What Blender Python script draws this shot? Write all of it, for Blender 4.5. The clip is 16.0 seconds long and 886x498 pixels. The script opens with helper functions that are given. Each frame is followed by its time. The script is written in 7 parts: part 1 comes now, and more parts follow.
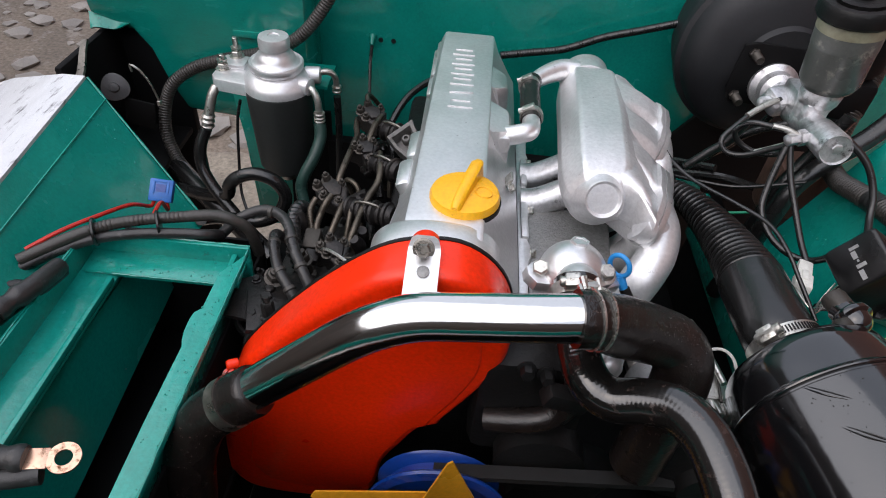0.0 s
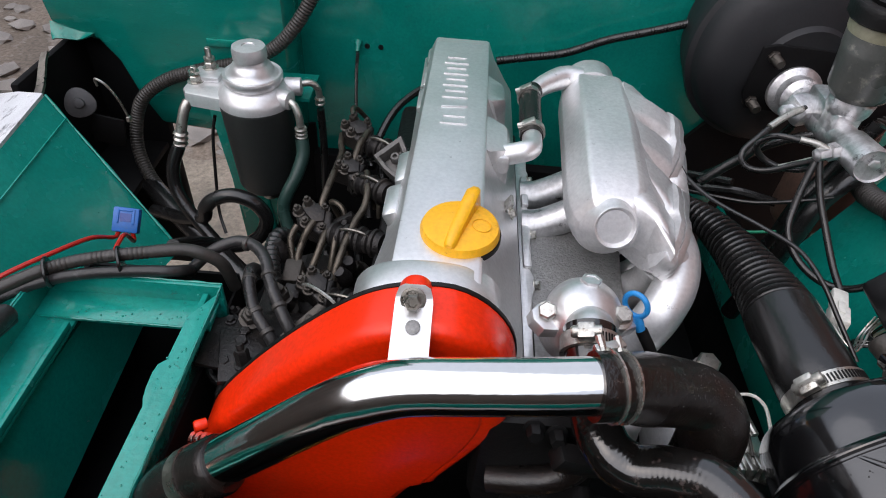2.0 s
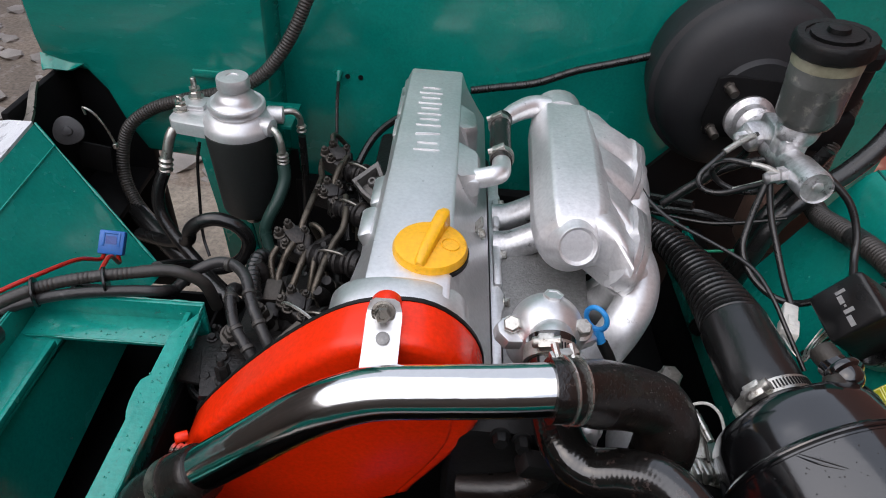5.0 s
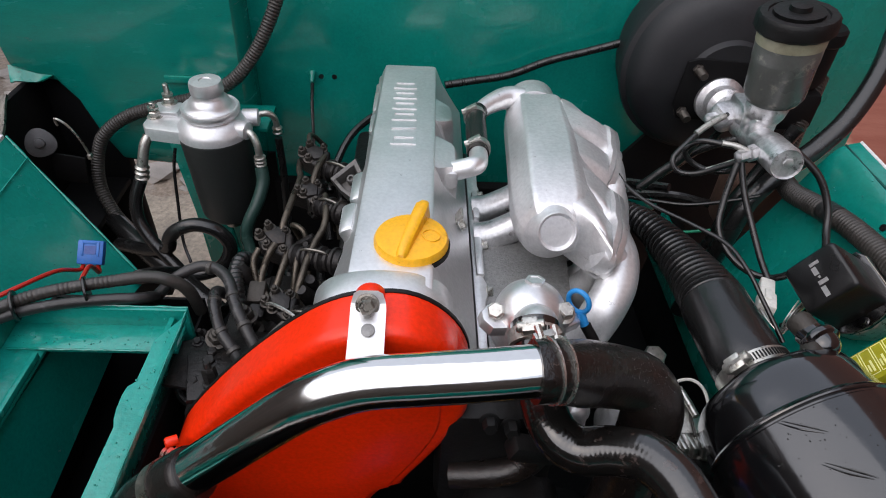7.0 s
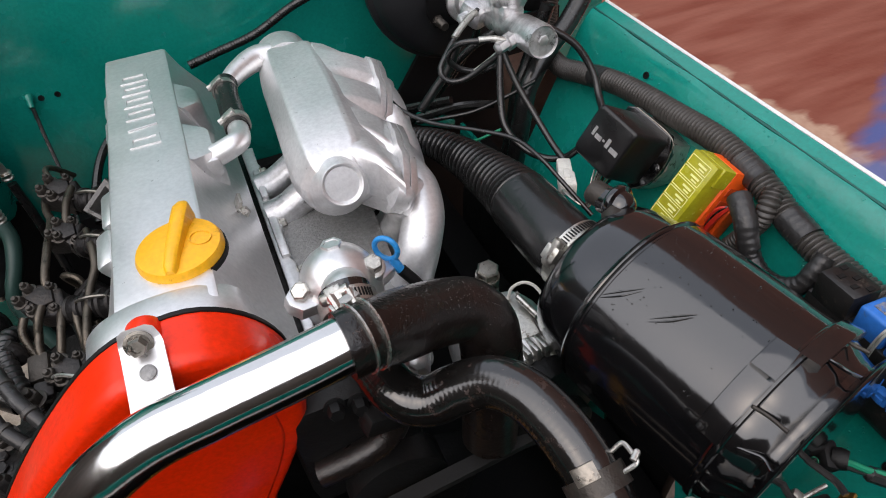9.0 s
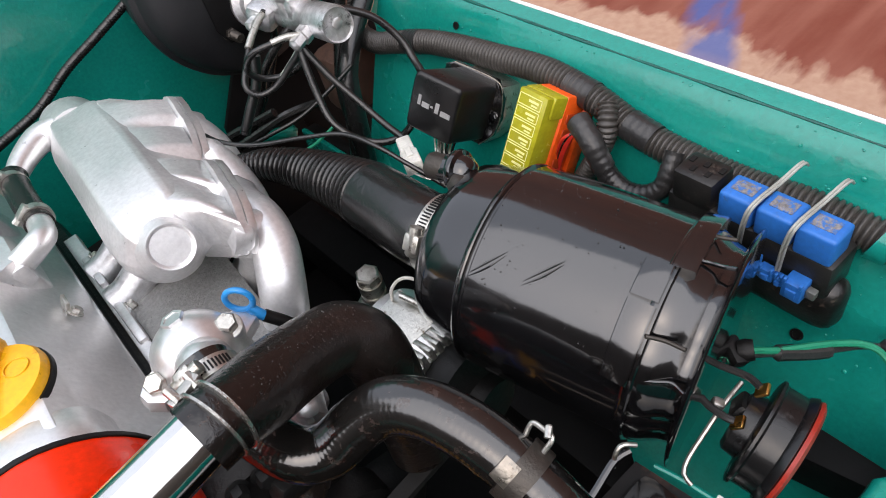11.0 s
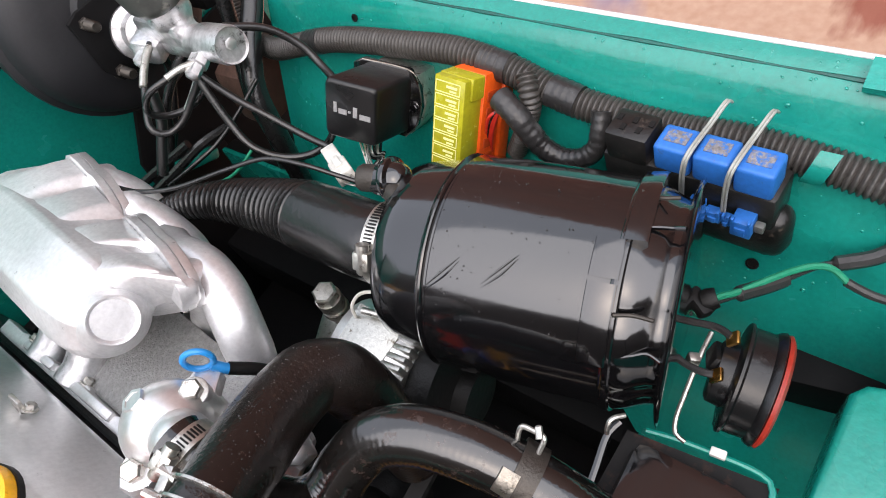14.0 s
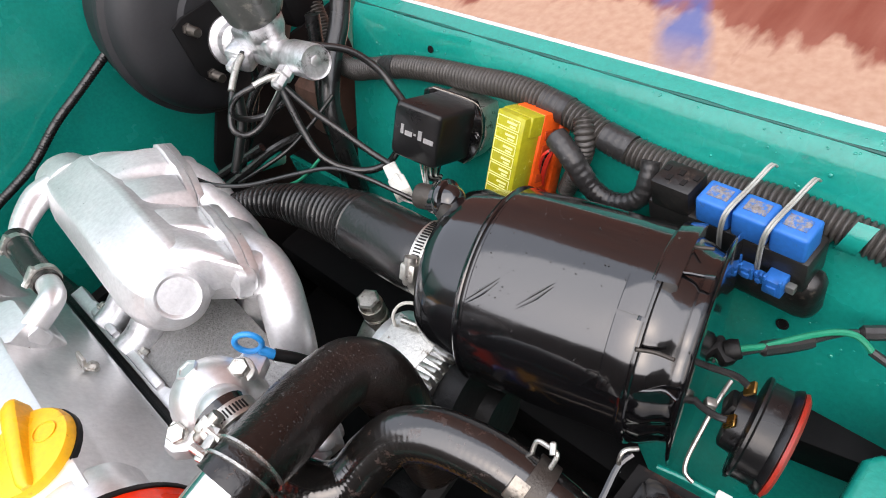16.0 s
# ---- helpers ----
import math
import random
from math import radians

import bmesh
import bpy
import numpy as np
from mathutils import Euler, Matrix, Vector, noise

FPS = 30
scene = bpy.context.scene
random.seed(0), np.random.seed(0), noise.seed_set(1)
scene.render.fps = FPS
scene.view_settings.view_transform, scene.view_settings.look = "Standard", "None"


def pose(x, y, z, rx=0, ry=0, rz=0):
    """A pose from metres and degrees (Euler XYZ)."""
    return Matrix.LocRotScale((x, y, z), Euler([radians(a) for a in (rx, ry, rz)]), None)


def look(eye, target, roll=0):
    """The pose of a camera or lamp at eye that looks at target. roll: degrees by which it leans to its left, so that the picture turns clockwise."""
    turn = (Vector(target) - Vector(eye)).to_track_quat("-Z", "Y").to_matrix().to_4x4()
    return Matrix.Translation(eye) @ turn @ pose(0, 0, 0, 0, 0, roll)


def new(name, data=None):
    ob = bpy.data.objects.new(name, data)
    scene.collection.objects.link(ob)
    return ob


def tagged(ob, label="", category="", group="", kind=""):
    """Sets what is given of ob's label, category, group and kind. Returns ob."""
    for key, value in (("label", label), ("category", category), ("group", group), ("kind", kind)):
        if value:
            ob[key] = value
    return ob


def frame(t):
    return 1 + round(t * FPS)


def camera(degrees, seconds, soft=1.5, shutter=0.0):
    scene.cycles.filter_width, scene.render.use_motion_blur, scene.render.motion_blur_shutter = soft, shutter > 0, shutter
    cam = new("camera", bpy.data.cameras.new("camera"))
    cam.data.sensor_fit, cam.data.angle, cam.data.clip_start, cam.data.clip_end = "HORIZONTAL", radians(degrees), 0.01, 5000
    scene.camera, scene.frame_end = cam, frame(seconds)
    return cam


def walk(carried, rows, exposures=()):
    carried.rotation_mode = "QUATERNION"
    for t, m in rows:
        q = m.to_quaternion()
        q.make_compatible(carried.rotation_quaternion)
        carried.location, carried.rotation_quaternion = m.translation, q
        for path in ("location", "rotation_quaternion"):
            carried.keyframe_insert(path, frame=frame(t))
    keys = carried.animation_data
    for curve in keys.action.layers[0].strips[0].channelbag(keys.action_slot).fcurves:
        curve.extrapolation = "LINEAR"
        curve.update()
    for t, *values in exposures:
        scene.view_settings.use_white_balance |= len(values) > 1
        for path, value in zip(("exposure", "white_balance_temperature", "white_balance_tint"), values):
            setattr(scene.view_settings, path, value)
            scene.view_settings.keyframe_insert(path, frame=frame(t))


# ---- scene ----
cam = camera(70.4, 16.0, soft=1.0)
PATH = [
    (0, (-0.004, 0.175, 1.369), (-0.013, 1.656, 0.026), 5.5),
    (0.5, (-0.007, 0.183, 1.367), (-0.017, 1.68, 0.04), 5.8),
    (1, (-0.007, 0.239, 1.354), (-0.009, 1.69, -0.023), 4.8),
    (1.5, (-0.007, 0.253, 1.353), (-0.007, 1.726, 0.0), 5.2),
    (2, (-0.004, 0.258, 1.35), (-0.004, 1.73, -0.005), 4.7),
    (2.5, (-0.004, 0.252, 1.351), (-0.012, 1.735, 0.009), 4.8),
    (3, (0.001, 0.234, 1.362), (0.02, 1.752, 0.06), 5.0),
    (5.5, (0.012, 0.224, 1.368), (0.047, 1.756, 0.082), 5.2),
    (6, (0.012, 0.219, 1.368), (0.047, 1.754, 0.086), 5.0),
    (6.5, (0.013, 0.22, 1.365), (0.055, 1.743, 0.069), 4.6),
    (7, (0.015, 0.219, 1.365), (0.1, 1.747, 0.078), 3.6),
    (7.5, (0.029, 0.22, 1.354), (0.238, 1.729, 0.058), 0.5),
    (8, (0.051, 0.24, 1.339), (0.433, 1.661, -0.015), -0.9),
    (8.5, (0.072, 0.249, 1.335), (0.537, 1.616, -0.049), -2.7),
    (9, (0.083, 0.248, 1.332), (0.571, 1.593, -0.065), -5.4),
    (9.5, (0.102, 0.249, 1.325), (0.637, 1.555, -0.091), -7.8),
    (10, (0.119, 0.243, 1.317), (0.67, 1.545, -0.098), -12.7),
    (12.5, (0.172, 0.289, 1.301), (0.908, 1.268, -0.28), -22.7),
    (13, (0.173, 0.284, 1.31), (0.857, 1.294, -0.275), -25.9),
    (13.5, (0.174, 0.28, 1.314), (0.84, 1.308, -0.267), -27.8),
    (14, (0.179, 0.277, 1.317), (0.852, 1.299, -0.265), -28.3),
    (14.5, (0.179, 0.277, 1.318), (0.859, 1.29, -0.267), -28.4),
    (15, (0.183, 0.272, 1.32), (0.851, 1.302, -0.259), -28.9),
    (15.5, (0.171, 0.259, 1.333), (0.855, 1.36, -0.191), -26.6),
    (16, (0.16, 0.256, 1.339), (0.823, 1.416, -0.149), -23.7),
]
EXPOSURE = [(0.0, 0.38, 6350, 15), (1.0, 0.33, 6350, 15), (2.5, 0.30, 6300, 15), (6.5, 0.25, 6300, 15), (8.0, 0.33, 6450, 14), (9.0, 0.38, 6500, 14), (10.0, 0.46, 6500, 14),
            (12.5, 1.05, 6550, 15), (14.0, 1.03, 6550, 15), (16.0, 1.10, 6550, 15)]
walk(cam, [(t, look(eye, target, roll)) for t, eye, target, roll in PATH], EXPOSURE)

# ---- light: a bright overcast sky with a broad, weak sun ----
world = bpy.data.worlds.new("world")
scene.world = world
world.use_nodes = True
wn = world.node_tree
sky = wn.nodes.new("ShaderNodeTexSky")
sky.sky_type, sky.sun_disc = "NISHITA", False
sky.sun_elevation, sky.sun_rotation = radians(48), radians(236)
sky.air_density, sky.dust_density, sky.ozone_density = 1.0, 6.0, 1.0
veil = wn.nodes.new("ShaderNodeMix")
veil.data_type = "RGBA"
veil.inputs["Factor"].default_value = 0.72
wn.links.new(sky.outputs[0], veil.inputs[6])
veil.inputs[7].default_value = (7.4, 8.0, 8.8, 1)  # the even white of the cloud cover
wn.links.new(veil.outputs[2], wn.nodes["Background"].inputs[0])
wn.nodes["Background"].inputs[1].default_value = 0.12
sun_data = bpy.data.lights.new("sun", "SUN")
sun_data.energy, sun_data.angle, sun_data.color = 1.6, radians(105), (1.0, 0.97, 0.93)
sun = new("sun", sun_data)
sun.matrix_world = look((-2.4, -0.9, 4.2), (0, 0.7, 0.9))


# ---- materials ----
def material(name, colour, rough=0.5, metal=0.0, coat=0.0, spec=0.5, vary=0.15, vary_scale=9.0, grain=0.1, grain_scale=220.0,
             bump=0.1, bump_scale=160.0, dirt=None, dirt_amount=0.0, dirt_scale=14.0, stretch=None, rough_vary=0.12):
    """A painted, moulded or cast surface: broad tone, fine grain, relief, and stains of a second colour."""
    m = bpy.data.materials.new(name)
    m.use_nodes = True
    nt = m.node_tree
    p = nt.nodes["Principled BSDF"]
    link = nt.links.new

    def noise_node(scale, detail=4.0, rough_=0.6):
        n = nt.nodes.new("ShaderNodeTexNoise")
        n.inputs["Scale"].default_value, n.inputs["Detail"].default_value, n.inputs["Roughness"].default_value = scale, detail, rough_
        link(place.outputs[0], n.inputs["Vector"])
        return n

    coord = nt.nodes.new("ShaderNodeTexCoord")
    place = nt.nodes.new("ShaderNodeMapping")
    link(coord.outputs["Object"], place.inputs["Vector"])
    if stretch:
        place.inputs["Scale"].default_value = stretch
    broad, fine = noise_node(vary_scale), noise_node(grain_scale, 3.0)

    def ramp(node, lo, hi, a, b):
        r = nt.nodes.new("ShaderNodeMapRange")
        r.inputs["From Min"].default_value, r.inputs["From Max"].default_value = lo, hi
        r.inputs["To Min"].default_value, r.inputs["To Max"].default_value = a, b
        link(node.outputs[0], r.inputs["Value"])
        return r

    def math_node(op, a, b):
        n = nt.nodes.new("ShaderNodeMath")
        n.operation = op
        for i, v in enumerate((a, b)):
            if isinstance(v, (int, float)):
                n.inputs[i].default_value = v
            else:
                link(v.outputs[0], n.inputs[i])
        return n

    tone = math_node("MULTIPLY", ramp(broad, 0.3, 0.7, 1 - vary, 1 + vary), ramp(fine, 0.3, 0.7, 1 - grain, 1 + grain))
    scaled = nt.nodes.new("ShaderNodeVectorMath")
    scaled.operation = "SCALE"
    scaled.inputs[0].default_value = colour
    link(tone.outputs[0], scaled.inputs["Scale"])
    out = scaled.outputs[0]
    rough_node = ramp(broad, 0.3, 0.7, max(0.02, rough - rough_vary), min(1.0, rough + rough_vary))
    if dirt is not None:
        stain = ramp(noise_node(dirt_scale, 8.0, 0.7), 0.62 - dirt_amount * 0.3, 0.72 - dirt_amount * 0.25, 0.0, 1.0)
        mix = nt.nodes.new("ShaderNodeMix")
        mix.data_type = "RGBA"
        link(stain.outputs[0], mix.inputs["Factor"])
        link(out, mix.inputs[6])
        mix.inputs[7].default_value = (*dirt, 1)
        out = mix.outputs[2]
        rough_node = math_node("MAXIMUM", rough_node, math_node("MULTIPLY", stain, 0.6))
    link(out, p.inputs["Base Color"])
    link(rough_node.outputs[0], p.inputs["Roughness"])
    p.inputs["Metallic"].default_value = metal
    p.inputs["Coat Weight"].default_value, p.inputs["Coat Roughness"].default_value = coat, 0.08
    p.inputs["Specular IOR Level"].default_value = spec
    if bump:
        b = nt.nodes.new("ShaderNodeBump")
        b.inputs["Strength"].default_value, b.inputs["Distance"].default_value = bump, 0.002
        link(noise_node(bump_scale, 3.0).outputs[0], b.inputs["Height"])
        link(b.outputs[0], p.inputs["Normal"])
    return m


GREEN = material("green_paint", (0.002, 0.225, 0.178), 0.22, coat=0.35, vary=0.12, bump=0.32, bump_scale=70, dirt=(0.01, 0.12, 0.10), dirt_amount=-0.05, dirt_scale=40)
GREEN_BRUSHED = material("green_brushed_paint", (0.002, 0.215, 0.170), 0.2, coat=0.4, vary=0.10, bump=0.45, bump_scale=12, stretch=(1.0, 1.0, 4.0), dirt=(0.01, 0.11, 0.09), dirt_amount=0.05, dirt_scale=20)
GREEN_WET = material("wet_green_paint", (0.004, 0.25, 0.20), 0.08, coat=0.8, vary=0.1, bump=0.0)
GREEN_WORN = material("green_paint_worn", (0.005, 0.275, 0.225), 0.25, coat=0.3, vary=0.18, bump=0.45, bump_scale=70, dirt=(0.012, 0.05, 0.045), dirt_amount=0.0, dirt_scale=80)
SILVER = material("silver_paint", (0.80, 0.80, 0.80), 0.38, metal=0.84, vary=0.06, grain=0.06, bump=0.09, bump_scale=60, rough_vary=0.07, dirt=(0.13, 0.12, 0.11), dirt_amount=-0.16, dirt_scale=75)
SILVER_CAST = material("cast_aluminium", (0.78, 0.78, 0.785), 0.40, metal=0.70, vary=0.09, grain=0.08, bump=0.14, bump_scale=60, dirt=(0.22, 0.21, 0.20), dirt_amount=-0.08, dirt_scale=70)
GREY_CAST = material("grey_cast_iron", (0.30, 0.30, 0.295), 0.5, metal=0.4, vary=0.15, grain=0.2, bump=0.8, bump_scale=300, dirt=(0.03, 0.028, 0.025), dirt_amount=-0.02, dirt_scale=110)
GRIME = material("oily_dark_metal", (0.018, 0.016, 0.0155), 0.40, metal=0.3, vary=0.35, grain=0.25, bump=0.5, bump_scale=240, dirt=(0.042, 0.034, 0.029), dirt_amount=0.2, dirt_scale=45)
BLACK_ENGINE = material("black_engine_paint", (0.006, 0.006, 0.006), 0.5, spec=0.3, vary=0.3, bump=0.4, bump_scale=130)
CHROME = material("chrome", (0.74, 0.73, 0.71), 0.13, metal=1.0, vary=0.03, grain=0.02, bump=0.22, bump_scale=26, rough_vary=0.04)
STEEL = material("zinc_steel", (0.55, 0.54, 0.5), 0.35, metal=0.9, vary=0.15, grain=0.15, bump=0.2, bump_scale=400, dirt=(0.12, 0.09, 0.06), dirt_amount=0.2, dirt_scale=120)
DARK_STEEL = material("dark_steel", (0.062, 0.055, 0.048), 0.44, metal=0.6, vary=0.2, bump=0.3, bump_scale=350)
# brown dust specks; the brown also stands in for a reflected sheen
RUBBER = material("black_rubber", (0.011, 0.0085, 0.0075), 0.27, spec=0.6, vary=0.25, grain=0.3, bump=0.25, bump_scale=300, dirt=(0.05, 0.030, 0.022), dirt_amount=0.10, dirt_scale=260, rough_vary=0.1)
RUBBER_GLOSS = material("glossy_rubber", (0.008, 0.0075, 0.007), 0.15, spec=0.8, coat=0.45, vary=0.3, grain=0.3, bump=0.12, bump_scale=110, dirt=(0.03, 0.016, 0.012), dirt_amount=0.18, dirt_scale=90, rough_vary=0.08)
TIE_WIRE = material("galvanised_wire", (0.36, 0.37, 0.34), 0.45, metal=0.4, vary=0.2)
RUBBER_BELT = material("belt_rubber", (0.006, 0.006, 0.006), 0.7, vary=0.2, bump=0.15, bump_scale=260)
RUBBER_DULL = material("dull_rubber", (0.011, 0.011, 0.011), 0.24, spec=0.65, vary=0.2, bump=0.15, bump_scale=260)
CONDUIT = material("black_conduit", (0.045, 0.041, 0.037), 0.40, vary=0.2, grain=0.2, bump=0.1, dirt=(0.09, 0.085, 0.08), dirt_amount=0.12, dirt_scale=60)
TAPE = material("black_tape", (0.026, 0.025, 0.025), 0.36, vary=0.3, bump=0.4, bump_scale=120, dirt=(0.1, 0.1, 0.1), dirt_amount=0.08, dirt_scale=40)
GLOSS_BLACK = material("gloss_black_enamel", (0.004, 0.004, 0.0045), 0.12, coat=0.8, spec=0.7, vary=0.3, bump=0.16, bump_scale=34, rough_vary=0.06, dirt=(0.10, 0.085, 0.07), dirt_amount=-0.26, dirt_scale=120)
BOOSTER_BLACK = material("grey_black_enamel", (0.015, 0.0155, 0.018), 0.55, spec=0.5, vary=0.2, bump=0.12, bump_scale=120)
RING_BLUE = material("light_blue_plastic", (0.02, 0.25, 0.62), 0.32, vary=0.08, bump=0.04)
# for black steel parts, and for plates whose black stands in for shade
MATT_BLACK = material("black_steel_and_shade", (0.0045, 0.0045, 0.005), 0.7, spec=0.2, vary=0.2, bump=0.12, bump_scale=200)
SATIN_BLACK = material("satin_black_enamel", (0.007, 0.007, 0.0075), 0.34, spec=0.5, vary=0.25, bump=0.2, bump_scale=90, dirt=(0.05, 0.05, 0.05), dirt_amount=-0.05, dirt_scale=60)
RED = material("red_enamel", (0.90, 0.030, 0.001), 0.32, coat=0.15, spec=0.35, vary=0.07, bump=0.16, bump_scale=45, rough_vary=0.06)
YELLOW = material("yellow_plastic", (0.90, 0.46, 0.008), 0.36, vary=0.05, bump=0.05, dirt=(0.5, 0.2, 0.004), dirt_amount=0.04, dirt_scale=60)
YELLOW_PAINT = material("yellow_paint", (0.78, 0.36, 0.02), 0.35, vary=0.08)
BLUE = material("blue_plastic", (0.020, 0.14, 0.48), 0.38, vary=0.1, bump=0.06, dirt=(0.06, 0.1, 0.2), dirt_amount=0.1, dirt_scale=80)
BLUE_PAINT = material("blue_paint", (0.004, 0.042, 0.26), 0.3, coat=0.3, vary=0.08)
BLUE_DIRTY = material("blue_label_print", (0.19, 0.18, 0.18), 0.6, vary=0.5, vary_scale=300, dirt=(0.03, 0.14, 0.42), dirt_amount=0.5, dirt_scale=260)
FUSE_YELLOW = material("yellow_clear_plastic", (0.37, 0.35, 0.014), 0.2, vary=0.12, vary_scale=60, bump=0.05)
FUSE_PRINT = material("pale_yellow_print", (0.78, 0.76, 0.3), 0.4, vary=0.2)
ORANGE = material("orange_plastic", (0.80, 0.10, 0.008), 0.4, vary=0.1)
ORANGE_SHADE = material("orange_plastic_shadow_gap", (0.45, 0.05, 0.006), 0.5, vary=0.2)
WHITE_PLASTIC = material("white_plastic", (0.7, 0.69, 0.64), 0.45, vary=0.06, dirt=(0.4, 0.37, 0.3), dirt_amount=0.12)
WHITE_EDGE = material("white_painted_edge", (0.8, 0.8, 0.8), 0.3, coat=0.3, vary=0.04, dirt=(0.25, 0.4, 0.36), dirt_amount=0.08)
PALE_SHEET = material("scuffed_white_sheet", (0.75, 0.76, 0.78), 0.16, coat=0.5, vary=0.06, dirt=(0.09, 0.085, 0.10), dirt_amount=0.2, dirt_scale=11, stretch=(9, 1.6, 4))
BRASS = material("brass", (0.72, 0.42, 0.12), 0.3, metal=1.0, vary=0.15)
COPPER = material("copper_lug", (0.78, 0.5, 0.36), 0.35, metal=1.0, vary=0.15, dirt=(0.16, 0.07, 0.03), dirt_amount=0.35, dirt_scale=90)
RED_WIRE = material("red_wire", (0.55, 0.025, 0.015), 0.4, vary=0.1)
GREEN_WIRE = material("green_wire", (0.01, 0.22, 0.12), 0.4, vary=0.1)
SMOKED = material("smoky_plastic", (0.10, 0.105, 0.098), 0.3, vary=0.12, bump=0.05, dirt=(0.3, 0.29, 0.25), dirt_amount=0.14, dirt_scale=30)
CANISTER = material("dark_grey_enamel", (0.034, 0.038, 0.037), 0.48, vary=0.1, bump=0.08, bump_scale=200)
NECK_BAND = material("yellowed_plastic", (0.30, 0.29, 0.20), 0.35, vary=0.2, vary_scale=40)
SILVER_SOFT = material("soft_silver_paint", (0.76, 0.76, 0.77), 0.42, metal=0.6, vary=0.06, grain=0.06, bump=0.08, bump_scale=120)
CORNER_GREY = material("dull_grey_enamel", (0.085, 0.085, 0.088), 0.5, vary=0.2, bump=0.2, bump_scale=150)
LETTER = material("worn_silver_print", (0.5, 0.5, 0.5), 0.4, metal=0.6, vary=0.2)
GREEN_HOSE = material("grey_green_hose", (0.02, 0.05, 0.042), 0.35, vary=0.15)
# brown stains paint the brown reflection on the tank's black enamel
TANK_BLACK = material("black_enamel_brown_sheen", (0.006, 0.005, 0.005), 0.55, spec=0.15, vary=0.3, bump=0.3, bump_scale=60, dirt=(0.05, 0.022, 0.014), dirt_amount=0.3, dirt_scale=26)
CREASE_SHADE = material("green_crease_shade", (0.002, 0.085, 0.07), 0.4, vary=0.4, vary_scale=40, bump=0.3, bump_scale=200)
CARRIER = material("dusty_black_plastic", (0.012, 0.0115, 0.011), 0.4, vary=0.4, vary_scale=30, bump=0.3, bump_scale=120, dirt=(0.07, 0.055, 0.045), dirt_amount=0.12, dirt_scale=70)
HORN_RED = material("dull_red_paint", (0.36, 0.028, 0.014), 0.4, vary=0.2, dirt=(0.10, 0.015, 0.01), dirt_amount=0.1, dirt_scale=60)
PIPE_STEEL = material("oily_pipe_steel", (0.105, 0.09, 0.072), 0.36, metal=0.75, vary=0.3, vary_scale=40, bump=0.3, bump_scale=300, dirt=(0.02, 0.017, 0.014), dirt_amount=0.2, dirt_scale=90)
GREY_DARK = material("oily_grey_casting", (0.12, 0.115, 0.11), 0.42, metal=0.5, vary=0.3, vary_scale=30, bump=0.5, bump_scale=200, dirt=(0.02, 0.017, 0.014), dirt_amount=0.15, dirt_scale=60)
WATER_BEAD = material("water_bead", (0.03, 0.029, 0.028), 0.16, coat=0.3, spec=0.5, vary=0.1, bump=0.0)
STEEL_AGED = material("aged_steel", (0.26, 0.24, 0.21), 0.34, metal=0.9, vary=0.25, vary_scale=60, bump=0.3, bump_scale=350, dirt=(0.04, 0.03, 0.02), dirt_amount=0.15, dirt_scale=140)
SILVER_DULL = material("dull_silver_paint", (0.66, 0.66, 0.67), 0.38, metal=0.85, vary=0.25, vary_scale=25, grain=0.15, bump=0.3, bump_scale=90, dirt=(0.06, 0.06, 0.06), dirt_amount=0.1, dirt_scale=45)
BROWN_FILL = material("brown_gap_fill", (0.085, 0.045, 0.032), 0.75, vary=0.3, bump=0.4, dirt=(0.06, 0.03, 0.02), dirt_amount=0.4)


# ---- geometry helpers ----
def join(bm, piece, m=Matrix.Identity(4)):
    made = [bm.verts.new(m @ v.co) for v in piece.verts]
    for f in piece.faces:
        bm.faces.new([made[v.index] for v in f.verts])
    piece.free()


def block(bm, centre, size, bevel=0.002, turn=(0, 0, 0), segments=2, m=None):
    """A bevelled box, turned by Euler degrees round its centre."""
    p = bmesh.new()
    bmesh.ops.create_cube(p, size=1)
    for v in p.verts:
        v.co = Vector((v.co.x * size[0], v.co.y * size[1], v.co.z * size[2]))
    if bevel:
        bmesh.ops.bevel(p, geom=p.edges[:], offset=min(bevel, min(size) * 0.45), segments=segments, affect="EDGES", profile=0.5)
    p.verts.index_update()
    join(bm, p, (m or Matrix.Identity(4)) @ pose(*centre, *turn))


def spline(pts, step=0.006):
    """Points at even steps along a smooth curve through pts."""
    pts = [Vector(p) for p in pts]
    ends = [pts[0] * 2 - pts[1]] + pts + [pts[-1] * 2 - pts[-2]]
    fine = []
    for a, b, c, d in zip(ends, ends[1:], ends[2:], ends[3:]):
        for k in range(24):
            u = k / 24
            fine.append(0.5 * ((2 * b) + (c - a) * u + (2 * a - 5 * b + 4 * c - d) * u * u + (3 * b - a - 3 * c + d) * u ** 3))
    fine.append(pts[-1])
    gone = [0.0]
    for a, b in zip(fine, fine[1:]):
        gone.append(gone[-1] + (b - a).length)
    n = max(2, int(round(gone[-1] / step)))
    out, i = [], 0
    for k in range(n + 1):
        s = gone[-1] * k / n
        while i < len(gone) - 2 and gone[i + 1] < s:
            i += 1
        u = (s - gone[i]) / max(1e-9, gone[i + 1] - gone[i])
        out.append(fine[i].lerp(fine[i + 1], min(1, max(0, u))))
    return out, gone[-1]


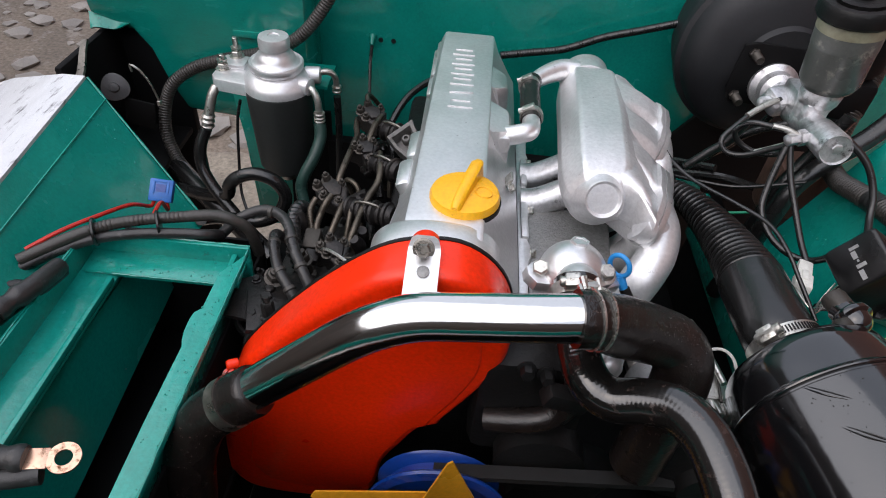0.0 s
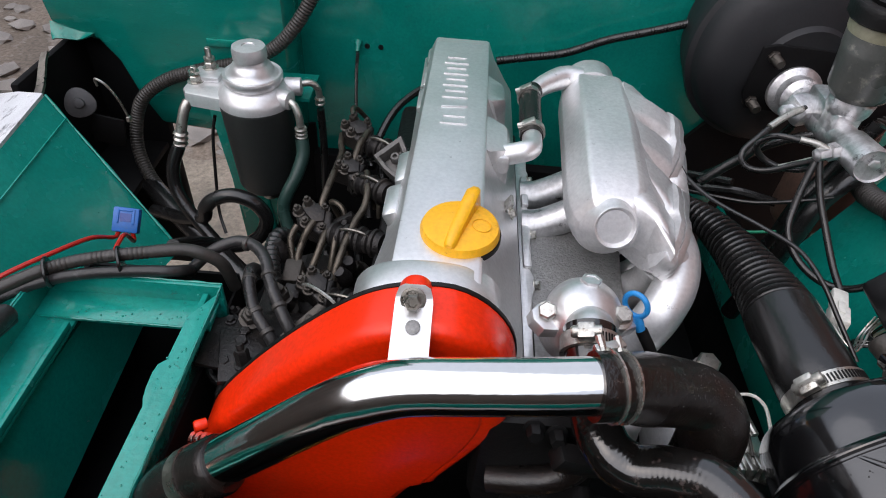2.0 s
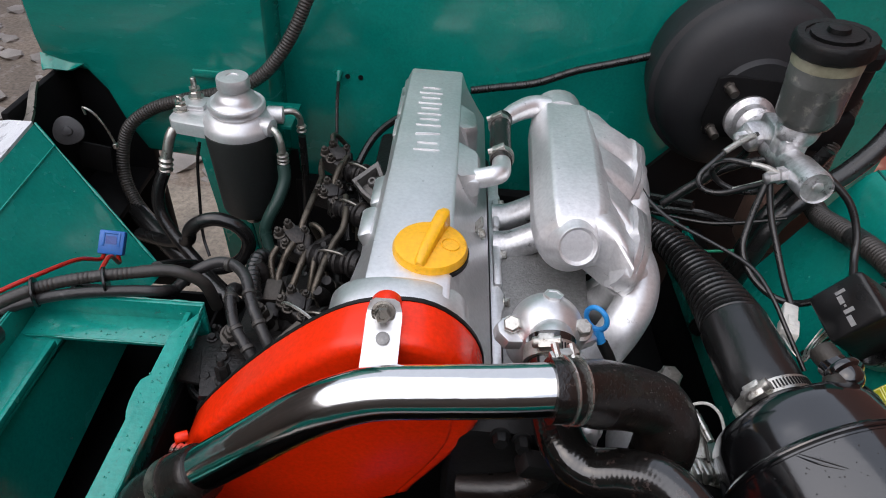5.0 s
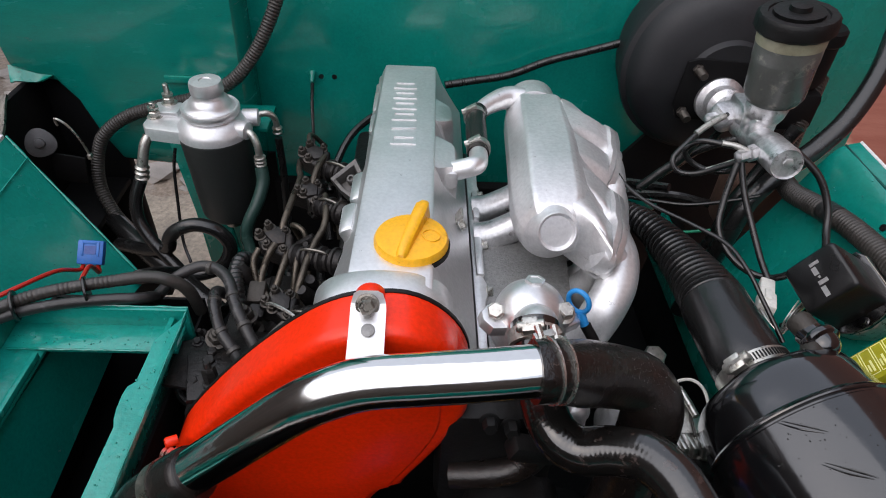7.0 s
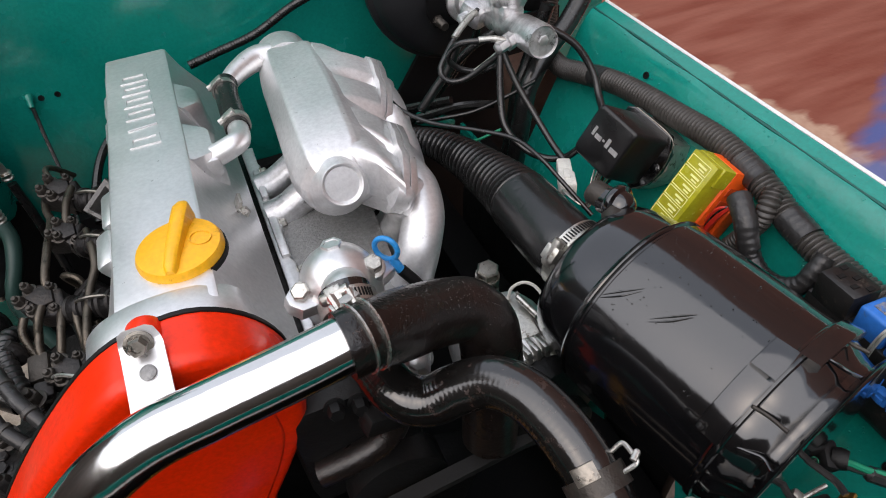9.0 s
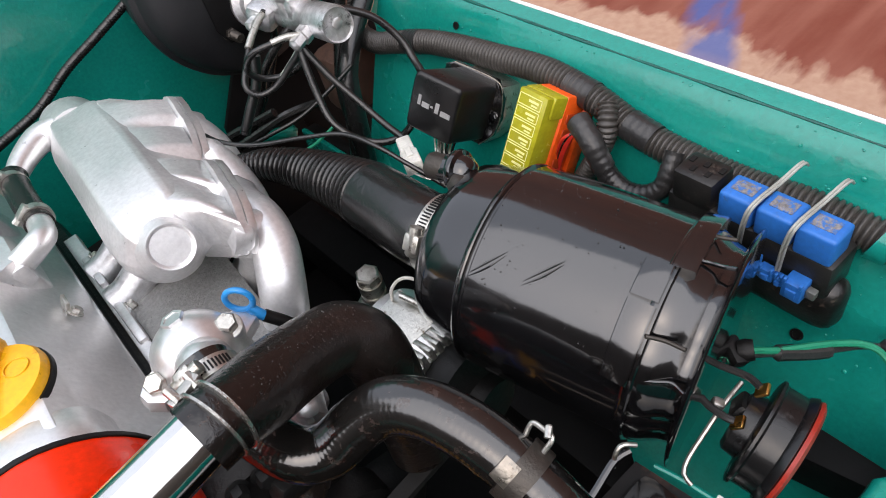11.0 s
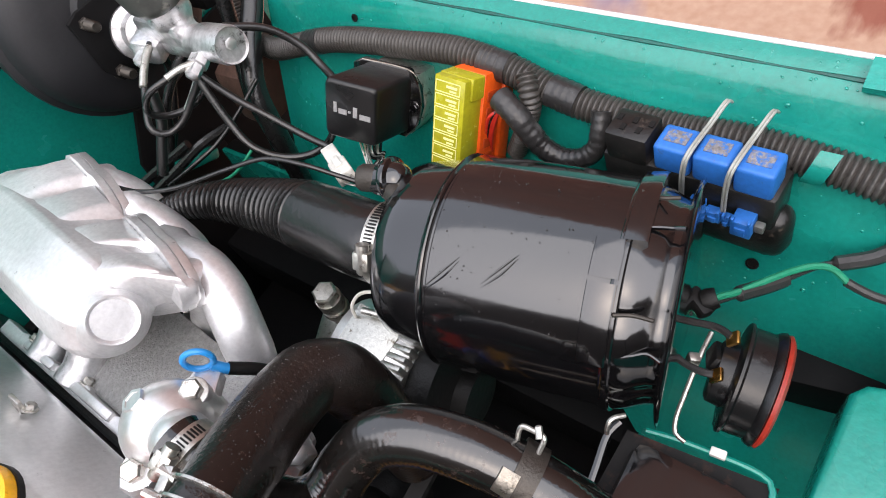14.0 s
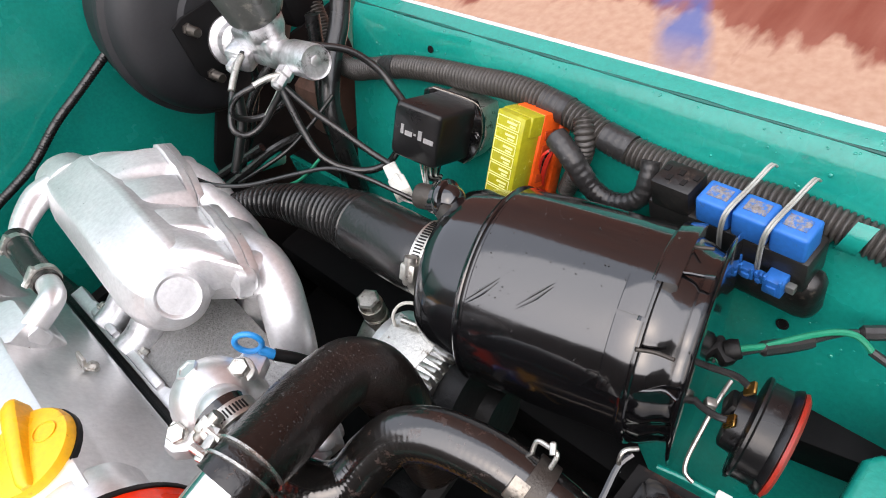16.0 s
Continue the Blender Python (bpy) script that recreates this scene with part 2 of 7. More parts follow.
def tube(bm, pts, r, seg=12, step=0.006, cap=True, straight=False):
    """A round bar along a curve; r is a radius or a function of the share of the way (0 to 1) and the metres gone."""
    if straight:
        line = [Vector(p) for p in pts]
        length = sum((b - a).length for a, b in zip(line, line[1:]))
    else:
        line, length = spline(pts, step)
    side, rings, gone = None, [], 0.0
    for i, p in enumerate(line):
        way = (line[min(i + 1, len(line) - 1)] - line[max(i - 1, 0)]).normalized()
        if side is None:
            side = way.orthogonal().normalized()
        side = (side - way * side.dot(way)).normalized()
        other = way.cross(side)
        if i:
            gone += (p - line[i - 1]).length
        rad = r(gone / max(length, 1e-9), gone) if callable(r) else r
        rings.append([bm.verts.new(p + (side * math.cos(a) + other * math.sin(a)) * rad) for a in [2 * math.pi * k / seg for k in range(seg)]])
    for a, b in zip(rings, rings[1:]):
        for k in range(seg):
            bm.faces.new((a[k], a[(k + 1) % seg], b[(k + 1) % seg], b[k]))
    if cap:
        bm.faces.new(rings[0][::-1])
        bm.faces.new(rings[-1])


def ribbed(radius, depth, pitch, start=0.0, end=1.0):
    """The radius of a corrugated hose: ribs of a pitch, between two shares of its length."""
    def at(share, gone):
        if not start <= share <= end:
            return radius
        return radius - depth * (0.5 - 0.5 * math.cos(2 * math.pi * gone / pitch)) ** 1.5
    return at


def frame_of(origin, axis, up=(0, 0, 1)):
    """A matrix whose z runs along axis."""
    z = Vector(axis).normalized()
    u = Vector(up)
    if abs(z.dot(u.normalized())) > 0.98:
        u = Vector((0, 1, 0))
    x = u.cross(z).normalized()
    y = z.cross(x)
    return Matrix.Translation(origin) @ Matrix((x, y, z)).transposed().to_4x4()


def lathe(bm, profile, origin, axis=(0, 0, 1), seg=28, shape=None):
    """A turned body: (radius, height) pairs along an axis. shape(angle) scales the radius."""
    m = frame_of(origin, axis)
    rings = []
    for r, h in profile:
        ring = []
        for k in range(seg):
            a = 2 * math.pi * k / seg
            s = shape(a) if shape else 1.0
            ring.append(bm.verts.new(m @ Vector((r * s * math.cos(a), r * s * math.sin(a), h))))
        rings.append(ring)
    for a, b in zip(rings, rings[1:]):
        for k in range(seg):
            bm.faces.new((a[k], a[(k + 1) % seg], b[(k + 1) % seg], b[k]))
    bm.faces.new(rings[0][::-1])
    bm.faces.new(rings[-1])


def loft(bm, rings, cap=True, closed=True):
    made = [[bm.verts.new(p) for p in ring] for ring in rings]
    n = len(made[0])
    for a, b in zip(made, made[1:]):
        for k in range(n if closed else n - 1):
            bm.faces.new((a[k], a[(k + 1) % n], b[(k + 1) % n], b[k]))
    if cap and closed:
        bm.faces.new(made[0][::-1])
        bm.faces.new(made[-1])


def prism(bm, outline, m, depth, bevel=0.0, segments=2):
    """An outline in the x-y plane of m, pushed along m's z."""
    p = bmesh.new()
    low = [p.verts.new((x, y, 0)) for x, y in outline]
    high = [p.verts.new((x, y, depth)) for x, y in outline]
    p.faces.new(low[::-1])
    p.faces.new(high)
    n = len(outline)
    for k in range(n):
        p.faces.new((low[k], low[(k + 1) % n], high[(k + 1) % n], high[k]))
    bmesh.ops.recalc_face_normals(p, faces=p.faces[:])
    if bevel:
        rim = [e for e in p.edges if abs(e.verts[0].co.z - depth) < 1e-6 and abs(e.verts[1].co.z - depth) < 1e-6]
        bmesh.ops.bevel(p, geom=rim, offset=bevel, segments=segments, affect="EDGES", profile=0.5)
    p.verts.index_update()
    join(bm, p, m)


def hexbolt(bm, at, axis, r=0.007, h=0.006, washer=True, shank=0.0):
    if washer:
        lathe(bm, [(r * 1.35, 0), (r * 1.35, 0.0012), (r * 1.2, 0.0016)], at, axis, 16)
    lathe(bm, [(r, 0.001), (r, h * 0.85), (r * 0.82, h)], at, axis, 6)
    if shank:
        lathe(bm, [(r * 0.5, h * 0.9), (r * 0.5, h + shank), (r * 0.4, h + shank + 0.001)], at, axis, 10)


def sheet(bm, corners, thick, nu=1, nv=1, bulge=None):
    """A four-cornered plate of a thickness; bulge(u, v) moves its points along the normal."""
    a, b, c, d = [Vector(p) for p in corners]
    n = (b - a).cross(d - a).normalized()
    faces = []
    for side in (0, 1):
        grid = []
        for j in range(nv + 1):
            row = []
            for i in range(nu + 1):
                u, v = i / nu, j / nv
                p = (a * (1 - u) + b * u) * (1 - v) + (d * (1 - u) + c * u) * v
                row.append(bm.verts.new(p + n * ((bulge(u, v) if bulge else 0.0) - side * thick)))
            grid.append(row)
        faces.append(grid)
    top, low = faces
    for j in range(nv):
        for i in range(nu):
            bm.faces.new((top[j][i], top[j][i + 1], top[j + 1][i + 1], top[j + 1][i]))
            bm.faces.new((low[j + 1][i], low[j + 1][i + 1], low[j][i + 1], low[j][i]))
    rim_t = top[0] + [r[-1] for r in top[1:]] + top[-1][-2::-1] + [r[0] for r in top[-2:0:-1]]
    rim_l = low[0] + [r[-1] for r in low[1:]] + low[-1][-2::-1] + [r[0] for r in low[-2:0:-1]]
    for k in range(len(rim_t)):
        e = (k + 1) % len(rim_t)
        bm.faces.new((rim_t[e], rim_t[k], rim_l[k], rim_l[e]))


def finish(name, bm, mat, smooth=38):
    bmesh.ops.recalc_face_normals(bm, faces=bm.faces[:])
    me = bpy.data.meshes.new(name)
    bm.to_mesh(me)
    bm.free()
    me.materials.append(mat)
    for poly in me.polygons:
        poly.use_smooth = True
    me.set_sharp_from_angle(angle=radians(smooth))
    return new(name, me)


def solid(name, bm, mat, label, category, group="", kind="", smooth=38):
    """A thing that is one mesh."""
    return tagged(finish(name, bm, mat, smooth), label, category, group, kind)


def thing(name, base, label, category, group="", kind=""):
    """An Empty at the base of a thing with parts."""
    ob = new(name)
    ob.empty_display_size = 0.02
    ob.location = base
    return tagged(ob, label, category, group, kind)


def part(name, bm, mat, parent, label="", smooth=38):
    ob = finish(name, bm, mat, smooth)
    ob.parent = parent
    ob.matrix_parent_inverse = Matrix.Translation(-parent.location) if parent.parent is None else Matrix.Identity(4)
    return tagged(ob, label)


def clamp_band(bm, at, axis, r, width=0.009):
    """A perforated hose clamp: a band, and the raised end strip."""
    lathe(bm, [(r, -width / 2), (r + 0.0012, -width / 2), (r + 0.0012, width / 2), (r, width / 2)], at, axis, 36)


# ---- ground ----
def ground_material():
    """Stony brown earth."""
    m = material("stony_earth", (0.185, 0.15, 0.118), 0.85, vary=0.25, vary_scale=3, grain=0.35, grain_scale=60, bump=0.9, bump_scale=40,
                 dirt=(0.30, 0.27, 0.24), dirt_amount=0.25, dirt_scale=9)
    return m


def floor_material():
    """Red floor paint worn to pale concrete beside the car, with one blue streak across it."""
    m = bpy.data.materials.new("worn_red_floor")
    m.use_nodes = True
    nt, link = m.node_tree, m.node_tree.links.new
    p = nt.nodes["Principled BSDF"]
    coord = nt.nodes.new("ShaderNodeTexCoord")
    sep = nt.nodes.new("ShaderNodeSeparateXYZ")
    link(coord.outputs["Object"], sep.inputs[0])

    def node(op, a, b=0.0):
        n = nt.nodes.new("ShaderNodeMath")
        n.operation = op
        for i, v in enumerate((a, b)):
            if isinstance(v, (int, float)):
                n.inputs[i].default_value = v
            else:
                link(v, n.inputs[i])
        return n.outputs[0]

    def noise_at(scale, stretch):
        mp = nt.nodes.new("ShaderNodeMapping")
        mp.inputs["Scale"].default_value = stretch
        link(coord.outputs["Object"], mp.inputs[0])
        n = nt.nodes.new("ShaderNodeTexNoise")
        n.inputs["Scale"].default_value, n.inputs["Detail"].default_value = scale, 5
        link(mp.outputs[0], n.inputs["Vector"])
        return n.outputs[0]

    def mix(fac, a, b):
        n = nt.nodes.new("ShaderNodeMix")
        n.data_type = "RGBA"
        link(fac, n.inputs["Factor"])
        for i, v in ((6, a), (7, b)):
            if isinstance(v, tuple):
                n.inputs[i].default_value = (*v, 1)
            else:
                link(v, n.inputs[i])
        return n.outputs[2]

    def step(value, lo, hi):
        r = nt.nodes.new("ShaderNodeMapRange")
        r.inputs["From Min"].default_value, r.inputs["From Max"].default_value = lo, hi
        link(value, r.inputs["Value"])
        return r.outputs[0]

    streak = noise_at(9, (0.25, 1.4, 1))
    red = mix(step(streak, 0.35, 0.7), (0.21, 0.062, 0.042), (0.31, 0.125, 0.09))
    worn = node("ADD", node("ADD", sep.outputs[0], node("MULTIPLY", noise_at(6, (0.5, 1.6, 1)), -0.7)), node("MULTIPLY", noise_at(1.6, (0.8, 0.7, 1)), -0.9))
    bare = mix(step(noise_at(30, (1, 1, 1)), 0.3, 0.7), (0.44, 0.27, 0.19), (0.52, 0.35, 0.26))
    col = mix(step(worn, 1.06, 1.15), bare, red)
    off = node("SUBTRACT", sep.outputs[1], node("MULTIPLY", sep.outputs[0], 0.56))
    near = node("ABSOLUTE", node("SUBTRACT", node("ADD", off, node("MULTIPLY", streak, 0.12)), 0.20))
    blue = node("MULTIPLY", step(near, 0.11, 0.05), step(sep.outputs[0], 1.6, 1.85))
    worn_blue = node("MULTIPLY", blue, step(noise_at(7, (0.5, 1.2, 1)), 0.30, 0.52))
    col = mix(node("MULTIPLY", worn_blue, 0.8), col, (0.05, 0.13, 0.38))
    link(col, p.inputs["Base Color"])
    p.inputs["Roughness"].default_value = 0.32
    b = nt.nodes.new("ShaderNodeBump")
    b.inputs["Strength"].default_value, b.inputs["Distance"].default_value = 0.2, 0.004
    link(noise_at(45, (1, 1, 1)), b.inputs["Height"])
    link(b.outputs[0], p.inputs["Normal"])
    return m


bm = bmesh.new()
sheet(bm, [(-400, -400, 0), (400, -400, 0), (400, 400, 0), (-400, 400, 0)], 0.2)
solid("ground", bm, ground_material(), "stony brown earth that reaches the horizon", "ground", kind="structure")
bm = bmesh.new()
sheet(bm, [(0.75, -3, 0.03), (3.5, -3, 0.03), (3.5, 8, 0.03), (0.75, 8, 0.03)], 0.05)
solid("pavement", bm, floor_material(), "worn red-painted concrete floor beside the car", "floor", kind="structure")
# out of view; its height is set by the brown mirrored in the canister
bm = bmesh.new()
block(bm, (3.6, 2.5, 3.6), (0.2, 14, 7.2), 0.01)
solid("wall_yard", bm, material("brown_plaster", (0.20, 0.085, 0.06), 0.7, vary=0.2, vary_scale=1.2, bump=0.3, bump_scale=20, dirt=(0.28, 0.16, 0.12), dirt_amount=0.2, dirt_scale=2), "unseen brown wall beyond the red floor, added for its brown reflection", "wall", kind="structure")
# unseen walls, added to block low sky light and darken the reflections
for nm, at, size in (("unseen_wall_left", (-4.6, 1.0, 1.75), (0.2, 14, 3.5)), ("unseen_wall_front", (-0.5, -4.2, 1.65), (8.0, 0.2, 3.3))):
    bm = bmesh.new()
    block(bm, at, size, 0.01)
    solid(nm, bm, material(nm + "_plaster", (0.10, 0.085, 0.07), 0.8, vary=0.3, vary_scale=1.1, bump=0.3, bump_scale=18), "unseen dark wall added to cut low sky light and darken reflections", "wall", kind="structure")

bm = bmesh.new()
edge = random.Random(8)
outline = [(-1.08, 1.05)] + [(-1.08 + 0.7 * k / 14, 2.035 + edge.uniform(-0.012, 0.012)) for k in range(15)] + [(-0.38, 1.05)]
prism(bm, outline, Matrix.Identity(4), 0.05, 0.006)
solid("pavement_slab", bm, material("rough_concrete", (0.27, 0.23, 0.18), 0.8, vary=0.3, vary_scale=6, grain=0.3, grain_scale=90, bump=0.6, bump_scale=50, dirt=(0.20, 0.16, 0.12), dirt_amount=0.12, dirt_scale=10), "pale rough concrete slab on the earth under the car", "pavement", kind="structure")
rng = random.Random(5)
bm = bmesh.new()
for _ in range(420):
    x, y = rng.uniform(-3.6, -0.75), rng.uniform(1.4, 5.2)
    s = rng.uniform(0.015, 0.07) * (1 if rng.random() < 0.85 else 1.6)
    if -1.15 < x < -0.35 and y < 2.1:
        continue
    p = bmesh.new()
    bmesh.ops.create_icosphere(p, subdivisions=1, radius=s)
    for v in p.verts:
        v.co *= rng.uniform(0.7, 1.2)
        v.co.z *= 0.35
    p.verts.index_update()
    join(bm, p, pose(x, y, s * 0.1, 0, 0, rng.uniform(0, 360)))
STONE = material("pale_stone", (0.29, 0.265, 0.24), 0.8, vary=0.3, vary_scale=5, bump=0.5, bump_scale=60)
solid("gravel", bm, STONE, "pale stones strewn over the brown earth", "gravel", kind="stuff", smooth=20)


# ---- body of the car ----
def fender_x(y, z):
    """The inner face of the right fender panel, which leans outward as it rises."""
    return 0.536 + 0.03 * (y - 0.3) + 0.46 * (z - 0.94)


def fw(name, bm, mat, label):
    return solid(name, bm, mat, label, "firewall", kind="structure")


bm = bmesh.new()
block(bm, (0.27, 1.23, 0.86), (1.06, 0.03, 0.86), 0.004)
fw("firewall", bm, GREEN, "green painted steel firewall behind the engine")
# footwell box that stands forward of the firewall; its lower edge steps up towards the fender
bm = bmesh.new()
rows = []
for x, low, curl in ((-0.632, 0.925, 0.035), (-0.628, 0.92, 0.012), (-0.618, 0.915, 0.0), (-0.59, 0.905, 0), (-0.555, 0.895, 0), (-0.53, 0.86, 0), (-0.512, 0.80, 0), (-0.49, 0.755, 0), (-0.40, 0.748, 0), (-0.30, 0.748, 0), (-0.268, 0.748, 0.002), (-0.260, 0.748, 0.012), (-0.258, 0.748, 0.03)):
    front = [(1.45, 1.20), (1.10, 1.156), (1.0, 1.15), (low + 0.04, 1.15), (low + 0.012, 1.154), (low, 1.166), (low, 1.246), (1.45, 1.246)]
    rows.append([Vector((x, min(1.245, y + curl + 0.003 * math.sin(9 * z + 7 * x)), z)) for z, y in front])
loft(bm, rows)
solid("firewall_footwell", bm, GREEN_BRUSHED, "green footwell bulge of the firewall with brushed gloss paint", "firewall", kind="structure")
bm = bmesh.new()
sheet(bm, [(-0.618, 1.136, 0.905), (-0.566, 1.140, 0.909), (-0.553, 1.156, 0.915), (-0.625, 1.156, 0.925)], 0.004, 6, 4, lambda u, v: 0.005 * math.sin(7 * u) * (1 - v))
solid("cowl_corner", bm, GREEN, "bent green sheet corner where cowl meets fender", "car panel", kind="structure")

# right fender: leaning inner panel, top flange with a crease, white outer edge, outer skin
bm = bmesh.new()
ys = [0.12, 0.2, 0.3, 0.4, 0.5, 0.6, 0.7, 0.8, 0.89, 0.93]
rows = []
for y in ys:
    low = 0.58 if y < 0.45 else (0.70 if y < 0.95 else 0.76)
    x0, x1 = fender_x(y, low), fender_x(y, 0.955)
    rows.append([Vector((x0, y, low)), Vector((fender_x(y, 0.925), y, 0.925)), Vector((fender_x(y, 0.940) + 0.0008, y, 0.940)), Vector((x1 + 0.0015, y, 0.9525)), Vector((x1 + 0.0065, y, 0.9588)),
                 Vector((x1 + 0.0130, y, 0.9632)), Vector((x1 + 0.030, y, 0.968)), Vector((x1 + 0.030, y, 0.962)), Vector((x1 + 0.012, y, 0.956)), Vector((x0 + 0.010, y, low))])
loft(bm, rows)
solid("fender_panel_right", bm, GREEN, "leaning green inner fender panel with glossy brush marks", "fender", kind="structure", smooth=45)
bm = bmesh.new()
loft(bm, [[Vector((fender_x(y, 0.955) + dx, y, z)) for dx, z in ((0.0305, 0.9685), (0.0325, 0.9705), (0.0362, 0.968), (0.0368, 0.958), (0.0305, 0.958))] for y in ys])
solid("fender_edge_right", bm, WHITE_EDGE, "white painted lip along the fender's outer edge", "trim", kind="structure")
bm = bmesh.new()
rows = []
for y in ys:
    x1 = fender_x(y, 0.955) + 0.04
    arc = [(0, 0.957), (0.01, 0.95), (0.014, 0.9), (0.015, 0.6)]
    rows.append([Vector((x1 + dx, y, z)) for dx, z in arc] + [Vector((x1 + dx - 0.006, y, z - 0.004)) for dx, z in arc[::-1]])
loft(bm, rows)
solid("fender_skin_right", bm, GREEN, "green outer fender skin that drops to the ground side", "fender", kind="structure")

# the darker green puts the shade of the crease into the colour
bm = bmesh.new()
tube(bm, [(fender_x(y, 0.955) + 0.0138, y, 0.9636) for y in ys], lambda s, g: 0.0013 + 0.0007 * math.sin(g * 60) * math.sin(g * 23), 6, 0.006)
solid("fender_crease", bm, CREASE_SHADE, "uneven seam along the fender flange, its crease shade painted dark green", "trim", kind="structure")
# unseen panel, added to block light that enters the bay from the front
bm = bmesh.new()
block(bm, (0.05, 0.04, 0.62), (1.0, 0.03, 0.56), 0.006)
solid("unseen_front_panel", bm, GREEN, "unseen green panel added before the radiator to keep light out of the bay", "car panel", kind="structure")

# left fender: sloping inner panel below the pale top sheet
A, B, C, D = Vector((-0.545, 0.975, 0.905)), Vector((-0.365, 0.872, 0.742)), Vector((-0.425, 0.42, 0.80)), Vector((-0.49, 0.40, 0.90))
bm = bmesh.new()
sheet(bm, [A, D, C, B], 0.006, 14, 10, lambda u, v: 0.0035 * math.exp(-((v - 0.16) / 0.05) ** 2))
solid("fender_panel_left", bm, GREEN, "sloping green inner fender panel with a folded seam", "fender", kind="structure", smooth=50)
bm = bmesh.new()
rows = []
for k in range(9):
    p = A.lerp(D, k / 8)
    rows.append([p + Vector(d) for d in ((-0.001, 0, 0.004), (-0.03, -0.004, 0.006), (-0.10, -0.012, -0.004), (-0.20, -0.02, -0.04), (-0.26, -0.02, -0.14), (-0.27, -0.02, -0.3), (-0.262, -0.02, -0.3), (-0.25, -0.02, -0.145), (-0.195, -0.02, -0.05), (-0.1, -0.012, -0.010), (-0.03, -0.004, 0.0), (-0.001, 0, -0.002))])
loft(bm, rows)
solid("fender_top_left", bm, PALE_SHEET, "pale scuffed glossy sheet over the fender top", "fender", kind="structure")
bm = bmesh.new()
sheet(bm, [(-0.566, 0.985, 0.884), (-0.580, 0.985, 0.880), (-0.606, 1.09, 0.900), (-0.596, 1.09, 0.903)], 0.004, 4, 8, lambda u, v: 0.004 * math.sin(5 * v))
solid("fender_lip_left", bm, STEEL_AGED, "bare grey metal lip at the fender's rear corner", "trim", kind="structure")
bm = bmesh.new()
tube(bm, [A.lerp(B, 0.15) + Vector((0.002, 0, 0.003)), A.lerp(B, 0.16).lerp(D.lerp(C, 0.17), 0.5) + Vector((0.002, 0, 0.003)), D.lerp(C, 0.18) + Vector((0.002, 0, 0.003))], 0.0012, 6, 0.01)
solid("fender_seam", bm, GREEN_WORN, "thin folded seam below the fender's top edge", "trim", kind="structure")
# weld line along the left panel's lower crease
bm = bmesh.new()
tube(bm, [A + Vector((0.002, 0, 0.002)), A.lerp(B, 0.5) + Vector((0.002, 0, 0.002)), B + Vector((0.002, 0, 0.002))], lambda s, g: 0.0016 + 0.0006 * math.sin(g * 90) * math.sin(g * 37), 6, 0.003)
solid("weld_seam", bm, GREEN_WORN, "painted weld bead along the fender panel's edge", "trim", kind="structure")
# black pan added for the bay's darkness below, open to the ground at the left wheel arch
bm = bmesh.new()
block(bm, (0.11, 0.62, 0.36), (0.78, 1.24, 0.02), 0.004)
solid("undertray", bm, MATT_BLACK, "black pan added below the engine for the darkness of the bay", "undertray", kind="structure")
# black sheet added where the bay below the hoses lies in darkness
bm = bmesh.new()
block(bm, (0.455, 0.80, 0.545), (0.02, 0.62, 0.35), 0.004, (0, 4, 0))
solid("wheel_arch_dark_right", bm, MATT_BLACK, "black panel for the darkness below the fender panel", "car panel", kind="structure")
# black plate paints the shade low on the firewall
bm = bmesh.new()
block(bm, (0.12, 1.20, 0.53), (0.74, 0.025, 0.34), 0.004)
solid("bulkhead_shade_lower", bm, MATT_BLACK, "black plate for the shaded lower bulkhead behind the engine", "firewall", kind="structure")
bm = bmesh.new()
sheet(bm, [(-0.414, 1.192, 0.752), (-0.405, 1.20, 0.47), (-0.335, 1.20, 0.47), (-0.325, 1.192, 0.752)], 0.006, 6, 6, lambda u, v: 0.004 * math.sin(5 * v))
solid("footwell_side", bm, GREEN, "green steel side of the footwell behind the fuel filter", "car panel", kind="structure")
# black sheet continues that painted shade beside the footwell
bm = bmesh.new()
sheet(bm, [(-0.330, 1.203, 0.752), (-0.345, 1.206, 0.36), (-0.24, 1.206, 0.36), (-0.245, 1.203, 0.752)], 0.006)
solid("bulkhead_shade_side", bm, MATT_BLACK, "black sheet for the dark lower bulkhead beside the footwell", "firewall", kind="structure")
# flat black plate on the firewall in place of a dark recess
bm = bmesh.new()
prism(bm, [(0.33, 0.50), (0.365, 0.74), (0.435, 0.835), (0.70, 0.835), (0.70, 0.50)], Matrix(((1, 0, 0, 0), (0, 0, -1, 1.2135), (0, 1, 0, 0), (0, 0, 0, 1))), 0.008, 0.002)
solid("bulkhead_dark_plate", bm, MATT_BLACK, "flat black plate standing in for the dark recess below the booster", "firewall", kind="structure")
bm = bmesh.new()
block(bm, (0.425, 1.17, 0.70), (0.08, 0.02, 0.022), 0.007, (10, 25, 0), 3)
solid("frame_bracket", bm, GREEN, "green painted frame bracket deep below the booster", "bracket", kind="structure")
bm = bmesh.new()
block(bm, (0.4495, 0.80, 0.674), (0.008, 0.62, 0.094), 0.002, (0, 4, 0))
solid("fender_apron_right", bm, GREEN, "green painted apron strip below the fender panel", "car panel", kind="structure")
# chassis rails
for x, nm in ((-0.30, "left"), (0.40, "right")):
    bm = bmesh.new()
    block(bm, (x, 0.60, 0.47), (0.07, 1.4, 0.11), 0.006)
    solid("frame_rail_" + nm, bm, MATT_BLACK, "black steel chassis rail under the engine", "chassis", kind="structure")
bm = bmesh.new()
